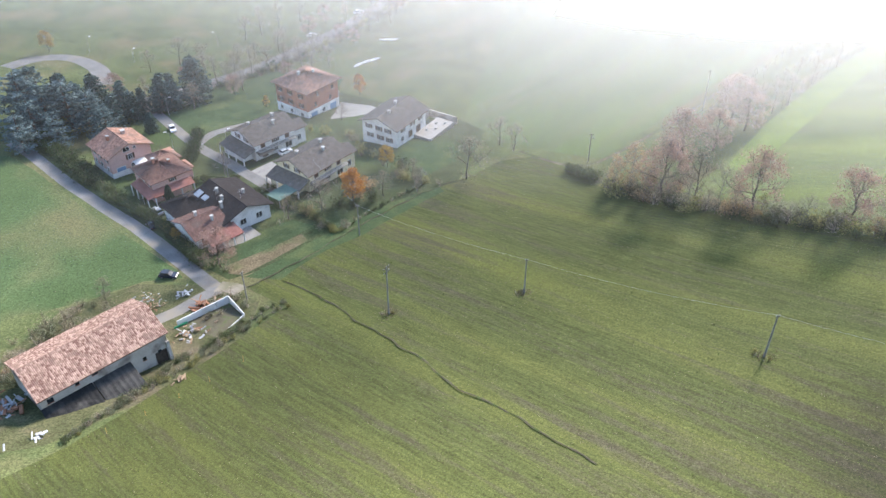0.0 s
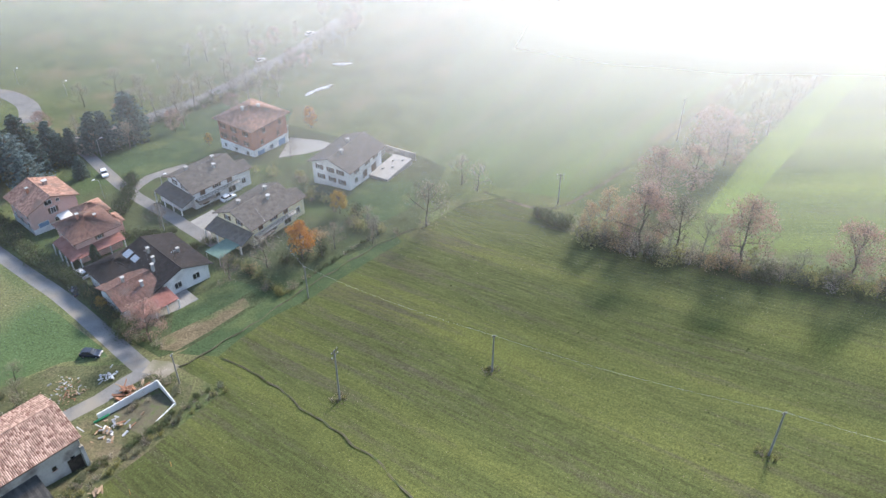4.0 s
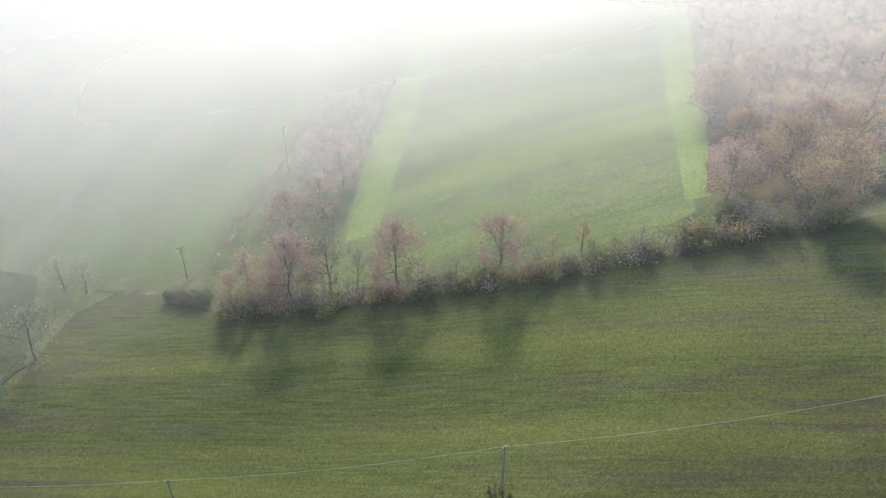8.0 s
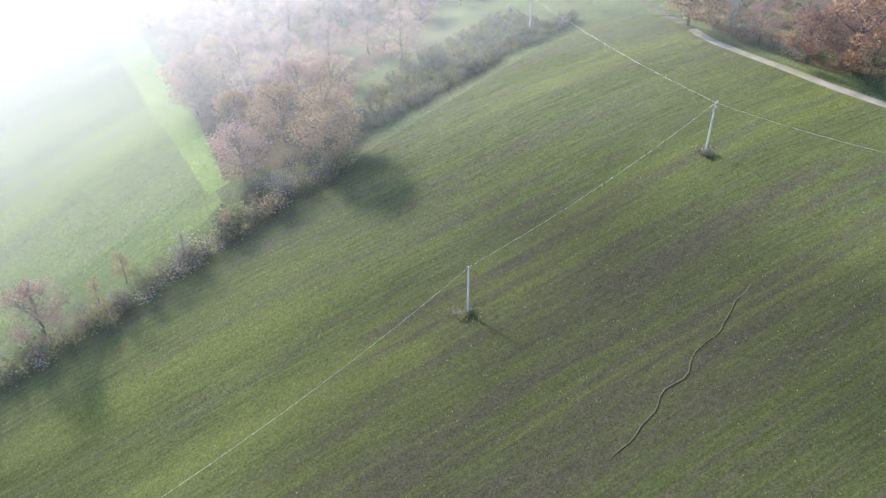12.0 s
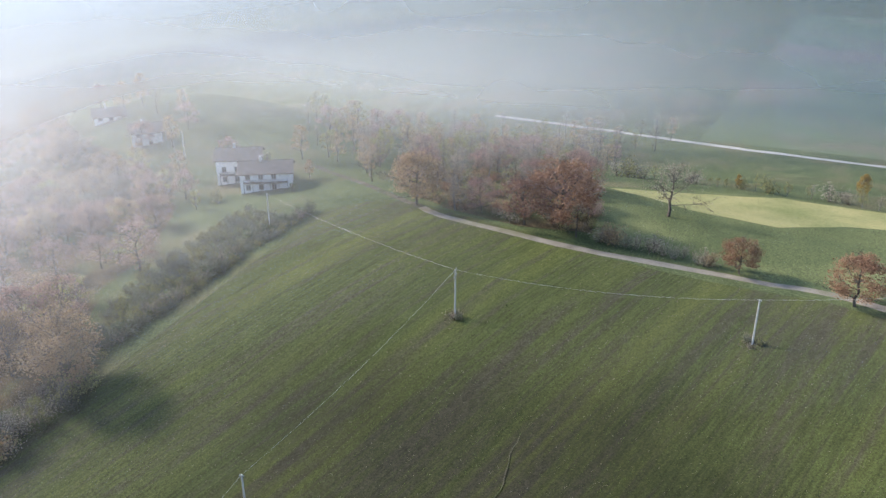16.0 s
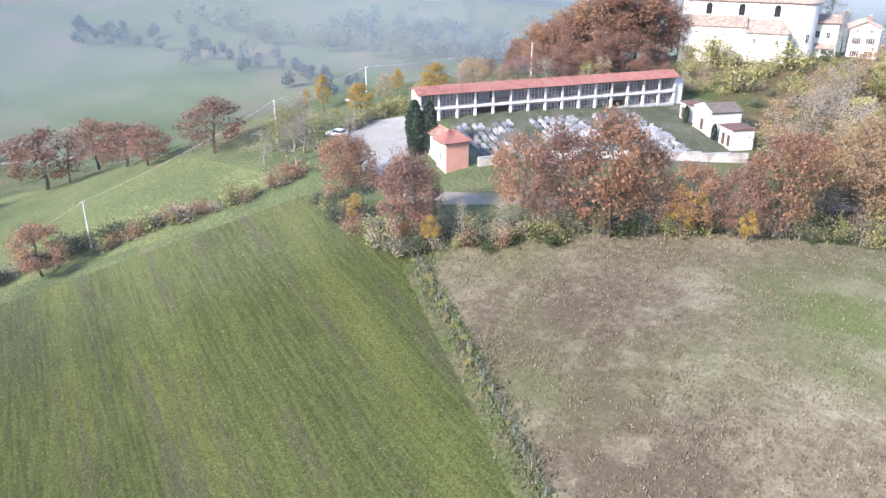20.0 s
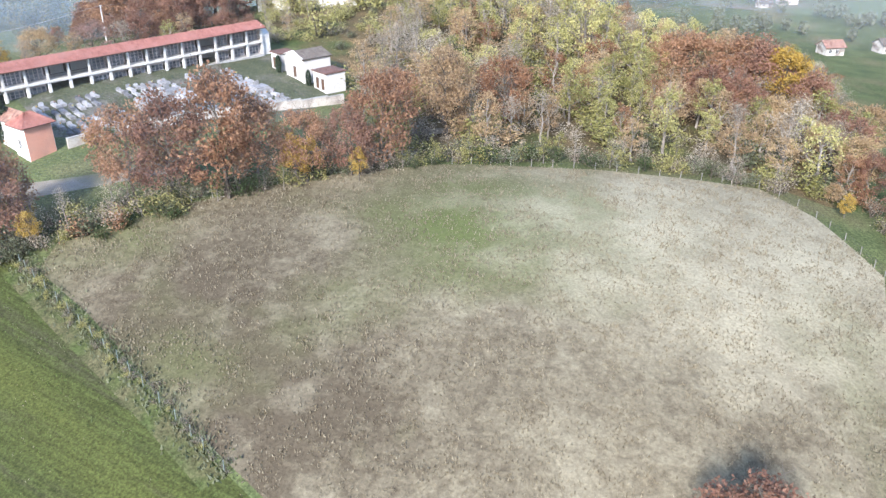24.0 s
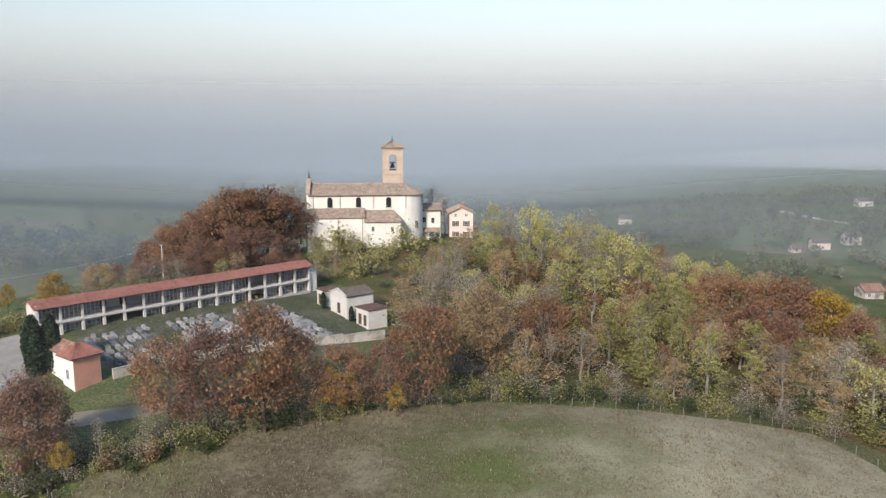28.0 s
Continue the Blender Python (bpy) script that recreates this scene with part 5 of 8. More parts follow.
def scatter(outline, count, kinds, low, high, group, gap=2.0, wide=1.0, variants=2, together=True):
    p = np.array(outline)
    lo, hi = p.min(0), p.max(0)
    put, tries = [], 0
    while len(put) < count and tries < count * 60:
        tries += 1
        q = (dice.uniform(lo[0], hi[0]), dice.uniform(lo[1], hi[1]))
        if inside(outline, np.array([q]))[0] and all((q[0] - a) ** 2 + (q[1] - b) ** 2 > gap * gap for a, b in put):
            put.append(q)
    spots = [(dice.choice(kinds), x, y, dice.uniform(low, high), wide * dice.uniform(0.85, 1.2)) for x, y in put]
    if together:
        joined("thicket", spots, "dense tangled " + group, "wood", variants)
    else:
        for kind, x, y, high, w in spots:
            plant(kind, x, y, high, group, w, variants)


# trees of the village
for x, y, h in FIRS:
    plant("cedar" if 100 < y < 124 and x < -160 else "fir", x, y, h * 1.05, "conifers by the lane", 1.3)
for x, y, h in VILLAGE_BARE:
    plant("bare", x, y, h, "bare garden trees", 1.1)
for x, y, h in ROAD_BARE:
    plant(dice.choice(("bare", "bare", "wood_grey")), x, y, h, "bare trees by the main road", 1.1)
for i, (x, y, h) in enumerate(VILLAGE_GOLD):
    plant("amber" if i in (0, 5) else "gold", x, y, h * (1.15 if i < 2 else 1.0), "autumn garden trees", 1.0 if i else 1.2)
for x, y in along_line(MAIN_ROAD, 9.0, 3.5):
    for off in (8.5, 15.0, -9.0):
        if dice.random() < 0.75:
            plant(dice.choice(("bare", "wood_grey", "rose")), x + off, y - 0.2 * off, dice.uniform(7, 11.5), "bare trees by the main road", 1.15)
hedge([(x + 7.0, y) for x, y in MAIN_ROAD], ("shrub_grey", "shrub_olive", "shrub_green"), 1.6, 3.4, "bushes along the main road", 2.4, 2.0, 1.4)
hedge(LANE_HEDGE, ("shrub_green",), 3.0, 4.2, "hedge by the lane", 1.0, 0.7, 1.3)
hedge(LANE_HEDGE_SOUTH, ("shrub_green",), 2.4, 3.2, "hedge by the lane", 1.0, 0.5, 1.3)
hedge(DARK_HOUSE_HEDGE, ("shrub_green",), 2.2, 3.2, "hedge by the lane", 1.0, 0.5, 1.2)
hedge([(-127, 103), (-134, 121), (-141, 133)], ("shrub_green",), 2.0, 3.4, "garden hedge behind the pink house", 1.2, 0.8, 1.2)
hedge([(-150, 96.5), (-134, 90.5), (-118, 84.8), (-106, 79.5), (-98, 76.5)], ("shrub_green", "shrub_green", "shrub_olive"), 1.2, 2.2, "dark garden hedge along the lane", 1.1, 0.4, 1.1)
hedge([(-119.5, 97), (-117.5, 103), (-116, 109.5), (-112, 111.5)], ("shrub_green",), 1.3, 2.0, "dark clipped hedge between the gardens", 1.0, 0.3, 1.1)
hedge([(-112, 92), (-102, 108), (-96, 116)], ("shrub_green",), 1.6, 2.4, "garden hedge behind the pink house", 1.2, 0.4, 1.1)
scatter([(-92, 118), (-84, 134), (-96, 150), (-112, 148), (-118, 134)], 16, ("shrub_grey", "shrub_olive", "shrub_green"), 1.2, 2.6, "garden shrubs between the houses", 3.0, 1.3)
scatter([(-90, 92), (-72, 96), (-60, 118), (-70, 134), (-88, 116)], 18, ("shrub_grey", "wood_grey", "shrub_tawny", "shrub_green"), 1.4, 4.0, "garden shrubs and saplings", 3.4, 1.2)
hedge(STREET_HEDGE, ("shrub_green",), 1.8, 2.6, "hedge by the street", 1.3, 0.4)
hedge(FIELD_HEDGE, ("shrub_green", "shrub_olive"), 1.6, 2.4, "garden hedge by the field", 1.2, 0.3)
hedge(DITCH_HEDGE, ("shrub_olive", "shrub_grey", "shrub_green"), 0.7, 1.2, "low hedge on the field edge", 1.2, 0.3)
hedge(GARDEN_SHRUBS, ("shrub_grey", "shrub_olive", "shrub_grey"), 1.5, 3.4, "garden shrubs", 3.4, 1.6)
hedge(LOW_SHRUBS, ("shrub_green", "shrub_grey"), 1.4, 2.0, "shrubs at the lane end", 1.6, 0.4)
plant("cypress", -119.0, 92.5, 7.5, "", 1.2)

# tree row and hedge north of the field
for x, y, h in ROW_ROSE:
    plant("rose", x, y, h * 1.05, "trees along the hedge", 1.1)
for x, y, h in ROW_BARE:
    plant("bare", x, y, h, "trees along the hedge", 0.9)
for x, y, h in ROW_GOLD:
    plant("wood_tawny", x, y, h, "trees along the hedge", 1.0)
hedge(HEDGEROW, ("wood_grey", "wood_tawny", "bare", "wood_grey", "olive"), 4.2, 7.0, "saplings in the hedge", 2.8, 1.6, 1.2)
hedge(HEDGEROW, ("shrub_grey", "shrub_tawny", "shrub_olive", "shrub_grey", "shrub_bramble"), 2.4, 4.2, "hedge along the field", 1.5, 1.4, 1.2)
hedge(HEDGEROW, ("shrub_bramble", "shrub_green", "shrub_olive", "shrub_green"), 1.4, 2.6, "hedge along the field", 2.0, 1.9, 1.5)
hedge(DARK_HEDGE, ("shrub_green",), 2.6, 3.4, "dark hedge at the field corner", 1.1, 0.5, 1.1)
for line in (SAPLINGS_A, SAPLINGS_B, SAPLINGS_C):
    for x, y in along_line(line, 6.5, 0.8):
        plant(dice.choice(("wood_grey", "bare")), x, y, dice.uniform(4.5, 7.0), "saplings in rows", 0.75, 2)

# wood beyond the field
for x, y, h in WOOD_TAWNY:
    plant("tawny" if h > 14 else "rose", x, y, h, "trees at the wood's edge", 1.25)
scatter(WOOD, 95, ("rose", "wood_tawny", "tawny", "rose"), 8, 13, "misty wood", 5.0, 1.35, 3, False)
scatter(WOOD, 120, ("rose", "wood_tawny", "lime", "wood_tawny", "wood_grey"), 7, 11, "crowns of the misty wood", 4.0, 1.6)
scatter(WOOD, 170, ("shrub_grey", "shrub_bramble", "shrub_tawny"), 1.5, 3.5, "undergrowth of the misty wood", 3.0, 1.6)
scatter(BRAMBLES, 190, ("shrub_bramble", "shrub_bramble", "shrub_olive"), 1.2, 2.2, "bramble bank", 1.6, 1.5)
scatter(MISTY_CREST, 70, ("rose", "wood_tawny", "wood_grey", "bare"), 8, 13, "trees on the misty crest", 5.0, 1.2)
hedge(HEDGE_EAST, ("shrub_bramble", "shrub_grey", "shrub_green"), 1.8, 3.2, "hedge below the wood", 1.4, 1.2, 1.3)
scatter(FAR_WOOD, 70, ("wood_grey", "wood_tawny", "olive", "bare"), 8, 13, "wood behind the house", 5.0, 1.2)
scatter(HAZE_WOOD, 70, ("wood_grey", "olive", "wood_tawny", "rose"), 7, 12, "trees in the haze", 6.0, 1.3)

# oaks, track and meadow
for i, (x, y, h) in enumerate(OAKS):
    plant(("tawny", "rose", "half_rust", "rust", "rust", "rust", "wine", "rust", "rust", "wine", "half_rust", "wine", "half_rust", "wine", "half_rust")[i], x, y, h, "oaks round the meadow", 1.35 if i < 9 else 1.6)
for x, y, h in OAKS_BARE:
    plant("bare", x, y, h, "oaks round the meadow", 1.75 if y > 5 and x > 160 else 1.25)
for x, y, h in OAKS_GOLD:
    plant("gold", x, y, h, "yellow trees by the meadow", 0.8)
scatter(OAK_GROVE, 34, ("rose", "wood_grey", "rose", "wood_grey", "bare", "half_rust"), 7, 11, "oaks by the track", 4.0, 1.3, 2, False)
scatter(OAK_GROVE, 110, ("shrub_grey", "shrub_rust", "shrub_tawny", "shrub_olive"), 1.5, 3.0, "undergrowth below the oaks", 2.2, 1.5)
hedge(MEADOW_LINE, ("wood_grey", "olive", "shrub_olive", "shrub_grey"), 3.0, 5.5, "tree line behind the meadow", 3.0, 1.5, 1.2)
hedge(TRACK_SHRUBS, ("shrub_grey", "shrub_tawny", "shrub_grey"), 2.6, 4.0, "thicket by the track", 1.6, 1.0, 1.0)
hedge(TRACK_SHRUBS_EAST, ("shrub_grey", "shrub_green", "shrub_olive"), 2.2, 3.6, "thicket by the track", 1.8, 1.2, 1.3)
hedge(MEADOW_HEDGE, ("shrub_grey", "shrub_tawny", "shrub_rust", "shrub_olive"), 2.0, 3.6, "thicket below the meadow", 1.5, 1.2, 1.2)
hedge(SLOPE_HEDGE, ("wood_grey", "olive"), 6, 9, "hedge up the far slope", 8.0, 2.0, 1.4)
scatter(SHRUB_CORNER, 12, ("wood_grey", "olive", "bare", "olive"), 7, 10, "thicket by the car park", 1.8, 1.4)

# trees round the cemetery and on the church hill
for i, (x, y, h) in enumerate(FRONT_OAKS):
    plant("tawny" if x < 30 and i % 2 else ("rust", "wine", "rust", "rust")[i % 4], x, y, h * 1.02, "oaks below the cemetery", 0.95)
for x, y, h in FRONT_GOLD:
    plant("gold", x, y, h, "yellow trees below the cemetery", 0.9)
for x, y, h in HILL_OAKS:
    plant(dice.choice(("wine", "rust", "half_rust")), x, y, h * 1.0, "oaks behind the cemetery", 1.15)
    plant(dice.choice(("wine", "half_rust")), x + dice.uniform(-6, 6), y + dice.uniform(-5, 5), h * 0.85, "oaks behind the cemetery", 1.1)
for x, y, h in CHURCH_BARE:
    plant("bare", x, y, h, "bare trees by the church", 0.8)
for i, (x, y, h) in enumerate(RIDGE):
    plant(("lime", "wood_grey", "lime", "lime")[i % 4], x, y, h * 0.98, "trees on the ridge", 0.95)
for x, y, h in RIGHT_OAKS:
    plant(dice.choice(("rust", "tawny", "rust", "tawny", "wine", "gold")), x, y, 0.95 * h, "oaks on the slope", 1.05)
scatter(HILL_WOOD, 70, ("lime", "wood_grey", "lime", "wood_tawny"), 9, 13, "crowns of the hillside wood", 5.0, 1.2)
scatter(HILL_WOOD, 170, ("olive", "wood_tawny", "wood_grey", "wood_tawny", "olive", "wood_grey", "wood_rust"), 8, 13, "wood on the church hill", 4.0, 1.2, 3, False)
scatter(HILL_WOOD, 260, ("shrub_olive", "shrub_grey", "shrub_tawny", "shrub_bramble", "shrub_olive"), 2.0, 4.5, "undergrowth of the hillside wood", 2.4, 1.6)
scatter(CHURCH_SLOPE, 160, ("shrub_olive", "shrub_grey", "shrub_bramble"), 1.5, 3.5, "undergrowth below the church", 2.4, 1.6)
scatter(CHURCH_SLOPE, 70, ("olive", "wood_grey", "wood_tawny", "shrub_olive"), 4.5, 8, "thicket below the church", 4.0, 1.2)
hedge(CREST_SHRUBS, ("shrub_olive", "shrub_grey", "shrub_bramble", "shrub_green", "shrub_grey"), 1.8, 3.4, "thicket on the field crest", 1.2, 1.6, 1.2)
hedge(CREST_SHRUBS, ("wood_grey", "olive", "wood_grey", "bare"), 4.0, 6.5, "saplings on the field crest", 3.0, 1.6, 1.0)
hedge(CORNER_SHRUBS, ("shrub_olive", "shrub_grey", "shrub_bramble", "shrub_green", "shrub_rust"), 1.8, 3.4, "thicket at the field corner", 1.0, 1.8, 1.2)
for x, y, h in ((-50, -124, 9), (-53, -114, 10), (-51, -104, 9), (-52, -95, 10), (-56, -86, 9), (-60, -106, 11), (-58, -130, 11)):
    plant(dice.choice(("rose", "wine", "wood_tawny")), x, y, h, "trees beside the fallow hilltop", 1.1)
hedge([(-48, -126), (-49, -112), (-48.5, -98), (-52, -84)], ("shrub_grey", "shrub_rust", "shrub_olive"), 1.6, 3.0, "thicket beside the fallow hilltop", 1.5, 1.0, 1.2)
for x, y, h in DRY_TREE:
    plant("wine", x, y, h, "", 1.15)

# ---- houses ----
PINK = surface("pink_render", (0.5, 0.3, 0.25), (0.62, 0.4, 0.33), 0.4, 0.9, 12.0, 0.1, (0.45, 0.3, 0.25), 0.25)
WHITE = surface("white_render", (0.6, 0.59, 0.56), (0.76, 0.75, 0.72), 0.35, 0.9, 14.0, 0.1, (0.5, 0.49, 0.46), 0.25)
CREAM = surface("cream_render", (0.6, 0.52, 0.33), (0.72, 0.64, 0.43), 0.35, 0.9, 14.0, 0.1, (0.5, 0.45, 0.33), 0.25)
STONE = surface("weathered_render", (0.36, 0.33, 0.285), (0.52, 0.48, 0.42), 0.5, 0.95, 8.0, 0.3, (0.16, 0.13, 0.11), 0.3)
BRICK = surface("red_brick", (0.3, 0.12, 0.075), (0.42, 0.19, 0.12), 0.8, 0.9, 10.0, 0.25, (0.24, 0.12, 0.09), 0.3)
TERRACOTTA = surface("terracotta_tiles", (0.16, 0.085, 0.062), (0.36, 0.21, 0.155), 1.1, 0.9, 5.0, 0.3, (0.17, 0.115, 0.09), 0.35, island=0.45)
BARN_TILES = surface("old_barn_tiles", (0.16, 0.085, 0.062), (0.46, 0.31, 0.235), 4.0, 0.9, 4.0, 0.3, (0.22, 0.14, 0.105), 0.8, island=0.6)
GREY_TILES = surface("grey_brown_tiles", (0.085, 0.072, 0.06), (0.165, 0.142, 0.12), 1.0, 0.9, 6.0, 0.3, (0.115, 0.1, 0.085), 0.3, island=0.2)
DARK_TILES = surface("dark_tiles", (0.012, 0.011, 0.012), (0.034, 0.029, 0.029), 1.0, 0.9, 6.0, 0.3, (0.03, 0.026, 0.025), 0.3, island=0.3, spec=0.1)
RED_TILES = surface("red_roof", (0.2, 0.08, 0.062), (0.31, 0.14, 0.11), 0.7, 0.85, 8.0, 0.2, (0.27, 0.13, 0.105), 0.3, island=0.3)
BROWN_TILES = surface("brown_tiles", (0.085, 0.046, 0.037), (0.17, 0.098, 0.078), 1.0, 0.9, 6.0, 0.3, (0.12, 0.085, 0.07), 0.3, island=0.35)
GLASS = surface("window_glass", (0.012, 0.014, 0.016), (0.03, 0.034, 0.038), 1.0, 0.08, 4.0, 0.0, spec=0.6)
SHUTTER = surface("brown_shutter", (0.06, 0.035, 0.022), (0.11, 0.065, 0.04), 2.0, 0.7, 8.0, 0.2)
BLUE_DOOR = surface("blue_door", (0.13, 0.22, 0.32), (0.2, 0.3, 0.42), 1.0, 0.6, 8.0, 0.1)
DARK_WOOD = surface("dark_wood", (0.035, 0.028, 0.022), (0.09, 0.07, 0.055), 2.0, 0.85, 8.0, 0.3)
METAL = surface("galvanised_metal", (0.3, 0.31, 0.32), (0.45, 0.46, 0.47), 1.0, 0.45, 6.0, 0.1, metal=0.8)
CONCRETE = surface("concrete", (0.3, 0.29, 0.27), (0.44, 0.43, 0.4), 0.6, 0.9, 8.0, 0.3, (0.24, 0.23, 0.2), 0.3)
GUTTER = surface("copper_gutter", (0.1, 0.06, 0.045), (0.17, 0.1, 0.075), 1.0, 0.6, 5.0, 0.1, metal=0.4)


def on_face(side, w, d):
    """The pose of a house's face: x along the face, y outwards, z up."""
    return {"front": pose(0, 0, 0) @ Matrix(((1, 0, 0, 0), (0, -1, 0, 0), (0, 0, 1, 0), (0, 0, 0, 1))),
            "left": Matrix(((0, -1, 0, 0), (-1, 0, 0, d), (0, 0, 1, 0), (0, 0, 0, 1))),
            "right": Matrix(((0, 1, 0, w), (1, 0, 0, 0), (0, 0, 1, 0), (0, 0, 0, 1))),
            "back": Matrix(((-1, 0, 0, w), (0, 1, 0, d), (0, 0, 1, 0), (0, 0, 0, 1)))}[side]


def moved(shape, m):
    shape.v = [tuple(m @ Vector(p)) for p in shape.v]
    if m.determinant() < 0:
        shape.f = [tuple(reversed(q)) for q in shape.f]
    return shape


def opening(root, m, x, z, w, h, kind, frame_material=WHITE):
    """A window or door on a face: surround, pane or leaf, sill, shutters."""
    top = part("window" if kind in ("window", "shuttered") else "door", moved(Shape().box(x - 0.09, -0.02, z - 0.09, x, 0.07, z + h + 0.09).box(x + w, -0.02, z - 0.09, x + w + 0.09, 0.07, z + h + 0.09)
               .box(x, -0.02, z + h, x + w, 0.07, z + h + 0.09), m), frame_material, root)
    leaf = BLUE_DOOR if kind == "garage" else SHUTTER if kind == "door" else GLASS
    name = {"garage": "garage_leaf", "door": "door_leaf"}.get(kind, "pane")
    part(name, moved(Shape().box(x, -0.05, z, x + w, 0.02, z + h), m), leaf, top)
    if kind in ("window", "shuttered"):
        part("sill", moved(Shape().box(x - 0.15, -0.02, z - 0.13, x + w + 0.15, 0.14, z - 0.05), m), CONCRETE, top)
        part("bar", moved(Shape().box(x + w / 2 - 0.04, 0.0, z, x + w / 2 + 0.04, 0.05, z + h), m), frame_material, top)
    if kind == "shuttered":
        for s in (x - w * 0.5 - 0.1, x + w + 0.1):
            part("shutter", moved(Shape().box(s, 0.0, z - 0.05, s + w * 0.5, 0.08, z + h + 0.05), m), SHUTTER, top)
    return top


def roof_on(root, w, d, eave, style, rise, over, tiles, x0=0.0, y0=0.0, label=""):
    """A pitched roof over a w by d block: ridge along x or y, or hipped."""
    o, r = over, eave + rise
    low = eave - rise * over / (d / 2 if style == "x" else w / 2)
    x1, y1 = x0 + w, y0 + d
    xm, ym = (x0 + x1) / 2, (y0 + y1) / 2
    roof = Shape()
    if style == "x":
        ridge = ((x0 - o, ym, r), (x1 + o, ym, r))
        roof.ribbed((x0 - o, y0 - o, low), (x1 + o, y0 - o, low), ridge[1], ridge[0])
        roof.ribbed((x1 + o, y1 + o, low), (x0 - o, y1 + o, low), ridge[0], ridge[1])
    elif style == "y":
        ridge = ((xm, y0 - o, r), (xm, y1 + o, r))
        roof.ribbed((x0 - o, y1 + o, low), (x0 - o, y0 - o, low), ridge[0], ridge[1])
        roof.ribbed((x1 + o, y0 - o, low), (x1 + o, y1 + o, low), ridge[1], ridge[0])
    else:
        k = min(w, d) / 2
        ridge = ((x0 + k, ym, r), (x1 - k, ym, r)) if w >= d else ((xm, y0 + k, r), (xm, y1 - k, r))
        c = [(x0 - o, y0 - o, low), (x1 + o, y0 - o, low), (x1 + o, y1 + o, low), (x0 - o, y1 + o, low)]
        if w >= d:
            for a, b, e, g in ((c[0], c[1], ridge[1], ridge[0]), (c[2], c[3], ridge[0], ridge[1]), (c[1], c[2], ridge[1], ridge[1]), (c[3], c[0], ridge[0], ridge[0])):
                roof.ribbed(a, b, e, g)
        else:
            for a, b, e, g in ((c[0], c[1], ridge[0], ridge[0]), (c[2], c[3], ridge[1], ridge[1]), (c[1], c[2], ridge[1], ridge[0]), (c[3], c[0], ridge[0], ridge[1])):
                roof.ribbed(a, b, e, g)
    made = part("roof", roof, tiles, root, label)
    if (Vector(ridge[0]) - Vector(ridge[1])).length > 0.5:
        part("ridge_tiles", Shape().tube(ridge[0], ridge[1], 0.13, 0.13, 8), tiles, made)
    if style != "y":
        part("gutter", Shape().tube((x0 - o, y0 - o - 0.06, low - 0.06), (x1 + o, y0 - o - 0.06, low - 0.06), 0.07, 0.07, 6), GUTTER, made)
    return made


def block(root, w, d, eave, style, rise, material, x0=0.0, y0=0.0, foot=-2.0, label="", name="wall"):
    """The walls under such a roof, gables included."""
    x1, y1 = x0 + w, y0 + d
    if style == "x":
        s = Shape().prism([(y0, foot), (y1, foot), (y1, eave), ((y0 + y1) / 2, eave + rise - 0.18), (y0, eave)], "x", x0, x1)
    elif style == "y":
        s = Shape().prism([(x1, foot), (x0, foot), (x0, eave), ((x0 + x1) / 2, eave + rise - 0.18), (x1, eave)], "y", y0, y1)
    else:
        s = Shape().box(x0, y0, foot, x1, y1, eave)
    return part(name, s, material, root, label)


def chimney(root, x, y, z, high=1.4, w=0.6, material=BRICK):
    c = part("chimney", Shape().box(x - w / 2, y - w / 2, z - 1.2, x + w / 2, y + w / 2, z + high), material, root)
    part("chimney_cap", Shape().box(x - w * 0.7, y - w * 0.7, z + high + 0.18, x + w * 0.7, y + w * 0.7, z + high + 0.28)
         .box(x - w / 2, y - w / 2, z + high, x - w / 2 + 0.12, y + w / 2, z + high + 0.18).box(x + w / 2 - 0.12, y - w / 2, z + high, x + w / 2, y + w / 2, z + high + 0.18), CONCRETE, c)


def lean_to(root, x0, y0, x1, y1, low, high, side, tiles, posts=True):
    """A single-pitch roof against a wall, high towards the given side, on posts."""
    corner = {"back": ((x0, y0, low), (x1, y0, low), (x1, y1, high), (x0, y1, high)),
              "right": ((x0, y1, low), (x0, y0, low), (x1, y0, high), (x1, y1, high)),
              "left": ((x1, y0, low), (x1, y1, low), (x0, y1, high), (x0, y0, high))}[side]
    r = part("porch_roof", Shape().ribbed(*corner), tiles, root)
    if posts:
        a, b = corner[0], corner[1]
        for s in (0.03, 0.35, 0.66, 0.97):
            p = Vector(a).lerp(Vector(b), s)
            part("post", Shape().box(p.x - 0.12, p.y - 0.12, -2.0, p.x + 0.12, p.y + 0.12, p.z - 0.12), WHITE, r)


# pink gabled house
root = thing("house", -144.1, 99.8, 8.6, 67.0, "two-storey pink house with brown tiled gable roof", "house")
block(root, 12, 11.3, 6.2, "y", 2.3, PINK)
part("plinth", Shape().box(-0.04, -0.04, -2, 12.04, 11.34, 1.0), WHITE, root)
roof_on(root, 12, 11.3, 6.2, "y", 2.3, 0.8, TERRACOTTA)
f, s = on_face("front", 12, 11.3), on_face("left", 12, 11.3)
for x, z, w, h, k in ((1.4, 0, 2.5, 2.2, "garage"), (8.6, 0, 2.4, 2.2, "garage"), (5.6, 0.9, 0.9, 1.2, "window"), (5.3, 3.6, 1.1, 1.5, "shuttered"), (4.3, 6.2, 1.7, 1.1, "window"), (7.2, 6.2, 0.7, 0.7, "window")):
    opening(root, f, x, z, w, h, k)
for x in (1.4, 4.8, 8.6):
    opening(root, s, x, 4.0, 1.1, 1.5, "shuttered")
    opening(root, s, x, 1.1, 1.1, 1.3, "window")
chimney(root, 3.5, 6.5, 7.4)
chimney(root, 8.2, 7.0, 7.6, 1.0, 0.9, METAL)
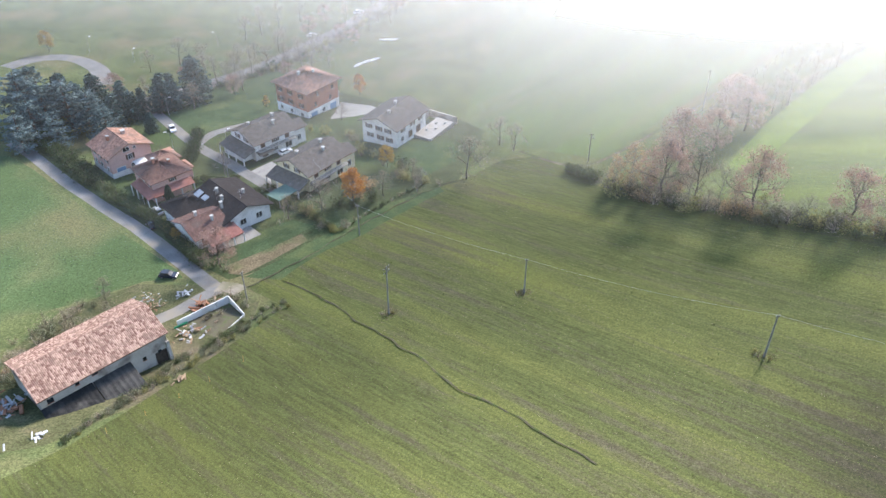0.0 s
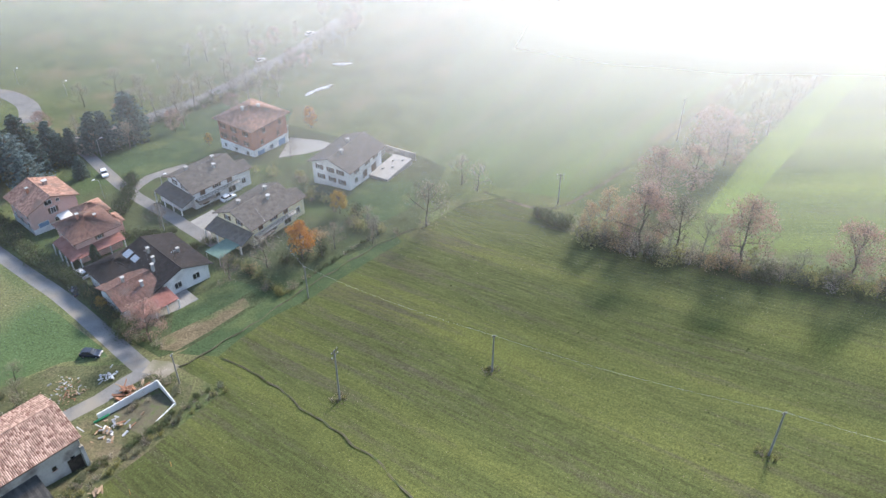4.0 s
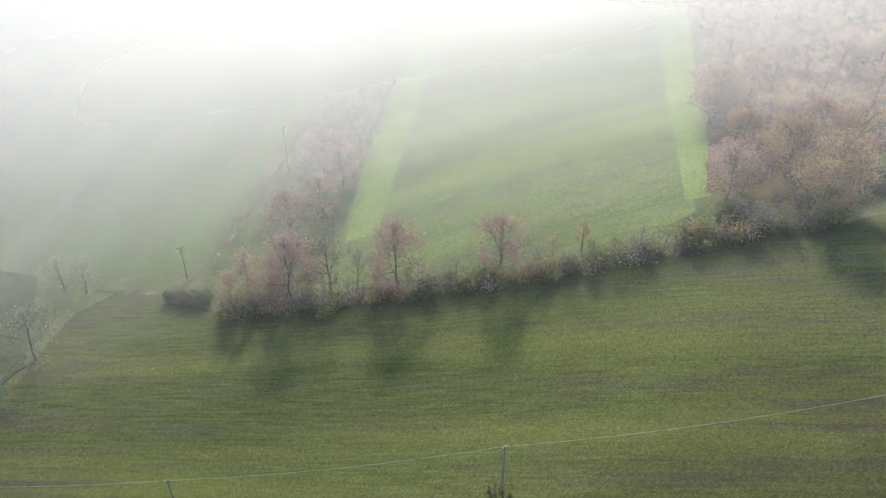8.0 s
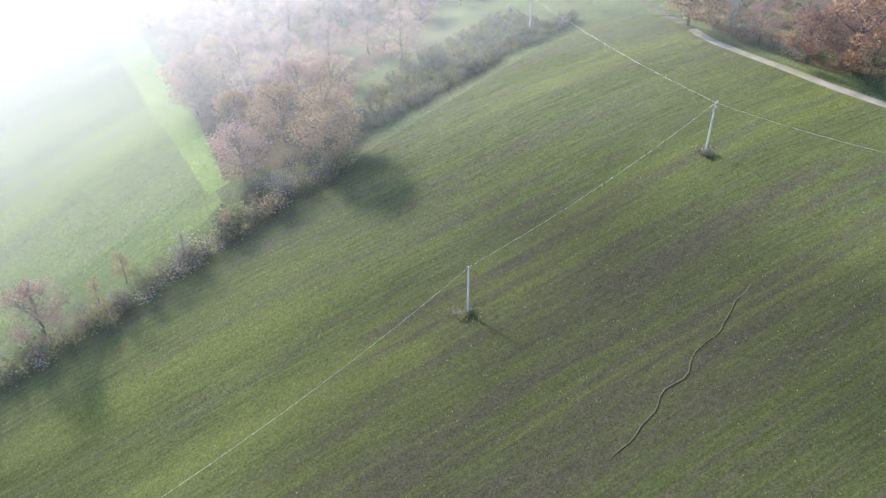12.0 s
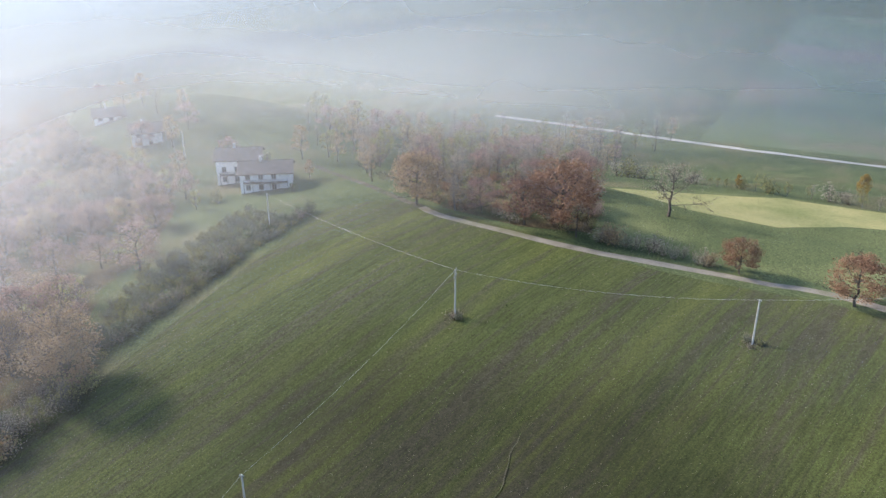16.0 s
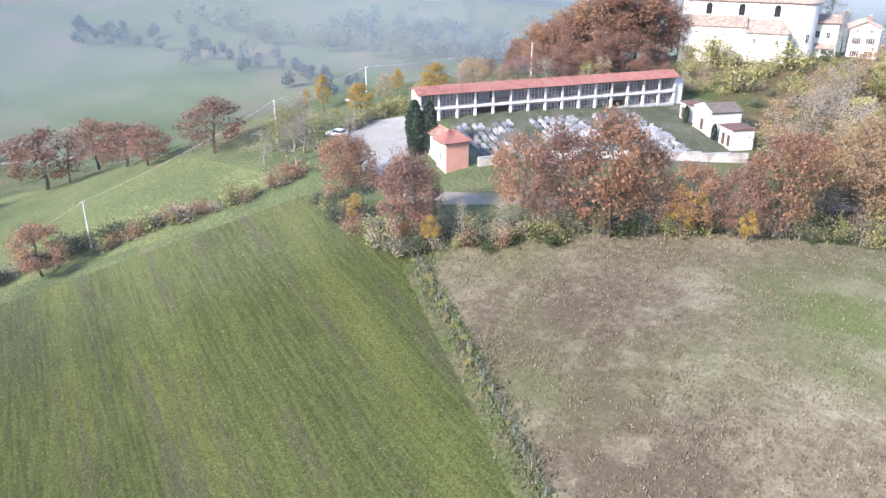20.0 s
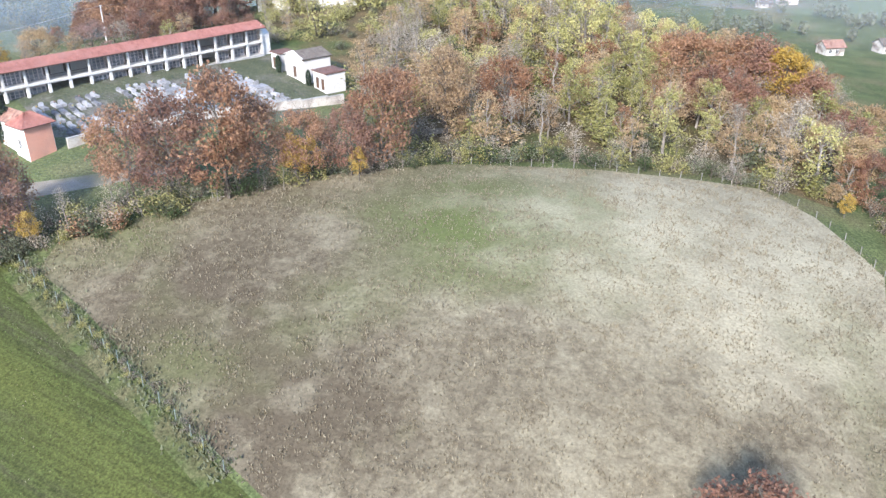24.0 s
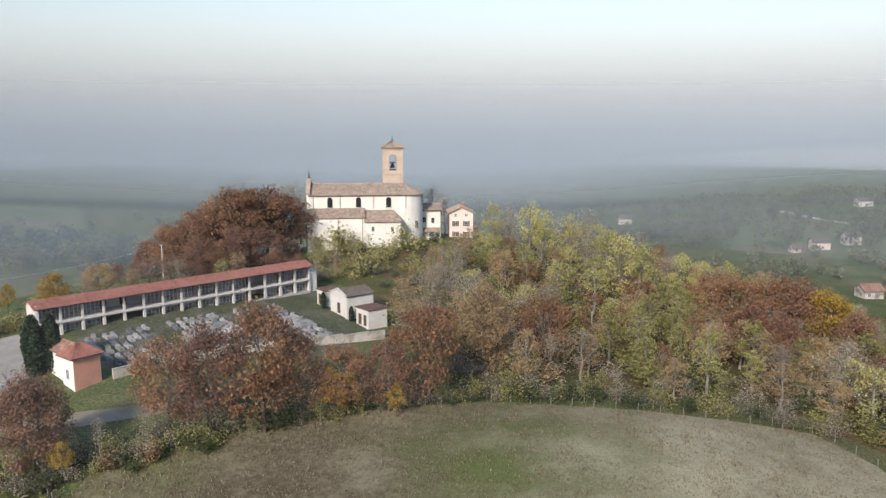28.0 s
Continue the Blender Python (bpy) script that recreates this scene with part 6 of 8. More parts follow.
part("awning", Shape().slab([(6.0, -3.0, 2.3), (10.0, -3.0, 2.3), (10.0, 0, 2.7), (6.0, 0, 2.7)], 0.08), WHITE, root, "white canvas awning")
part("awning_post", Shape().tube((6.1, -2.9, -1), (6.1, -2.9, 2.25), 0.05, 0.05).tube((9.9, -2.9, -1), (9.9, -2.9, 2.25), 0.05, 0.05), METAL, root)

# pink hipped house with red porch roofs
root = thing("house", -124.9, 93.4, 9.6, 64.0, "pink house with brown hipped roof and red porch", "house")
block(root, 10.4, 10.5, 5.6, "hip", 2.0, PINK)
roof_on(root, 10.4, 10.5, 5.6, "hip", 2.0, 0.7, BROWN_TILES)
lean_to(root, -1.0, -2.6, 10.4, 0, 2.5, 3.3, "back", RED_TILES)
lean_to(root, -2.6, -2.6, 0, 8.0, 2.5, 3.3, "right", RED_TILES)
opening(root, on_face("front", 10.4, 10.5), 5.2, 3.9, 0.9, 1.2, "shuttered")
opening(root, on_face("front", 10.4, 10.5), 2.0, 0.2, 1.1, 2.1, "door")
for x in (2.0, 5.5, 8.5):
    opening(root, on_face("left", 10.4, 10.5), x, 3.9, 0.9, 1.1, "shuttered")
chimney(root, 4.0, 6.0, 7.0)
chimney(root, 7.4, 4.5, 6.6, 0.8, 0.5)
block(root, 6.5, 6.0, 4.4, "hip", 1.5, PINK, 6.0, 10.0, label="pink rear wing", name="rear_wall")
roof_on(root, 6.5, 6.0, 4.4, "hip", 1.5, 0.6, TERRACOTTA, 6.0, 10.0)
block(root, 3.0, 4.0, 3.2, "hip", 1.0, PINK, 10.4, 5.0, name="side_wall")
roof_on(root, 3.0, 4.0, 3.2, "hip", 1.0, 0.5, TERRACOTTA, 10.4, 5.0)

# low house with dark and red roofs
root = thing("house", -99.4, 78.0, 11.2, 66.0, "low white house with dark and red tiled roofs", "house")
block(root, 13.0, 15.5, 3.6, "y", 2.3, WHITE, 7.5, 1.5)
roof_on(root, 13.0, 15.5, 3.6, "y", 2.3, 0.9, DARK_TILES, 7.5, 1.5)
block(root, 8.5, 10.0, 3.4, "x", 1.9, WHITE, 0.0, 1.0, name="front_wall")
roof_on(root, 8.5, 10.0, 3.4, "x", 1.9, 0.8, BROWN_TILES, 0.0, 1.0)
block(root, 9.5, 8.5, 3.2, "hip", 1.7, WHITE, 1.5, 11.2, name="garden_wall")
roof_on(root, 9.5, 8.5, 3.2, "hip", 1.7, 0.8, DARK_TILES, 1.5, 11.2)
for px, py, pz in ((11.0, 9.5, 5.0), (15.0, 5.0, 4.8)):
    part("aerial", Shape().tube((px, py, pz), (px, py, pz + 3.2), 0.03, 0.02, 5).box(px - 0.6, py - 0.02, pz + 2.8, px + 0.6, py + 0.02, pz + 2.84).box(px - 0.4, py - 0.02, pz + 3.0, px + 0.4, py + 0.02, pz + 3.04), METAL, root, "thin metal television aerial")
part("terrace", Shape().box(2.0, -4.0, -1.5, 14.0, 1.0, 0.08), PAVING, root, "paved terrace under the porch")
lean_to(root, 1.5, -3.6, 10.0, 1.0, 2.4, 3.2, "back", RED_TILES)
f = on_face("front", 8.5, 10.0)
opening(root, f @ pose(0, -1.0, 0), 1.2, 0.3, 1.6, 2.1, "door")
opening(root, f @ pose(0, -1.0, 0), 5.0, 0.9, 1.4, 1.3, "window")
opening(root, f @ pose(0, -1.5, 0), 12.0, 0.9, 1.6, 1.4, "window")
opening(root, f @ pose(0, -1.5, 0), 16.5, 0.9, 1.6, 1.4, "window")
for x, y, z in ((10.2, 6.0, 5.2), (11.6, 8.0, 5.4), (12.4, 11.5, 5.6), (17.5, 8.0, 4.6), (3.5, 6.5, 5.2), (6.0, 3.5, 4.4)):
    chimney(root, x, y, z, 1.0, 0.55, CONCRETE)
part("skylight", Shape().slab([(9.0, 12.0, 4.35), (9.0, 14.0, 4.35), (10.4, 14.0, 4.85), (10.4, 12.0, 4.85)], 0.1), METAL, root, "pale roof window")
part("roof_cover", Shape().slab([(8.0, 16.9, 4.0), (10.5, 16.9, 4.9), (10.5, 14.8, 4.9), (8.0, 14.8, 4.0)], 0.1), METAL, root)


def villa(x, y, z, turn, wall, label):
    """A two-storey house with a broad grey roof, a low side wing, a balcony and a front wing."""
    root = thing("house", x, y, z, turn, label, "house", "grey-roofed villas")
    w, d = 14.5, 11.5
    block(root, w, d, 5.6, "x", 2.4, wall)
    roof_on(root, w, d, 5.6, "x", 2.4, 0.9, GREY_TILES)
    lean_to(root, -4.2, -0.6, 0, d + 0.6, 2.6, 4.0, "right", GREY_TILES)
    part("side_wall", Shape().box(-3.0, 2.0, -2, -0.01, d, 2.7), wall, root)
    block(root, 3.6, 5.0, 4.6, "x", 1.2, wall, w, 0.6, name="wing_wall")
    roof_on(root, 3.6, 5.0, 4.6, "x", 1.2, 0.6, GREY_TILES, w, 0.6)
    f = on_face("front", w, d)
    for px, pz, pw, ph, k in ((2.0, 3.2, 1.6, 2.1, "door"), (6.6, 3.6, 1.1, 1.4, "shuttered"), (10.4, 3.2, 1.6, 2.1, "door"), (2.2, 0.2, 2.0, 2.1, "door"), (6.4, 0.9, 1.3, 1.3, "window"), (10.4, 0.2, 2.2, 2.2, "window"), (15.2, 0.6, 1.2, 1.6, "window")):
        opening(root, f @ (pose(0, -0.6, 0) if px > 14.5 else pose(0, 0, 0)), px, pz, pw, ph, k)
    for px in (3.0, 7.0):
        opening(root, on_face("left", w, d), px, 4.6, 1.0, 1.2, "shuttered")
    b = part("balcony", Shape().box(0.6, -1.5, 2.75, 13.6, 0, 2.95), CONCRETE, root)
    part("railing", Shape().box(0.6, -1.5, 3.75, 13.6, -1.44, 3.83).box(0.6, -1.5, 3.3, 13.6, -1.46, 3.34), DARK_WOOD, b)
    for i in range(14):
        part("baluster", Shape().box(0.65 + i * 0.98, -1.49, 2.95, 0.72 + i * 0.98, -1.45, 3.75), DARK_WOOD, b)
    lean_to(root, 0.2, -2.2, 5.2, 0, 2.3, 2.75, "back", GREY_TILES, False)
    for cx, cy, cz in ((4.0, 8.0, 6.8), (9.5, 3.6, 7.0), (11.0, 6.0, 7.9)):
        chimney(root, cx, cy, cz, 0.9, 0.7, CONCRETE)
    return root


villa(-113.9, 123.4, 7.6, 68.0, WHITE, "white two-storey villa with grey tiled roof")
villa(-89.5, 111.5, 10.0, 74.5, CREAM, "cream two-storey villa with grey tiled roof")
shed = thing("carport", -93.8, 105.2, 10.3, 74.5, "carport with flat green canopy", "carport")
part("canopy", Shape().box(-3.2, -2.4, 2.3, 3.2, 2.4, 2.42), surface("green_canopy", (0.06, 0.11, 0.09), (0.1, 0.16, 0.13), 0.8, 0.7), shed)
for px in (-3, 3):
    for py in (-2.2, 2.2):
        part("post", Shape().tube((px, py, -1), (px, py, 2.3), 0.06, 0.06), METAL, shed)

# brick block of three storeys
root = thing("house", -116.0, 156.2, 3.9, 74.7, "three-storey brick house with white ground floor", "house")
block(root, 14.0, 14.0, 10.2, "hip", 2.6, BRICK)
part("ground_floor", Shape().box(-0.06, -0.06, -2, 14.06, 14.06, 3.1), WHITE, root, "white rendered ground floor")
roof_on(root, 14.0, 14.0, 10.2, "hip", 2.6, 1.1, TERRACOTTA)
f, s = on_face("front", 14, 14) @ pose(0, 0.06, 0), on_face("left", 14, 14) @ pose(0, 0.06, 0)
for x in (1.2, 9.8):
    opening(root, f, x, 0, 2.8, 2.3, "garage")
opening(root, f, 6.3, 1.0, 1.2, 1.2, "window")
for z in (4.0, 7.2):
    for x in (3.0, 9.6):
        opening(root, f, x + (1.2 if z > 5 else 0), z, 1.0, 1.4, "window", BRICK)
    for x in (1.5, 6.0, 10.8):
        opening(root, s, x, z, 1.1, 1.4, "shuttered", BRICK)
for x in (1.5, 6.0, 10.8):
    opening(root, s, x, 1.0, 1.1, 1.1, "window")
part("side_porch", Shape().box(14.0, 3.0, 2.7, 17.6, 10.5, 2.95), CONCRETE, root)
for y in (3.3, 10.2):
    part("porch_post", Shape().box(17.2, y - 0.12, -2, 17.45, y + 0.12, 2.7), CONCRETE, root)
chimney(root, 5.0, 8.0, 12.0, 0.8, 0.7, CONCRETE)
chimney(root, 9.0, 5.5, 11.9, 0.8, 0.7, CONCRETE)

# white house with the paved terrace
root = thing("house", -79.4, 143.8, 8.6, 80.0, "white two-storey house with dark roof", "house")
block(root, 15.5, 12.0, 6.0, "x", 2.2, WHITE)
roof_on(root, 15.5, 12.0, 6.0, "x", 2.2, 1.0, GREY_TILES)
f, s = on_face("front", 15.5, 12), on_face("left", 15.5, 12)
for x, z, w, h, k in ((3.0, 3.6, 1.0, 1.3, "shuttered"), (8.0, 3.6, 1.0, 1.3, "shuttered"), (12.0, 3.6, 1.0, 1.3, "shuttered"), (6.2, 0.3, 2.0, 2.1, "door"), (10.2, 0.1, 2.4, 2.3, "door"), (2.4, 0.9, 1.2, 1.3, "window")):
    opening(root, f, x, z, w, h, k)
for x in (1.8, 5.4, 8.6):
    opening(root, s, x, 3.8, 1.1, 1.3, "shuttered")
    opening(root, s, x + 0.4, 1.0, 1.1, 1.3, "shuttered")
for x, y in ((4.0, 5.0), (10.0, 7.0)):
    chimney(root, x, y, 7.7, 0.9, 0.7, CONCRETE)
part("terrace", Shape().box(9.0, -6.0, -1.5, 22.0, -0.02, 0.12), surface("terrace_paving", (0.27, 0.25, 0.22), (0.38, 0.355, 0.32), 0.7, 0.85, 6.0, 0.1), root, "pale paved terrace")
wall_ = part("terrace_wall", Shape().box(15.7, 4.0, -1.5, 24.0, 4.3, 0.9).box(23.7, -6.0, -1.5, 24.0, 4.0, 0.9), STONE, root)
for x, y in ((13, -2), (15, -4), (18, -2.2), (19.5, -4.5)):
    part("planter", Shape().box(x, y, 0.12, x + 0.7, y + 0.5, 0.55), CONCRETE, root)

# ---- the barn ----
BARN_Z = 17.4
root = thing("barn", -87.4, 20.1, BARN_Z, 67.6, "long old barn with pale terracotta tile roof and rendered walls", "barn")
L, D = 24.1, 13.4
block(root, L - 1.0, D - 1.0, 6.5, "x", 2.6, STONE, 0.5, 0.5, -3)
roof_on(root, L - 1.0, D - 1.0, 6.5, "x", 2.6, 0.55, BARN_TILES, 0.5, 0.5)
f = on_face("front", L, D) @ pose(0, -0.5, 0)
for x, z, w, h in ((1.6, 4.4, 1.1, 1.0), (6.6, 5.0, 0.7, 0.8), (9.6, 5.2, 1.1, 1.2), (7.2, 5.9, 0.6, 0.5), (18.6, 2.4, 0.7, 0.8), (21.6, 2.2, 0.7, 0.8), (1.6, 5.8, 0.7, 0.6)):
    o = part("window", moved(Shape().box(x - 0.1, -0.02, z - 0.1, x + w + 0.1, 0.05, z), f), BRICK, root)
    part("pane", moved(Shape().box(x, -0.06, z, x + w, 0.03, z + h), f), GLASS, o)
part("ivy", Shape().box(21.0, 0.32, -2, 23.2, 0.5, 2.6).mesh("ivy", DARK_WOOD), None, root, "dark climbing ivy")
part("buttress", Shape().prism([(-0.6, -3), (0.5, -3), (0.5, 4.2), (0.1, 4.2)], "x", 23.3, 23.9), STONE, root)
part("downpipe", Shape().tube((23.6, 0.35, -2), (23.6, 0.35, 6.3), 0.07, 0.07), METAL, root)
TIN = surface("black_roofing", (0.016, 0.016, 0.016), (0.035, 0.034, 0.032), 0.8, 0.85, 6.0, 0.3, (0.09, 0.085, 0.075), 0.3)
part("lean_to_roof", Shape().ribbed((0.2, -6.2, 1.6), (9.2, -6.2, 1.6), (9.2, 0.5, 4.0), (0.2, 0.5, 4.0), 0.8, 0.04), TIN, root, "black felt lean-to roof")
part("lean_to_roof", Shape().ribbed((9.4, -4.8, 1.9), (16.4, -4.8, 1.9), (16.4, 0.5, 3.9), (9.4, 0.5, 3.9), 1.0, 0.05), surface("old_sheeting", (0.03, 0.03, 0.028), (0.08, 0.076, 0.07), 0.9, 0.9, 6.0, 0.3), root, "mossy sheet lean-to roof")
part("lean_to_wall", Shape().box(0.4, -6.0, -3, 9.0, -5.8, 1.0), CONCRETE, root)
part("lean_to_wall", Shape().box(9.6, -4.6, -3, 16.2, -4.4, 1.0), METAL, root)
for x in (1.0, 3.7, 6.4, 9.1, 12.2, 15.2):
    part("post", Shape().box(x, -4.5, -3, x + 0.15, -4.35, 2.0), DARK_WOOD, root)

# ---- poles, wires, fences and clutter of the fields ----
POLE_WOOD = surface("grey_pole_wood", (0.16, 0.15, 0.13), (0.3, 0.285, 0.26), 1.5, 0.9, 6.0, 0.3)
POLE_CONCRETE = surface("pale_concrete_pole", (0.42, 0.41, 0.38), (0.56, 0.55, 0.51), 1.0, 0.85, 6.0, 0.2)
WIRE = surface("wire", (0.5, 0.5, 0.49), (0.6, 0.6, 0.59), 1.0, 0.6, 4.0, 0.0)
INSULATOR = surface("insulator", (0.5, 0.5, 0.48), (0.65, 0.65, 0.62), 2.0, 0.3)
IRON = surface("iron", (0.05, 0.05, 0.05), (0.11, 0.105, 0.1), 2.0, 0.6, 6.0, 0.2, metal=0.5)
TUFTS = LEAVES["straw"]


def power_pole(x, y, high, material=POLE_WOOD, label="slender grey power pole with insulators standing in the field", arms=1, group="power line poles"):
    root = thing("power_pole", x, y, None, dice.uniform(0, 90), label, "pole", group)
    part("shaft", Shape().tube((0, 0, -0.5), (0, 0, high), 0.17, 0.11, 8), material, root)
    for i in range(arms):
        z = high - 0.3 - 1.0 * i
        arm = part("crossarm", Shape().box(-0.9, -0.06, z - 0.06, 0.9, 0.06, z + 0.06) if arms > 1 else Shape().box(-0.35, -0.05, z - 0.05, 0.35, 0.05, z + 0.05), IRON, root)
        for dx in ((-0.8, 0, 0.8) if arms > 1 else (-0.28, 0.28)):
            part("insulator", Shape().tube((dx, 0, z + 0.06), (dx, 0, z + 0.26), 0.06, 0.04, 6), INSULATOR, arm)
    return Vector((x, y, ground_at(x, y) + high - 0.05))


def wire(a, b, sag, name="power_line", label="thin power cable hanging between poles"):
    pts = [a.lerp(b, i / 16) - Vector((0, 0, sag * 4 * (i / 16) * (1 - i / 16))) for i in range(17)]
    s = Shape()
    s.rail(pts, 0.013)
    solid(name, s, WIRE, label, "cable", "power cables")


p0 = power_pole(-66.4, 95.0, 8.4)
p2 = power_pole(-21.2, 77.6, 8.5)
p3 = power_pole(21.6, 63.9, 8.8)
p4 = power_pole(70.0, 53.8, 8.4, POLE_CONCRETE, "pale concrete power pole with weeds at its foot")
p8 = power_pole(120.3, 40.8, 9.0, POLE_CONCRETE, "pale concrete power pole where two lines meet", 2)
p9 = power_pole(123.0, -9.2, 8.2, POLE_CONCRETE, "pale concrete power pole with weeds at its foot")
p7 = power_pole(149.4, 94.6, 8.4, POLE_CONCRETE, "pale power pole by the hedge")
p10 = power_pole(126.7, -58.0, 8.8, POLE_CONCRETE, "pale power pole in the meadow thicket")
p11 = power_pole(120.3, -96.2, 8.6, POLE_CONCRETE, "pale power pole near the car park")
p12 = power_pole(116.5, -118.5, 8.0, POLE_CONCRETE, "pale power pole behind the car park")
p13 = power_pole(102.8, -162.7, 8.0, POLE_CONCRETE, "pale power pole behind the grave arcade")
p14 = power_pole(92.0, -205.0, 8.0, POLE_CONCRETE, "pale power pole below the church")
pw = power_pole(196.0, 150.0, 8.0, POLE_CONCRETE, "pale power pole by the misty house")
pv = Vector((-92.5, 118.0, 16.8))
for a, b, s in ((pv, p0, 0.6), (p0, p2, 1.0), (p2, p3, 1.0), (p3, p4, 1.2), (p4, p8, 1.2), (p8, p7, 1.0), (p7, pw, 1.0), (p8, p9, 1.5), (p9, p10, 1.3), (p10, p11, 0.9), (p11, p12, 0.5), (p12, p13, 0.9), (p13, p14, 0.9)):
    wire(a, b, s)
for x, y, h in ((-44.9, 66.0, 11.8), (-24.1, 146.0, 8.5), (0.2, 189.5, 13.0), (26.3, 269.1, 12.0)):
    power_pole(x, y, h, POLE_WOOD, "tall grey mast with crossarms and white insulators", 2, "masts")
power_pole(-77.1, 64.2, 7.5, POLE_WOOD, "grey wooden pole at the lane end", 1, "masts")
power_pole(-115.3, 111.8, 8.5, POLE_WOOD, "lattice-like grey pole by the street", 2, "masts")


def blades(centres, count, size, spread, seed, material, name, label, category="grass"):
    """Dry blades and weeds in clumps, one mesh."""
    rng = np.random.default_rng(seed)
    c = np.repeat(np.array(centres, float), count, 0)
    c += np.column_stack([rng.normal(0, spread, (len(c), 2)), np.zeros(len(c))])
    c[:, 2] = heights(c[:, :2])
    a = rng.uniform(0, 6.28, len(c))
    s = size * rng.uniform(0.5, 1.4, len(c))
    u = np.column_stack([np.cos(a), np.sin(a), np.zeros(len(c))]) * s[:, None] * 0.28
    tip = np.column_stack([rng.normal(0, 0.35, (len(c), 2)) * s[:, None], s])
    v = np.stack([c - u, c + u, c + tip], 1).reshape(-1, 3)
    me = mesh_of(name, v, (np.arange(len(c))[:, None] * 3 + np.arange(3)).tolist(), [material])
    tagged(new(name, me), label, category, kind="stuff")


for x, y in ((-44.9, 66.0), (-21.2, 77.6), (21.6, 63.9), (70.0, 53.8), (120.3, 40.8), (123.0, -9.2)):
    blades([(x, y, 0)], 160, 0.3, 0.9, int(x * 7 + 900), TUFTS, "weeds", "dry weeds and stones round a pole foot")
    clump = random.Random(int(x * 3))
    for k in range(3 if x < 60 else 5):
        plant(clump.choice(("shrub_bramble", "shrub_grey", "shrub_olive")), x + clump.uniform(-1.4, 1.2), y + clump.uniform(-1.2, 1.0), clump.uniform(0.5, 0.8) if x < 60 else clump.uniform(0.7, 1.3), "weeds round the pole feet", 1.5, 2)
rng = np.random.default_rng(21)


def inside_points(outline, count, seed):
    r = np.random.default_rng(seed)
    p = np.array(outline)
    q = r.uniform(p.min(0), p.max(0), (count * 4, 2))
    return q[inside(outline, q)][:count]


tuft = inside_points(DRY_FIELD, 4200, 3)
blades(np.column_stack([tuft, np.zeros(len(tuft))]), 13, 0.26, 0.6, 5, TUFTS, "grass_tussocks", "dry straw-coloured grass tussocks")
weed = inside_points(FIELD, 240, 9)
blades(np.column_stack([weed, np.zeros(len(weed))]), 7, 0.22, 0.25, 6, LEAVES["green"], "field_weeds", "small dark weeds scattered in the crop", "weeds")


def sown_rows(outline, count, turn, gap, seed, size, material, name, label):
    """Tufts of young crop standing in drill rows."""
    r = np.random.default_rng(seed)
    q = inside_points(outline, count, seed)
    a = radians(turn)
    along, across = np.array([math.cos(a), math.sin(a)]), np.array([-math.sin(a), math.cos(a)])
    s = q @ across
    s = np.round(s / gap) * gap + r.normal(0, 0.12 * gap, len(s))
    q = np.outer(q @ along, along) + np.outer(s, across)
    blades(np.column_stack([q, np.zeros(len(q))]), 2, size, 0.12, seed, material, name, label, "crop")


sown_rows(FIELD, 24000, -23.0, 1.4, 31, 0.15, LEAVES["lime_crop"], "crop_tufts", "tufts of sprouting green crop in rows")
sown_rows(FIELD, 9000, -23.0, 1.4, 32, 0.13, LEAVES["grey"], "stubble", "pale stubble and clods between the crop rows")


def furrow(line, width, deep, name, label):
    """A crooked eroded channel with crumbling banks."""
    p = [Vector((*q, 0)) for q in smooth_line(line, 1.2)]
    r = random.Random(3)
    v, f = [], []
    for i, q in enumerate(p):
        d = (p[min(i + 1, len(p) - 1)] - p[max(i - 1, 0)]).normalized()
        n = Vector((-d.y, d.x, 0))
        q = q + n * 0.9 * noise.noise((q.x * 0.25, q.y * 0.25, 1.0))
        w = width * r.uniform(0.55, 1.3)
        for s, h in ((-1.0, 0.03), (-0.75, 0.2), (-0.3, 0.08), (0.0, 0.05), (0.3, 0.08), (0.7, 0.24), (1.0, 0.03)):
            c = q + n * w * s
            v.append((c.x, c.y, ground_at(c.x, c.y) + 0.12 + h * deep * r.uniform(0.3, 0.9) - (0.0 if abs(s) > 0.2 else 0.06)))
    for i in range(len(p) - 1):
        for k in range(6):
            f.append((i * 7 + k, i * 7 + k + 1, i * 7 + k + 8, i * 7 + k + 7))
    tagged(new(name, mesh_of(name, v, f, [SOIL])), label, "ditch", kind="structure")


furrow(DITCH, 0.17, 0.14, "ditch", "crooked eroded furrow of bare soil across the field")
furrow(DITCH_EAST, 0.07, 0.05, "ditch_east", "thin eroded crack of bare soil in the field")
furrow([(-80.4, 68.3), (-74.8, 79.9), (-69.5, 95.5), (-60.1, 119.3), (-52.8, 129.5)], 0.2, 0.16, "ditch_north", "shallow ditch between field and gardens")


def fence(line, step, high, label, material=DARK_WOOD, wires=(0.5, 0.95)):
    root = thing("fence", *line[0], None, 0, label, "fence")
    base = root.matrix_basis.translation
    posts = []
    for x, y in smooth_line(line, step):
        z = ground_at(x, y)
        posts.append(Vector((x, y, z)) - base)
        part("post", Shape().tube(posts[-1] + Vector((0, 0, -0.3)), posts[-1] + Vector((dice.uniform(-0.08, 0.08), dice.uniform(-0.08, 0.08), high * dice.uniform(0.9, 1.1))), 0.06, 0.05, 5), material, root)
    for h in wires:
        s = Shape()
        s.rail([a + Vector((0, 0, h * high)) for a in posts], 0.015, 3)
        part("fence_wire", s, IRON, root)


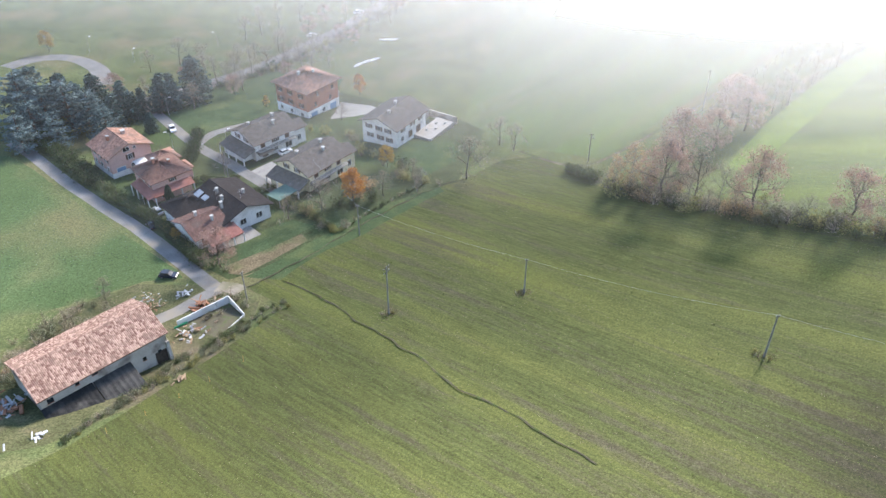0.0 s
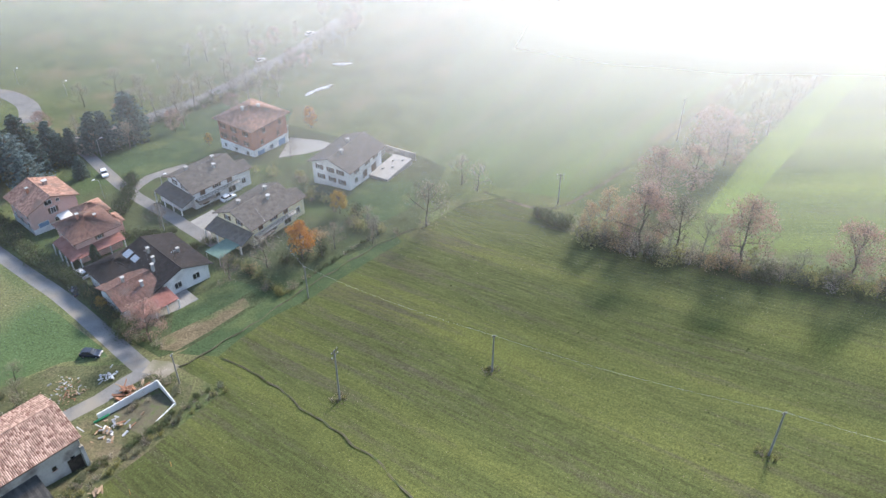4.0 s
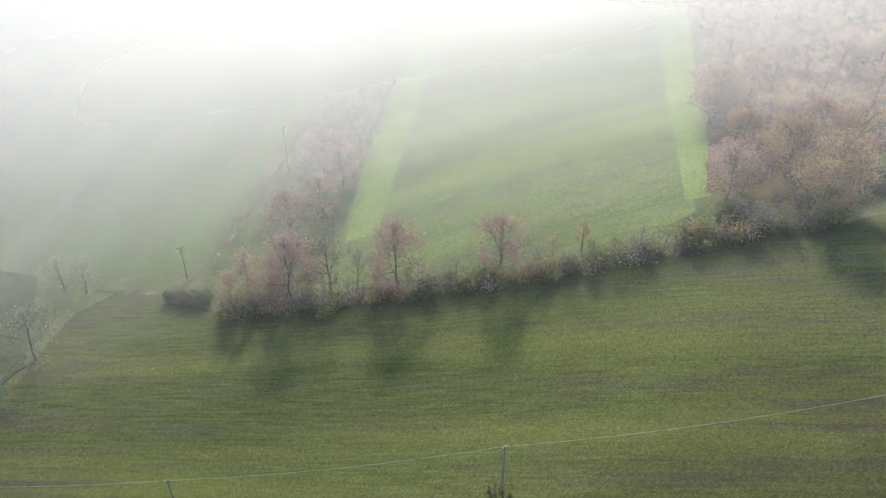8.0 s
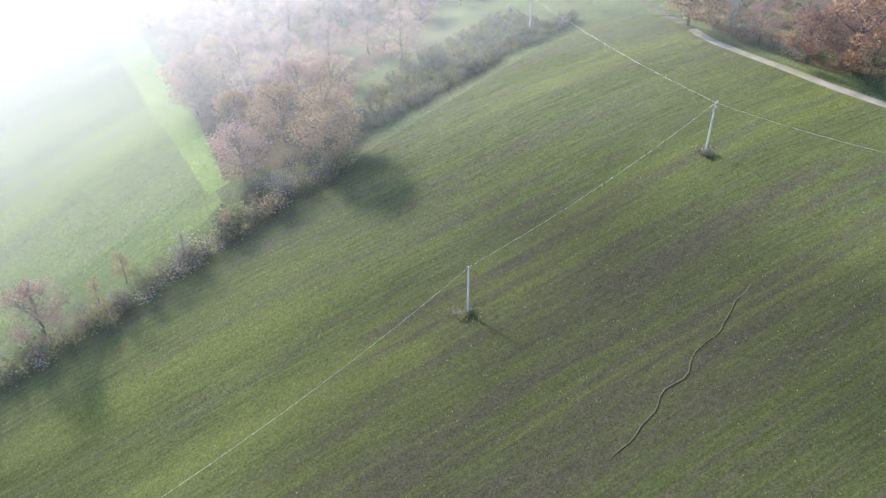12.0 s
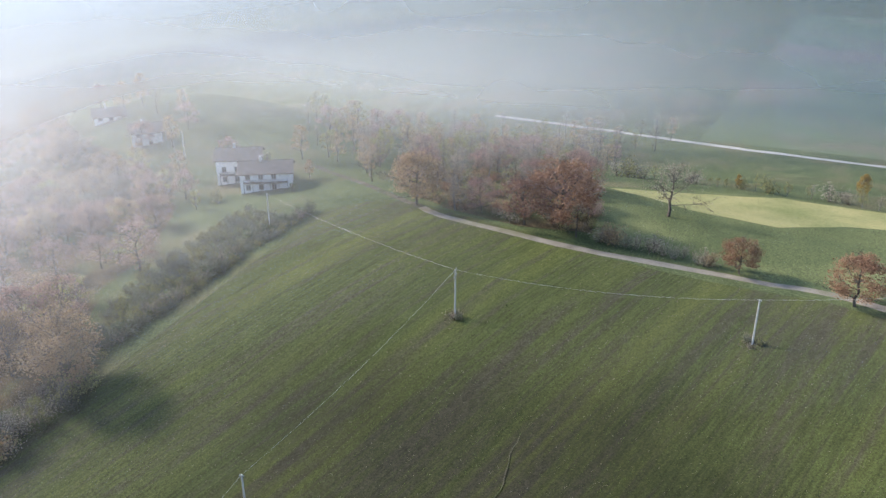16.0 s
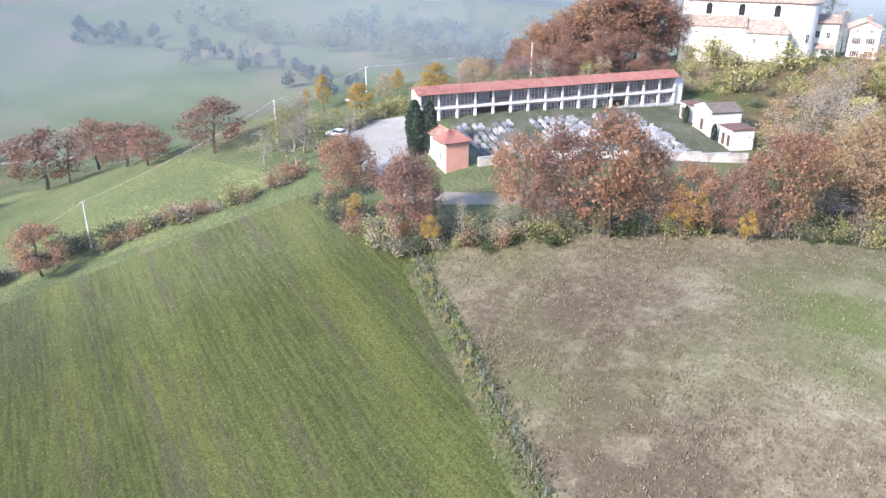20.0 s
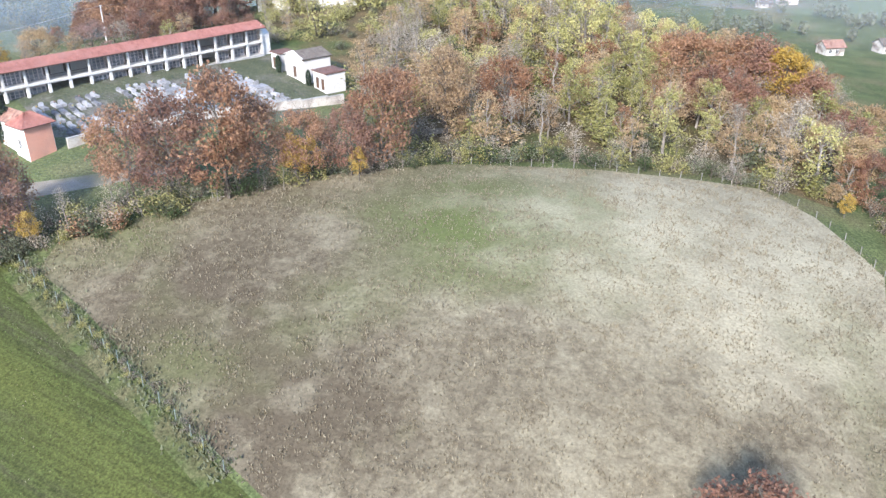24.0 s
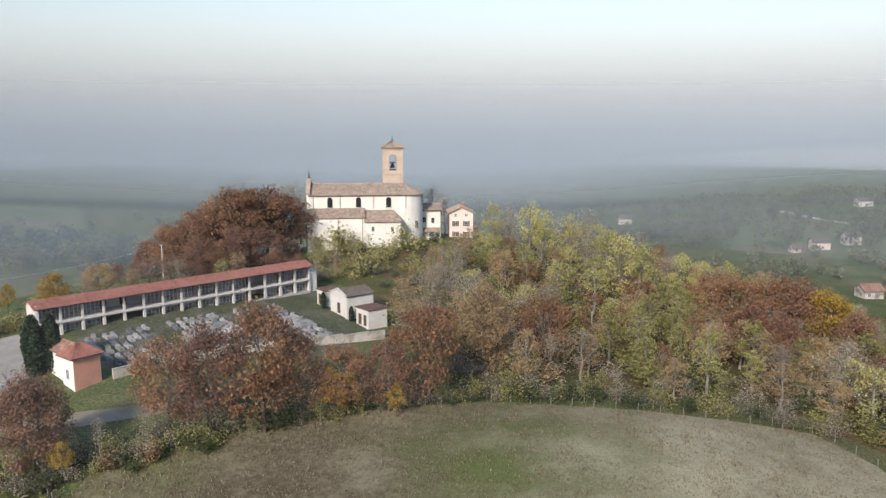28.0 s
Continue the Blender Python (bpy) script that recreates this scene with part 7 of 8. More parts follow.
GREEN_STEEL = surface("green_steel", (0.12, 0.15, 0.13), (0.2, 0.23, 0.2), 1.0, 0.5, 5.0, 0.1)
fence(FENCE_DRY, 2.5, 1.5, "old wire fence between crop and dry grass", GREEN_STEEL, (0.3, 0.65, 0.97))
fence(DRY_FIELD[9:], 3.0, 1.2, "thin pale stakes of a fence on the field crest", POLE_WOOD, (0.6, 0.95))
fence(FENCE_BARN, 3.0, 1.2, "leaning wooden stakes and wire by the barn")
hedge(FENCE_DRY, ("shrub_olive", "shrub_grey", "shrub_grey"), 0.5, 1.0, "weeds along the fence", 0.8, 0.7, 1.3)
hedge(FENCE_BARN, ("shrub_grey", "shrub_bramble", "shrub_olive"), 0.7, 1.3, "weeds along the barn fence", 1.6, 0.6, 1.3)
blades([(x, y, 0) for x, y in smooth_line(FENCE_DRY, 0.5)], 16, 0.45, 0.9, 8, LEAVES["bramble"], "fence_grass", "dry grass along the wire fence")
for x, y in ((-73.0, 20.0), (-70.5, 26.0), (-68.5, 32.0), (-66.8, 38.0), (-64.5, 45.0)):
    solid("marker_cane", Shape().tube((0, 0, -0.2), (0.05, 0.03, 1.2), 0.03, 0.03, 5), surface("orange_cane", (0.5, 0.28, 0.08), (0.6, 0.36, 0.12), 2.0), "thin orange cane stuck in the field", "marker", "marker canes", at=pose(x, y, ground_at(x, y)))

# walled enclosure beside the barn
root = thing("enclosure", -79.0, 56.0, 15.6, 0, "roofless white-walled pen full of weeds", "enclosure")
corners = [Vector((-6.2, -4.2, 0)), Vector((-1.2, 6.3, 0)), Vector((5.0, 2.8, 0)), Vector((4.0, -5.4, 0))]
for a, b in zip(corners, corners[1:] + corners[:1]):
    if (a - corners[3]).length < 0.1:
        continue
    d = (b - a).normalized()
    n = Vector((-d.y, d.x, 0)) * 0.09
    low = 0.3 if (a - corners[2]).length < 0.1 else 0.5
    part("wall", Shape().slab([tuple(p + Vector((0, 0, low))) for p in (a - n, b - n, b + n, a + n)], low + 1.5), WHITE, root)
plant("shrub_grey", -82.5, 59.5, 2.2, "", 1.4)
plant("shrub_grey", -80.5, 63.5, 2.4, "", 1.2)
for i in range(5):
    plant(dice.choice(("shrub_grey", "shrub_bramble", "shrub_green")), -79 + dice.uniform(-3, 3), 56 + dice.uniform(-3, 3), dice.uniform(0.6, 1.2), "weeds in the pen", 1.4)

# heaps of scrap and timber by the barn
SCRAP = [surface(*q) for q in (("scrap_white", (0.3, 0.3, 0.3), (0.6, 0.6, 0.6), 1.2), ("scrap_wood", (0.2, 0.14, 0.09), (0.36, 0.26, 0.17), 1.0), ("scrap_grey", (0.2, 0.2, 0.2), (0.36, 0.36, 0.36), 1.0), ("scrap_rust", (0.16, 0.08, 0.05), (0.3, 0.15, 0.09), 1.0))]


def heap(x, y, count, spread, size, tints, label, name="scrap_heap"):
    root = thing(name, x, y, None, dice.uniform(0, 360), label, "heap")
    for i in range(int(1.7 * count)):
        w, h = size * dice.uniform(0.3, 1.0), size * dice.uniform(0.03, 0.13)
        m = pose(dice.gauss(0, spread), dice.gauss(0, spread), dice.uniform(0.05, 0.5 + 0.4 * spread * 0.3), dice.uniform(-20, 20), dice.uniform(-20, 20), dice.uniform(0, 180))
        part("board", moved(Shape().box(-w / 2, -h, -h * 0.5, w / 2, h, h * 0.5), m), SCRAP[dice.choice(tints)], root)


heap(-80.2, 50.0, 26, 1.6, 1.6, (0, 2, 2, 1, 3), "heap of white sheets, pipes and boards")
heap(-95.5, 55.5, 40, 1.7, 0.9, (1, 1, 3, 2), "heap of split firewood and scrap", "wood_pile")
heap(-97.5, 58.5, 20, 1.0, 0.7, (2, 0, 1), "heap of pale scrap under a sheet")
heap(-92.0, 62.0, 12, 0.9, 1.3, (0, 0, 2), "white tarpaulin over a low heap", "tarpaulin_heap")
heap(-84.0, 59.5, 22, 1.6, 2.2, (1, 3, 3), "tangle of dark branches and poles", "branch_heap")
heap(-72.5, 37.0, 7, 0.5, 1.8, (1, 1), "yellow planks beside the barn", "plank_stack")
heap(-82.8, 15.5, 6, 0.6, 1.7, (0, 0), "white boat-like tub on the grass", "white_tub")
heap(-87.0, 9.0, 26, 1.6, 1.3, (0, 0, 2), "white plastic containers and sheets")
heap(-95.0, 18.5, 36, 1.8, 2.6, (2, 3, 2), "dark pile of metal rails and poles", "rail_pile")
heap(-101.0, 38.0, 18, 1.3, 0.8, (0, 2, 1), "pale scrap under the shrubs")
hedge([(-69.5, 64.5), (-72, 57), (-73.8, 49.5), (-76.2, 43.4), (-76.6, 36), (-77.2, 25.4), (-78, 16.5)], ("shrub_green", "shrub_bramble", "shrub_green", "shrub_grey"), 0.6, 1.3, "dark weeds along the barn fence", 0.8, 0.9, 1.5)
hedge([(-84, 63.5), (-80, 64.5), (-75, 61)], ("shrub_grey", "shrub_bramble", "shrub_green"), 0.7, 1.4, "brambles round the white-walled pen", 0.9, 0.8, 1.4)
hedge([(-104, 22), (-102, 32), (-100, 42), (-100, 50)], ("shrub_grey", "shrub_bramble", "shrub_rust"), 1.4, 2.8, "shrubs behind the barn", 2.0, 1.6, 1.2)
scatter([(-98, 24), (-110, 20), (-112, 50), (-97, 54)], 34, ("shrub_grey", "shrub_grey", "shrub_bramble"), 1.5, 3.2, "thicket behind the barn", 2.0, 1.2)
for x, y in ((-103.0, 30.0), (-104.5, 44.0), (-108.0, 56.0), (-99.5, 37.0), (-107.0, 24.0)):
    plant("bare", x, y, dice.uniform(3.5, 5.0), "small bare fruit trees", 1.1)
solid("green_tube", Shape().tube((-1.4, 0, 0.2), (1.4, 0, 0.3), 0.2, 0.2, 8), surface("green_plastic", (0.03, 0.22, 0.1), (0.05, 0.3, 0.14), 1.0, 0.5), "bright green plastic tube lying on grass", "tube", at=pose(-84.6, 52.0, ground_at(-84.6, 52.0), 0, 0, 60))

# pale sheets lying on the far field
for x, y, long, turn in ((-129.3, 244.3, 9, 25), (-125.2, 217.0, 11, 60), (-127.0, 211.5, 5, 75)):
    r = random.Random(int(long))
    edge = [(math.cos(q) * long / 2 * r.uniform(0.7, 1.1), math.sin(q) * 1.1 * r.uniform(0.5, 1.2)) for q in [2 * math.pi * k / 14 for k in range(14)]]
    solid("plastic_sheet", Shape().slab([(a, b, 0.25 + 0.1 * r.random()) for a, b in edge], 0.3), SCRAP[0], "crumpled white plastic sheet lying on the field", "sheet", "plastic sheets", at=pose(x, y, ground_at(x, y), 0, 0, turn))

# ---- cars ----
RUBBER = surface("rubber", (0.015, 0.015, 0.015), (0.03, 0.03, 0.03), 3.0, 0.9)
RIM = surface("wheel_rim", (0.35, 0.35, 0.36), (0.5, 0.5, 0.5), 2.0, 0.3, metal=0.8)
PAINTS = {"white": surface("white_car_paint", (0.68, 0.68, 0.68), (0.76, 0.76, 0.76), 0.5, 0.25, spec=0.5), "dark": surface("dark_car_paint", (0.02, 0.025, 0.035), (0.035, 0.04, 0.055), 0.5, 0.25, spec=0.5),
          "silver": surface("silver_car_paint", (0.42, 0.43, 0.45), (0.52, 0.53, 0.55), 0.5, 0.3, spec=0.5)}


def car(x, y, turn, paint, label, scale=1.0):
    root = thing("car", x, y, None, turn, label, "car", "parked cars")
    side = [(-2.05, 0.35), (2.05, 0.35), (2.1, 0.72), (1.9, 0.88), (0.95, 0.98), (-1.95, 1.0), (-2.1, 0.8)]
    part("body", Shape().prism(side, "y", -0.86, 0.86), PAINTS[paint], root)
    cabin = Shape()
    v = [(-1.75, -0.82, 0.98), (1.0, -0.82, 0.96), (1.0, 0.82, 0.96), (-1.75, 0.82, 0.98), (-1.35, -0.64, 1.46), (0.2, -0.64, 1.48), (0.2, 0.64, 1.48), (-1.35, 0.64, 1.46)]
    cabin.add(v, [(0, 1, 5, 4), (1, 2, 6, 5), (2, 3, 7, 6), (3, 0, 4, 7)])
    part("windows", cabin, GLASS, root)
    part("car_roof", Shape().slab([(-1.38, -0.67, 1.5), (0.24, -0.67, 1.52), (0.24, 0.67, 1.52), (-1.38, 0.67, 1.5)], 0.06), PAINTS[paint], root)
    for px in (-1.3, 1.3):
        for py in (-0.82, 0.82):
            wheel = part("wheel", Shape().tube((px, py - 0.1, 0.32), (px, py + 0.1, 0.32), 0.32, 0.32, 14), RUBBER, root)
            part("rim", Shape().tube((px, py - 0.11, 0.32), (px, py + 0.11, 0.32), 0.19, 0.19, 10), RIM, wheel)
    for py in (-0.6, 0.6):
        part("headlight", Shape().box(2.02, py - 0.17, 0.62, 2.1, py + 0.17, 0.76), INSULATOR, root)
        part("tail_light", Shape().box(-2.1, py - 0.15, 0.68, -2.02, py + 0.15, 0.86), RED_TILES, root)


car(-150.5, 132.7, -40, "white", "small white car parked on the street")
car(-108.7, 130.5, 68, "white", "white car parked between the villas")
car(-120.0, 86.6, 155, "dark", "dark car parked by the hedge")
car(-118.2, 83.6, 150, "dark", "dark car parked by the hedge")
car(-121.3, 89.4, 160, "silver", "grey car parked by the hedge")
car(-99.6, 66.8, 15, "dark", "dark blue car parked by the lane")
car(-159.1, 273.8, 60, "white", "white car on the misty main road")
car(-165.1, 242.4, 60, "white", "white car on the misty main road")
car(108.8, -101.6, 10, "white", "white car parked by the cemetery")

# ---- street lamps ----
LAMP_HEAD = surface("lamp_head", (0.6, 0.61, 0.62), (0.72, 0.73, 0.74), 1.0, 0.4)


def street_lamp(x, y, high, turn):
    root = thing("street_lamp", x, y, None, turn, "grey steel street lamp with pale head, unlit", "street lamp", "street lamps")
    part("post", Shape().tube((0, 0, -0.4), (0, 0, high - 0.4), 0.07, 0.05, 8), METAL, root)
    part("arm", Shape().tube((0, 0, high - 0.45), (1.1, 0, high), 0.04, 0.03, 6), METAL, root)
    part("lamp_head", Shape().prism([(0.9, high - 0.04), (1.7, high + 0.02), (1.7, high + 0.1), (0.9, high + 0.14)], "y", -0.13, 0.13), LAMP_HEAD, root)


for x, y, t in ((-159.9, 142.7, 40), (-209.1, 183.6, 10), (-232.7, 185.6, 60), (-194.9, 217.0, 200), (-180, 236, 200), (-141.0, 121.0, 220), (-127.0, 128.0, 50), (-170, 255, 200)):
    street_lamp(x, y, 6.0, t)
street_lamp(107.2, -105.0, 6.0, 30)

# misty house on the hill and two more behind it
# white render with its colour raised, to make up for walls without sun
WHITE_LIFTED = surface("fresh_limewash", (0.78, 0.78, 0.76), (0.86, 0.86, 0.84), 0.35, 0.9, 14.0, 0.1, (0.7, 0.69, 0.67), 0.15)
def misty_house(x, y, z, turn, w, d, eave, label):
    root = thing("house", x, y, z, turn, label, "house")
    block(root, w, d, eave, "x", 2.0, WHITE_LIFTED, foot=-3)
    roof_on(root, w, d, eave, "x", 2.0, 0.7, GREY_TILES)
    for px in np.arange(1.5, w - 2, 3.4):
        for pz in (0.9, 3.7) if eave > 4.5 else (0.9,):
            opening(root, on_face("front", w, d), float(px), pz, 1.1, 1.4, "window")
    for px in np.arange(1.2, d - 2, 3.2):
        for pz in (0.9, 3.7) if eave > 4.5 else (0.9,):
            opening(root, on_face("left", w, d), float(px), pz, 1.1, 1.4, "window")
    chimney(root, w * 0.4, d * 0.5, eave + 1.8, 1.2, 0.7, WHITE)
    return root


for x, y, w, d, eave, label in ((173.5, 117.0, 13.5, 9, 5.6, "large white two-storey house in mist with grey roof"), (179.5, 128.0, 12, 10, 7.2, "tall white rear house in mist with grey roof")):
    root = misty_house(x, y, ground_at(x + 2, y - 4) - 0.3, -64, w, d, eave, label)
    deck = part("balcony", Shape().box(1.0, -1.3, 2.9, w - 1.0, 0, 3.05), DARK_WOOD, root, "dark timber balcony")
    part("railing", Shape().box(1.0, -1.3, 3.85, w - 1.0, -1.24, 3.95).box(1.0, -1.3, 3.3, w - 1.0, -1.26, 3.4), DARK_WOOD, deck)
    for k in range(6):
        part("post", Shape().box(1.0 + k * (w - 2.1) / 5, -1.3, -1.0, 1.12 + k * (w - 2.1) / 5, -1.18, 3.9), DARK_WOOD, deck)
for x, y, kind, high in ((168, 121, "shrub_olive", 3), (184, 112, "shrub_tawny", 3), (190, 118, "olive", 7), (170, 132, "rose", 9), (163, 124, "lime", 6), (188, 104, "wood_tawny", 6), (176, 103, "shrub_green", 2.4), (195, 134, "rose", 9), (182, 142, "wood_tawny", 10)):
    plant(kind, x, y, high, "garden trees of the misty house", 1.2)
misty_house(198.2, 170.3, ground_at(198, 168) - 0.3, -50, 9, 8, 5.2, "pale house almost lost in mist")
misty_house(212.0, 196.2, ground_at(206, 198) - 0.3, -50, 10, 8, 5.2, "pale house almost lost in mist")

# ---- the cemetery ----
ARC_WHITE = surface("arcade_plaster", (0.47, 0.45, 0.42), (0.6, 0.58, 0.54), 0.4, 0.9, 10.0, 0.1, (0.5, 0.47, 0.42), 0.3)
MARBLE = surface("grave_marble", (0.17, 0.17, 0.168), (0.39, 0.385, 0.38), 1.0, 0.4, 6.0, 0.1, vary=0.4)
GRANITE = surface("grave_granite", (0.06, 0.065, 0.07), (0.22, 0.22, 0.23), 1.5, 0.4, 8.0, 0.1, vary=0.4)
PLAQUE = surface("niche_plaque", (0.36, 0.31, 0.29), (0.52, 0.45, 0.42), 1.0, 0.5, 6.0, 0.1, vary=0.5)
SALMON = surface("salmon_render", (0.46, 0.22, 0.15), (0.58, 0.3, 0.21), 0.5, 0.9, 10.0, 0.1, (0.4, 0.22, 0.16), 0.3)

ARC_A, ARC_B = Vector((97.5, -113.5)), Vector((65.5, -161.5))
ARC_TURN = math.degrees(math.atan2(ARC_B.y - ARC_A.y, ARC_B.x - ARC_A.x))
ARC_LONG = (ARC_B - ARC_A).length
ARC_Z = 79.3
arcade = thing("grave_arcade", ARC_A.x, ARC_A.y, ARC_Z, ARC_TURN, "long two-storey grave arcade with white pillars and red roof", "arcade")
# local x runs along the arcade, y away from the graves
BAYS, DEEP = 15, 4.6
bay = ARC_LONG / BAYS
part("back_wall", Shape().box(0, DEEP - 0.3, -3, ARC_LONG, DEEP, 5.9), ARC_WHITE, arcade)
part("end_wall", Shape().box(-0.35, 0, -3, 0, DEEP, 6.2), ARC_WHITE, arcade)
part("end_wall", Shape().box(ARC_LONG, 0, -3, ARC_LONG + 0.35, DEEP, 6.2), ARC_WHITE, arcade)
part("upper_floor", Shape().box(0, -0.35, 2.55, ARC_LONG, DEEP - 0.3, 2.95), ARC_WHITE, arcade)
part("lower_floor", Shape().box(0, -0.5, -3, ARC_LONG, DEEP - 0.3, 0.1), CONCRETE, arcade)
part("eave_beam", Shape().box(0, -0.1, 5.45, ARC_LONG, 0.2, 5.85), ARC_WHITE, arcade)
roof = part("roof", Shape().ribbed((-0.8, -0.9, 5.75), (ARC_LONG + 0.8, -0.9, 5.75), (ARC_LONG + 0.8, 2.2, 6.85), (-0.8, 2.2, 6.85), 0.3).ribbed((ARC_LONG + 0.8, DEEP + 0.6, 5.95), (-0.8, DEEP + 0.6, 5.95), (-0.8, 2.2, 6.85), (ARC_LONG + 0.8, 2.2, 6.85), 0.3), RED_TILES, arcade, "bright red tiled roof")
part("gutter", Shape().tube((-0.8, -0.98, 5.68), (ARC_LONG + 0.8, -0.98, 5.68), 0.08, 0.08), GUTTER, roof)
pillar = Shape().box(-0.2, -0.2, 2.95, 0.2, 0.2, 5.5).mesh("pillar", ARC_WHITE)
pillar_low = Shape().box(-0.25, -0.22, -1, 0.25, 0.22, 2.56).mesh("pillar", ARC_WHITE)
niche = {}
for level, z0, z1 in ((0, 0.15, 2.5), (1, 3.0, 5.4)):
    s = Shape().box(0.25, 0, 0, bay - 0.25, 0.1, z1 - z0)
    niche[level] = s.mesh("niche_wall", PLAQUE)
stone = Shape().box(0.03, -0.06, 0.03, 0.62, 0, 0.5).mesh("plaque", GRANITE)
for i in range(BAYS + 1):
    part("pillar", pillar, None, arcade, at=pose(i * bay, 0.05, 0))
    part("pillar", pillar_low, None, arcade, at=pose(i * bay, 0.05, 0))
for i in range(BAYS):
    for level, z in ((0, 0.15), (1, 3.0)):
        deep = DEEP - 0.45 if i in (3, 4, 11) else 1.0
        if i in (3, 4, 11):
            part("stair_door", Shape().box(i * bay + 0.9, DEEP - 0.36, z, i * bay + 2.2, DEEP - 0.3, z + 2.2), DARK_WOOD, arcade)
            continue
        wall = part("niche_wall", niche[level], None, arcade, at=pose(i * bay, deep, z))
        for a in range(4):
            for b in range(4 if level else 3):
                part("plaque", stone, None, wall, at=pose(0.35 + a * (bay - 0.7) / 4, 0, 0.06 + b * 0.56))
    rail = part("railing", Shape().box(i * bay + 0.2, -0.02, 3.85, (i + 1) * bay - 0.2, 0.04, 3.91).box(i * bay + 0.2, -0.02, 3.4, (i + 1) * bay - 0.2, 0.04, 3.44), IRON, arcade)

s = Shape()
for i in range(9):
    s.box(5.2 * bay, -0.5 - 0.3 * (9 - i), -2.0, 6.2 * bay, -0.5 - 0.3 * (8 - i), 0.1 - 0.17 * (9 - i) + 0.17)
part("stairs", s, CONCRETE, arcade, "short concrete steps")
part("end_tower", Shape().box(ARC_LONG + 0.35, 0.2, -3, ARC_LONG + 2.2, 3.0, 4.2).prism([(0.2, 4.2), (3.0, 4.2), (1.6, 5.0)], "x", ARC_LONG + 0.35, ARC_LONG + 2.2), ARC_WHITE, arcade)

# graves in rows
def grave(x, y, turn, material, tall):
    root = thing("grave", x, y, None, turn, "stone grave slab with headstone" if tall else "low pale stone grave slab", "grave", "graves in the cemetery")
    part("slab", Shape().box(-0.45, -1.0, -0.3, 0.45, 1.0, 0.28).box(-0.38, -0.9, 0.28, 0.38, 0.9, 0.36), material, root)
    part("headstone", Shape().prism([(-0.45, 0.28), (0.45, 0.28), (0.42, 0.62 + tall), (0, 0.75 + tall), (-0.42, 0.62 + tall)], "y", 0.82, 0.98), material, root)
    if dice.random() < 0.45:
        vase = part("vase", Shape().tube((0.2, 0.6, 0.36), (0.2, 0.6, 0.56), 0.06, 0.08, 8), GRANITE, root)
        part("flowers", Shape().tube((0.2, 0.6, 0.56), (0.2, 0.6, 0.78), 0.08, 0.16, 6), LEAVES[dice.choice(("gold", "lime", "rose"))], vase)


u = Vector((math.cos(radians(ARC_TURN)), math.sin(radians(ARC_TURN))))
w = Vector((-u.y, u.x))  # away from the graves
for r in range(7):
    for c in range(26):
        p = ARC_A + u * (6.0 + c * 1.55 + dice.uniform(-0.3, 0.3)) - w * (6.5 + r * 3.0 + dice.uniform(-0.35, 0.35))
        if c in (8, 9, 17, 18) or dice.random() < 0.14 or not inside(CEMETERY, np.array([tuple(p)]))[0]:
            continue
        grave(p.x, p.y, ARC_TURN + dice.uniform(-4, 4), dice.choice((MARBLE, MARBLE, GRANITE)), dice.choice((0, 0, 0.3)))
for r, c in ((2, 14), (3, 15), (2, 22), (4, 24), (3, 23), (3, 10)):
    p = ARC_A + u * (6.0 + c * 1.55) - w * (6.5 + r * 3.0)
    tomb = thing("tomb", p.x, p.y, None, ARC_TURN, "large white marble family tomb", "tomb", "family tombs")
    part("base", Shape().box(-1.7, -1.5, -0.3, 1.7, 1.5, 0.7), MARBLE, tomb)
    part("top", Shape().box(-1.4, -1.2, 0.7, 1.4, 1.2, 1.1).box(-0.5, 0.8, 1.1, 0.5, 1.0, 1.9), MARBLE, tomb)

# trees behind the arcade and the car park
behind = Vector((0.832, -0.555))
for s, away, kind, high in ((-16, 6, "olive", 5), (-10, 9, "gold", 8), (-4, 12, "wood_tawny", 8), (2, 8, "olive", 6), (7, 12, "gold", 9), (12, 9, "wood_grey", 8), (16, 13, "tawny", 9), (21, 9, "wood_tawny", 8),
                            (26, 12, "rose", 9), (31, 9, "wood_grey", 9), (36, 12, "wine", 10), (41, 9, "olive", 8), (46, 11, "wood_tawny", 9)):
    p = ARC_A + u * s + behind * away
    plant(kind, p.x, p.y, high, "trees behind the grave arcade", 1.3)
hedge([tuple(ARC_A - u * 14 + behind * 4), tuple(ARC_A - u * 2 + behind * 8), tuple(ARC_A + u * 30 + behind * 8)], ("shrub_green", "shrub_olive", "shrub_grey"), 2.0, 3.6, "hedge behind the grave arcade", 1.4, 0.8, 1.3)

# gate lodge
lodge = thing("gate_lodge", 83.1, -100.6, 76.8, 153.0, "small salmon and white gate lodge with red hipped roof", "lodge")
block(lodge, 3.6, 4.4, 5.2, "hip", 1.3, WHITE)
part("white_face", Shape().box(3.6, 0.05, -2, 3.64, 4.35, 5.1), SALMON, lodge, "salmon rendered end wall")
roof_on(lodge, 3.6, 4.4, 5.2, "hip", 1.3, 0.6, RED_TILES)
block(lodge, 4.6, 3.6, 5.0, "x", 1.1, WHITE, -4.7, 0.4, name="rear_wall")
roof_on(lodge, 4.6, 3.6, 5.0, "x", 1.1, 0.4, TERRACOTTA, -4.7, 0.4)
opening(lodge, on_face("front", 3.6, 4.4), 1.3, 1.2, 0.8, 1.4, "window")
for x, y, h in ((89.0, -101.7, 10.5), (87.2, -103.6, 10.0), (90.5, -103.2, 9.4)):
    plant("cypress", x, y, h, "cypresses by the lodge", 1.3)
wall_line = [(76.5, -103.8), (71.7, -110.6), (60.0, -122.0), (48.0, -133.5), (41.5, -139.5)]
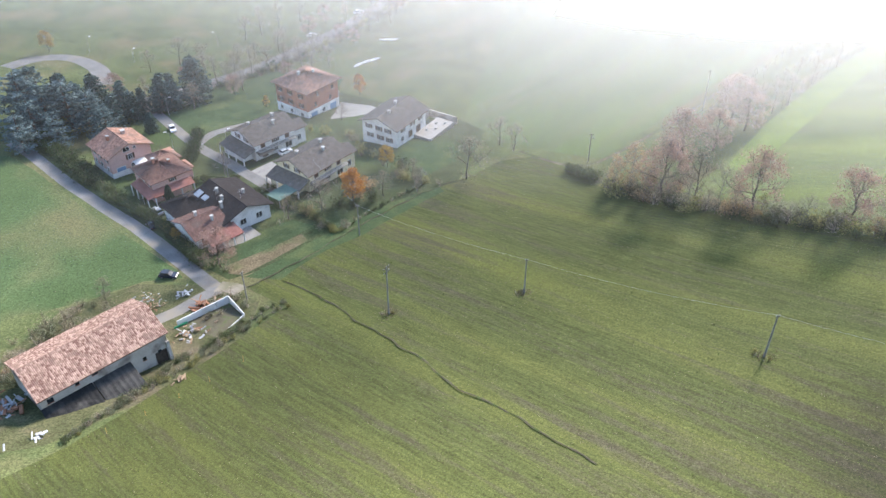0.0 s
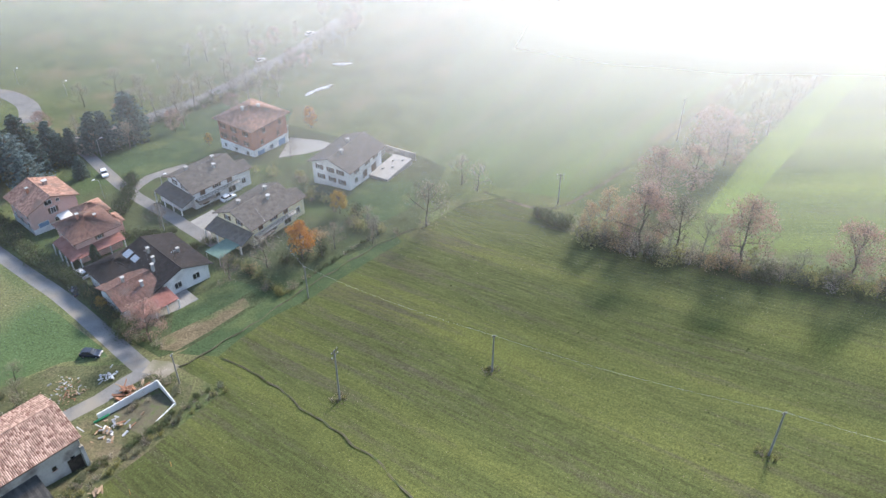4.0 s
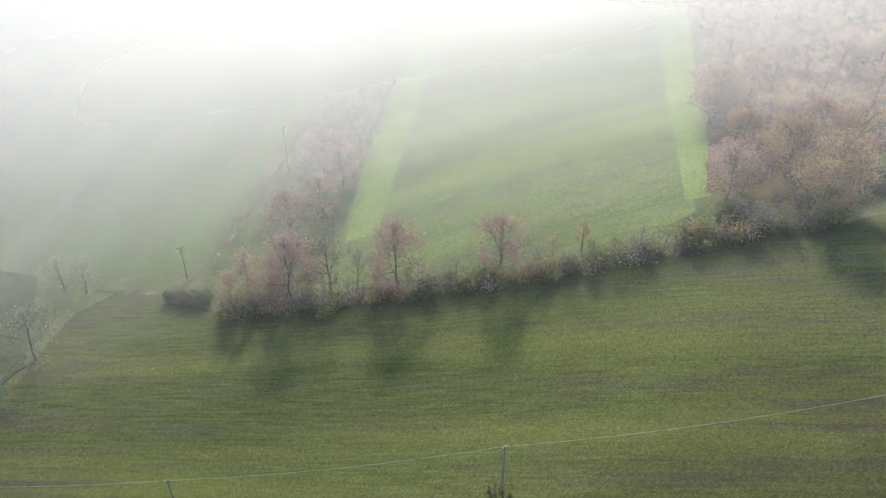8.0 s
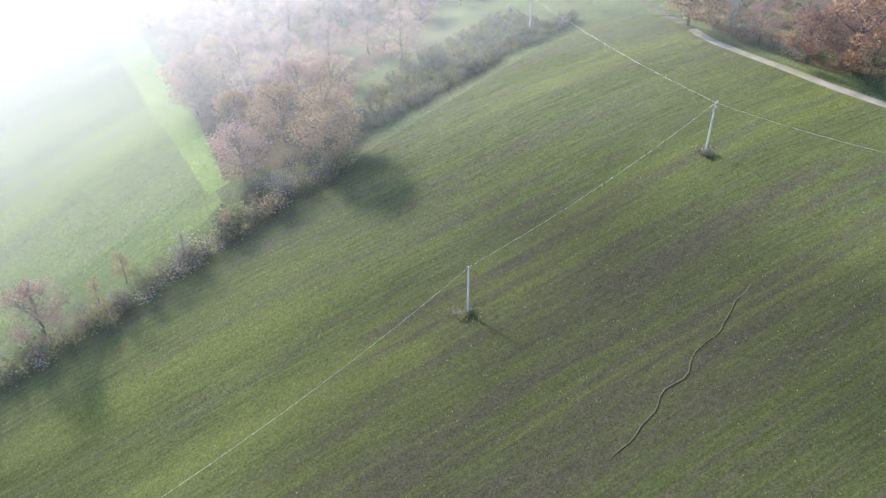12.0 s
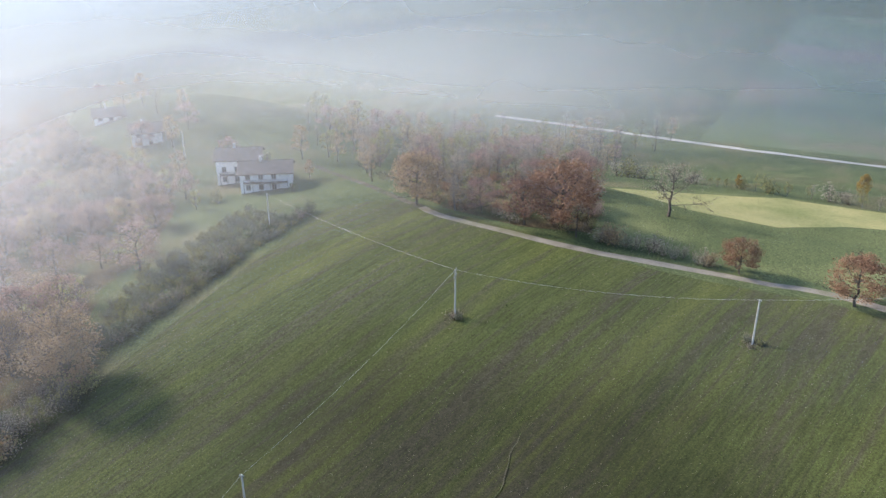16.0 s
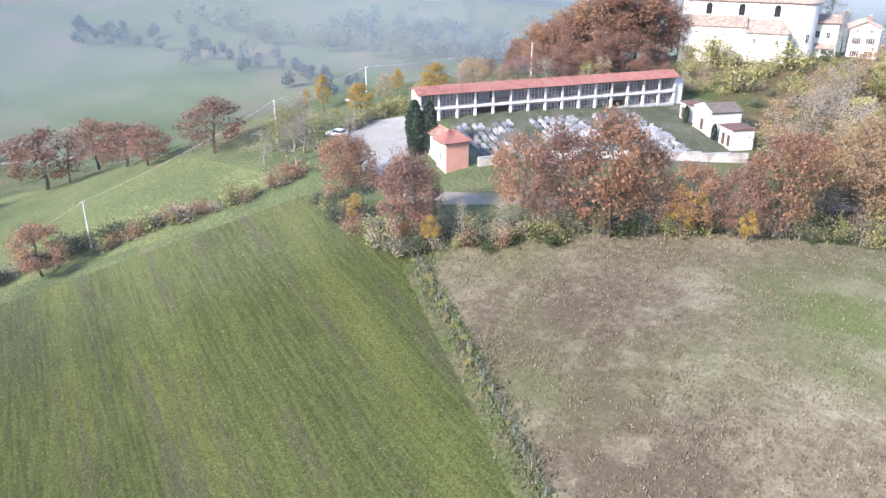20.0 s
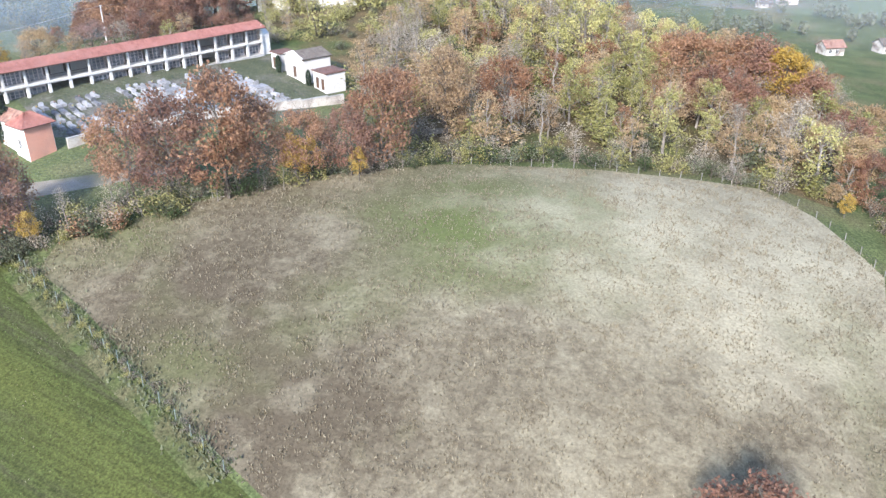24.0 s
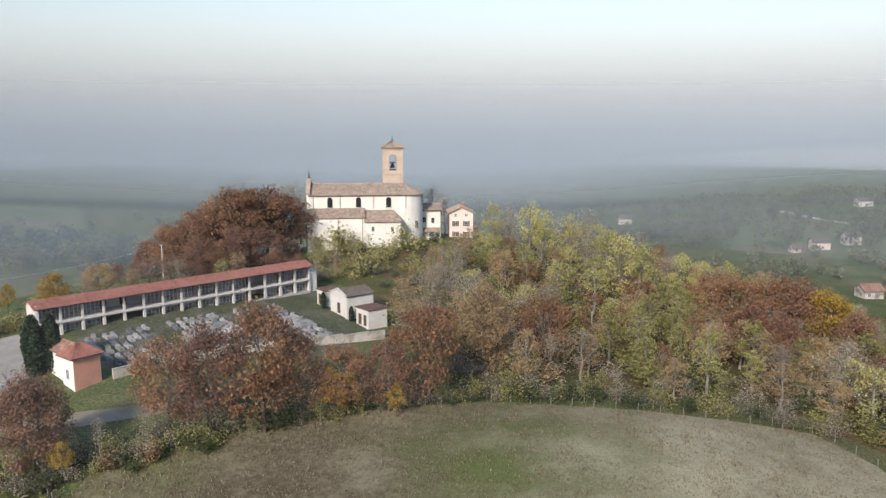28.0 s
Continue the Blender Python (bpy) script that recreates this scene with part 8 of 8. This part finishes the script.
wall = thing("cemetery_wall", *wall_line[0], None, 0, "low pale stone wall in front of the cemetery", "wall")
base = wall.matrix_basis.translation
for a, b in zip(smooth_line(wall_line, 3.0), smooth_line(wall_line, 3.0)[1:]):
    za = min(ground_at(*a), ground_at(*b)) - base.z
    d = (Vector(b) - Vector(a)).normalized() * 0.02
    n = Vector((-d.y, d.x)).normalized() * 0.18
    q = [Vector(a) - n, Vector(b) - n, Vector(b) + n, Vector(a) + n]
    part("wall_panel", Shape().slab([(p.x - base.x, p.y - base.y, za + 1.7) for p in q], 3.0), STONE, wall)
    part("coping", Shape().slab([(p.x - base.x + k.x, p.y - base.y + k.y, za + 1.82) for p, k in zip(q, (-n * 0.4, -n * 0.4, n * 0.4, n * 0.4))], 0.12), CONCRETE, wall)
plant("shrub_gold", 73.8, -106.0, 2.2, "clipped shrubs by the wall", 1.2)
plant("shrub_green", 72.0, -107.8, 2.6, "clipped shrubs by the wall", 1.2)

# chapels at the far end
def chapel(x, y, turn, w, d, high, label, flat=False):
    root = thing("chapel", x, y, None, turn, label, "chapel", "grave chapels")
    block(root, w, d, high, "y" if not flat else "hip", 1.0, ARC_WHITE)
    if flat:
        part("roof", Shape().box(-0.25, -0.25, high, w + 0.25, d + 0.25, high + 0.22), BROWN_TILES, root)
    else:
        roof_on(root, w, d, high, "y", 1.0, 0.35, GREY_TILES)
        part("pediment", Shape().prism([(-0.3, high), (w + 0.3, high), (w / 2, high + 1.25)], "y", -0.35, -0.1), ARC_WHITE, root)
    f = on_face("front", w, d)
    for px in ((w / 2 - 0.5,) if not flat else (w * 0.2, w * 0.62)):
        opening(root, f, px, 0.1, 1.0, 2.2, "door", MARBLE)
    for px in (0.15, w - 0.45):
        part("pilaster", moved(Shape().box(px, 0, -1, px + 0.3, 0.12, high), f), ARC_WHITE, root)


chapel(56.8, -151.4, 141, 6.6, 6.5, 4.3, "white pedimented chapel with grey roof")
chapel(49.4, -146.2, 141, 4.4, 4.6, 3.4, "small white flat-roofed grave chapel", True)
chapel(61.0, -154.6, 141, 3.4, 3.6, 3.2, "small white flat-roofed grave chapel", True)
plant("cypress", 50.6, -146.6, 3.4, "cypresses by the chapels", 1.4)
plant("cypress", 58.6, -151.8, 3.8, "cypresses by the chapels", 1.4)

# ---- the church ----
CHURCH_W = surface("church_plaster", (0.56, 0.54, 0.49), (0.68, 0.665, 0.61), 0.25, 0.9, 12.0, 0.1, (0.6, 0.57, 0.5), 0.2)
CHURCH_TILES = surface("church_roof_tiles", (0.22, 0.16, 0.125), (0.42, 0.33, 0.26), 0.9, 0.9, 6.0, 0.3, (0.26, 0.22, 0.17), 0.3, island=0.35)
TOWER_BRICK = surface("tower_brick", (0.36, 0.27, 0.205), (0.5, 0.39, 0.305), 0.7, 0.9, 9.0, 0.25, (0.44, 0.37, 0.3), 0.3)
CZ = 81.2
church = thing("church", 82.4, -206.5, CZ, -162.8, "white hilltop church with tiled roofs and brick bell tower", "church")
block(church, 27.0, 11.0, 15.4, "x", 2.7, CHURCH_W, foot=-3, label="white plastered nave")
roof_on(church, 27.0, 11.0, 15.4, "x", 2.7, 0.5, CHURCH_TILES)
# apse with half-cone roof
n, cx, cy, ra = 20, 27.0, 5.5, 5.5
arc = [(cx + ra * math.sin(math.pi * i / n), cy - ra * math.cos(math.pi * i / n)) for i in range(n + 1)]
s = Shape()
s.add([(x, y, z) for z in (-3, 15.4) for x, y in arc], [(i, i + 1, i + n + 2, i + n + 1) for i in range(n)])
part("apse_wall", s, CHURCH_W, church, "curved white apse")
wide = [(cx + (x - cx) * 1.09, cy + (y - cy) * 1.09) for x, y in arc]
s = Shape().add([(x, y, 15.15) for x, y in wide] + [(cx, cy, 18.1)], [(i, i + 1, n + 1) for i in range(n)])
s.add([(x, y, 14.98) for x, y in wide] + [(cx, cy, 15.0)], [(i + 1, i, n + 1) for i in range(n)])
s.add([(x, y, z) for z in (14.98, 15.15) for x, y in wide], [(i, i + 1, i + n + 2, i + n + 1) for i in range(n)])
part("apse_roof", s, CHURCH_TILES, church)
# side aisle in two parts
part("aisle_wall", Shape().box(-0.6, -4.6, -3, 15.4, -0.02, 9.4), CHURCH_W, church)
part("aisle_roof", Shape().ribbed((-1.1, -5.1, 9.3), (15.6, -5.1, 9.3), (15.6, 0.0, 11.5), (-1.1, 0.0, 11.5)), CHURCH_TILES, church)
part("chapel_wall", Shape().box(15.5, -5.4, -3, 25.6, -0.02, 8.4), CHURCH_W, church)
r = part("chapel_roof", Shape().ribbed((15.2, -6.0, 8.2), (26.2, -6.0, 8.2), (23.6, 0.0, 10.9), (15.2, 0.0, 10.9)).ribbed((26.2, -6.0, 8.2), (26.2, 0.0, 8.2), (23.6, 0.0, 10.9), (23.6, 0.0, 10.9)), CHURCH_TILES, church)


def arched(x, z, w, h, face, parent, deep=0.25):
    """A round-headed window: dark pane in a moulded surround."""
    pts = [(x, z), (x + w, z)] + [(x + w / 2 + w / 2 * math.cos(math.pi * i / 8), z + h - w / 2 + w / 2 * math.sin(math.pi * i / 8)) for i in range(9)]
    out = [(x + w / 2 + (px - x - w / 2) * 1.22, z + (pz - z) * 1.07 - 0.1) for px, pz in pts]
    win = part("window", moved(Shape().prism(out, "y", -0.05, 0.05), face), CHURCH_W, parent)
    part("pane", moved(Shape().prism(pts, "y", -0.04, 0.09), face), GLASS, win)
    part("sill", moved(Shape().box(x - 0.2, 0, z - 0.2, x + w + 0.2, 0.2, z - 0.05), face), CONCRETE, win)


f = on_face("front", 27, 11)
for x in (4.9, 13.0, 21.6):
    arched(x, 11.7, 1.5, 2.9, f, church)
for x, z in ((17.4, 5.6), (22.8, 5.4)):
    opening(church, f @ pose(0, 5.4, 0), x, z, 0.7, 1.2, "window", CHURCH_W)
opening(church, Matrix.Translation((cx + 3.4, cy - 4.4, 0)) @ pose(0, 0, 0, 0, 0, 38) @ f, -0.5, 5.5, 1.0, 2.0, "window", CHURCH_W)
for x in (0.3, 7.9, 17.4, 26.6):
    part("pilaster", Shape().box(x, -0.14, 9, x + 0.4, 0.0, 15.2), CHURCH_W, church)
    part("downpipe", Shape().tube((x + 0.7, -0.1, 11.4), (x + 0.7, -0.1, 15.2), 0.06, 0.06), GUTTER, church)
for x in (0.6, 8.0, 14.8):
    part("downpipe", Shape().tube((x, -4.7, -2), (x, -4.7, 9.2), 0.07, 0.07), GUTTER, church)
part("cornice", Shape().box(-0.2, -0.3, 14.9, 27.0, 0.0, 15.25), CHURCH_W, church)
part("facade", Shape().prism([(-0.3, -3), (11.3, -3), (11.3, 15.6), (5.5, 19.2), (-0.3, 15.6)], "x", -0.9, -0.01), CHURCH_W, church, "raised white front gable")
part("facade_coping", Shape().prism([(-0.6, 15.5), (-0.2, 15.9), (5.5, 19.5), (11.2, 15.9), (11.6, 15.5), (11.6, 15.9), (5.5, 19.9), (-0.6, 15.9)], "x", -1.1, 0.1), CHURCH_TILES, church)
part("finial", Shape().box(-0.75, 5.2, 19.4, -0.15, 5.8, 20.3).tube((-0.45, 5.5, 20.3), (-0.45, 5.5, 22.3), 0.22, 0.03, 6).box(-0.5, 5.1, 22.2, -0.4, 5.9, 22.3).tube((-0.45, 5.5, 22.0), (-0.45, 5.5, 22.8), 0.05, 0.05, 5), IRON, church)

# bell tower with open belfry
T = Matrix.Translation((21.0, 11.2, 0))
w = 6.0
tower = part("bell_tower", moved(Shape().box(0, 0, -3, w, w, 20.5).box(0, 0, 20.5, 1.9, 1.9, 26.6).box(w - 1.9, 0, 20.5, w, 1.9, 26.6).box(0, w - 1.9, 20.5, 1.9, w, 26.6).box(w - 1.9, w - 1.9, 20.5, w, w, 26.6).box(0, 0, 26.6, w, w, 28.2), T), TOWER_BRICK, church, "ochre brick bell tower")
for k, (side, m) in enumerate((("front", on_face("front", w, w)), ("right", on_face("right", w, w)), ("left", on_face("left", w, w)), ("back", on_face("back", w, w)))):
    a = [(1.9, 25.2)] + [(w / 2 - (w / 2 - 1.9) * math.cos(math.pi * i / 10), 25.2 + (w / 2 - 1.9) * math.sin(math.pi * i / 10)) for i in range(1, 10)] + [(w - 1.9, 25.2), (w - 1.9, 26.65), (1.9, 26.65)]
    part("belfry_arch", moved(Shape().prism(a, "y", -1.2, 0.0), T @ m), TOWER_BRICK, tower)
    part("parapet", moved(Shape().box(1.9, -0.3, 20.5, w - 1.9, -0.05, 21.4), T @ m), TOWER_BRICK, tower)
part("string_course", moved(Shape().box(-0.15, -0.15, 20.2, w + 0.15, w + 0.15, 20.5).box(-0.25, -0.25, 27.6, w + 0.25, w + 0.25, 28.2), T), TOWER_BRICK, tower)
part("bell", moved(Shape().tube((3, 3, 22.0), (3, 3, 23.2), 0.75, 0.4, 12).tube((3, 3, 23.2), (3, 3, 23.5), 0.4, 0.2, 12), T), IRON, tower)
part("bell_frame", moved(Shape().box(1.6, 2.85, 23.5, 4.4, 3.15, 23.75).box(1.6, 2.85, 20.5, 1.8, 3.15, 23.75).box(4.2, 2.85, 20.5, 4.4, 3.15, 23.75), T), DARK_WOOD, tower)
s = Shape()
o = 0.7
c = [(-o, -o, 28.2), (w + o, -o, 28.2), (w + o, w + o, 28.2), (-o, w + o, 28.2)]
for i in range(4):
    s.ribbed(c[i], c[(i + 1) % 4], (w / 2, w / 2, 30.2), (w / 2, w / 2, 30.2), 0.3)
cap = part("tower_roof", moved(s, T), CHURCH_TILES, tower)
part("cross", moved(Shape().tube((3, 3, 30.0), (3, 3, 30.9), 0.3, 0.12, 8).box(2.95, 2.95, 30.8, 3.05, 3.05, 32.0).box(2.6, 2.95, 31.4, 3.4, 3.05, 31.5), T), IRON, cap)
# sacristy
block(church, 6.4, 8.0, 10.0, "x", 1.5, CHURCH_W, 31.5, 7.0, -3, name="sacristy_wall")
roof_on(church, 6.4, 8.0, 10.0, "x", 1.5, 0.5, CHURCH_TILES, 31.5, 7.0)
for x, z in ((32.6, 6.2), (35.2, 6.0), (35.2, 3.0)):
    opening(church, f @ pose(0, -7.0, 0), x, z, 0.9, 1.5, "window", CHURCH_W)
lean_to(church, 32.0, 4.6, 37.9, 7.0, 3.6, 4.6, "back", CHURCH_TILES)

# house beside the church
root = thing("house", 46.5, -229.5, 81.4, 195.0, "pale pink house beside the church with tiled roof", "house")
PALE = surface("pale_pink_render", (0.58, 0.47, 0.42), (0.7, 0.58, 0.52), 0.4, 0.9, 10.0, 0.1, (0.52, 0.44, 0.38), 0.25)
block(root, 7.2, 8.0, 8.4, "y", 1.7, PALE, foot=-3)
roof_on(root, 7.2, 8.0, 8.4, "y", 1.7, 0.6, CHURCH_TILES)
f = on_face("front", 7.2, 8.0)
for x in (1.4, 4.7):
    opening(root, f, x, 1.0, 0.9, 1.4, "shuttered", WHITE)
    opening(root, f, x, 4.2, 0.9, 1.5, "shuttered", WHITE)
    opening(root, f, x + 0.1, 7.2, 0.7, 0.7, "window", WHITE)
for y in (1.2, 4.6):
    for z in (1.2, 4.4):
        opening(root, on_face("right", 7.2, 8.0), y, z, 0.9, 1.4, "shuttered", WHITE)
chimney(root, 4.5, 5.0, 9.9, 0.9, 0.6)

# ---- houses far off in the valley ----
for x, y, turn, w, d, e, label in ((-96, -426, 200, 9, 7, 3.5, "small white farm shed in the valley"), (-107, -432, 190, 12, 9, 6, "pink farmhouse in the valley"), (-126, -443, 195, 11, 9, 7, "white farmhouse in the valley"),
                                   (-100, -322, 200, 11, 9, 4.5, "white bungalow with red roof below the wood"), (-124, -332, 205, 9, 8, 5, "white house below the wood"), (-168, -573, 190, 14, 10, 6, "pale farm building in the mist"), (-215, -600, 190, 16, 10, 6, "pale farm building in the mist"), (-260, -640, 200, 14, 10, 6, "pale farm building in the mist"), (-10, -560, 190, 12, 9, 6, "pale farm building in the mist")):
    w, d, e = 0.72 * w, 0.72 * d, 0.75 * e
    root = thing("farmhouse", x, y, None, turn, label, "house", "valley houses")
    block(root, w, d, e, "x", 2.0, STONE if "pink" not in label else PALE, foot=-4)
    roof_on(root, w, d, e, "x", 2.0, 0.6, TERRACOTTA if "red" in label else GREY_TILES)
    for px in np.arange(1.2, w - 2, 3.0):
        for pz in (0.9, 3.6) if e > 5 else (0.9,):
            opening(root, on_face("front", w, d), float(px), pz, 1.1, 1.4, "window")

# distant woods in the mist
for line, count, low, high, label in (((((-420, -560), (-260, -500), (-120, -520), (40, -470))), 90, 7, 12, "tree belt across the misty valley"), ((((200, -420), (300, -360), (420, -300))), 90, 9, 15, "dark wooded ridge in mist"), ((((330, -520), (180, -560), (60, -620))), 70, 9, 14, "dark wooded ridge in mist"), ((((-60, -360), (-120, -380), (-200, -400))), 50, 5, 9, "trees on valley field edges"),
                                      ((((-40, -480), (-140, -470), (-260, -450), (-340, -420))), 260, 7, 12, "dark wood on the valley floor"), ((((20, -600), (-120, -610), (-260, -590), (-420, -520))), 240, 8, 13, "dark wood on the valley floor"),
                                      ((((150, -330), (210, -380), (280, -400), (360, -380))), 260, 8, 13, "dark wood behind the church hill"), ((((230, -250), (300, -270), (380, -260), (470, -230))), 60, 5, 9, "dark wood behind the church hill")):
    p = smooth_line(line, 3.0)
    crowns = []
    for i in range(count):
        x, y = p[dice.randrange(len(p))]
        x, y = x + dice.gauss(0, 12 if count < 150 else 24), y + dice.gauss(0, 12 if count < 150 else 24)
        h = dice.uniform(low, high)
        crowns.append((x, y, h))
    rng = np.random.default_rng(count)
    v = []
    for x, y, h in crowns:
        z = ground_at(x, y)
        k = 130 if count < 150 else 90
        a = rng.normal(size=(k, 3))
        a /= np.linalg.norm(a, axis=1)[:, None]
        v.append(np.array([x, y, z + h * 0.58]) + a * rng.uniform(0.5, 1.05, (k, 1)) * [h * 0.36, h * 0.36, h * 0.45])
    lv, lf = leaf_quads(np.vstack(v), 0.7, rng)
    tagged(new("far_wood", mesh_of("far_wood", lv, lf, [LEAVES["fir" if "church" in label else "bramble"]])), label, "wood", kind="stuff")
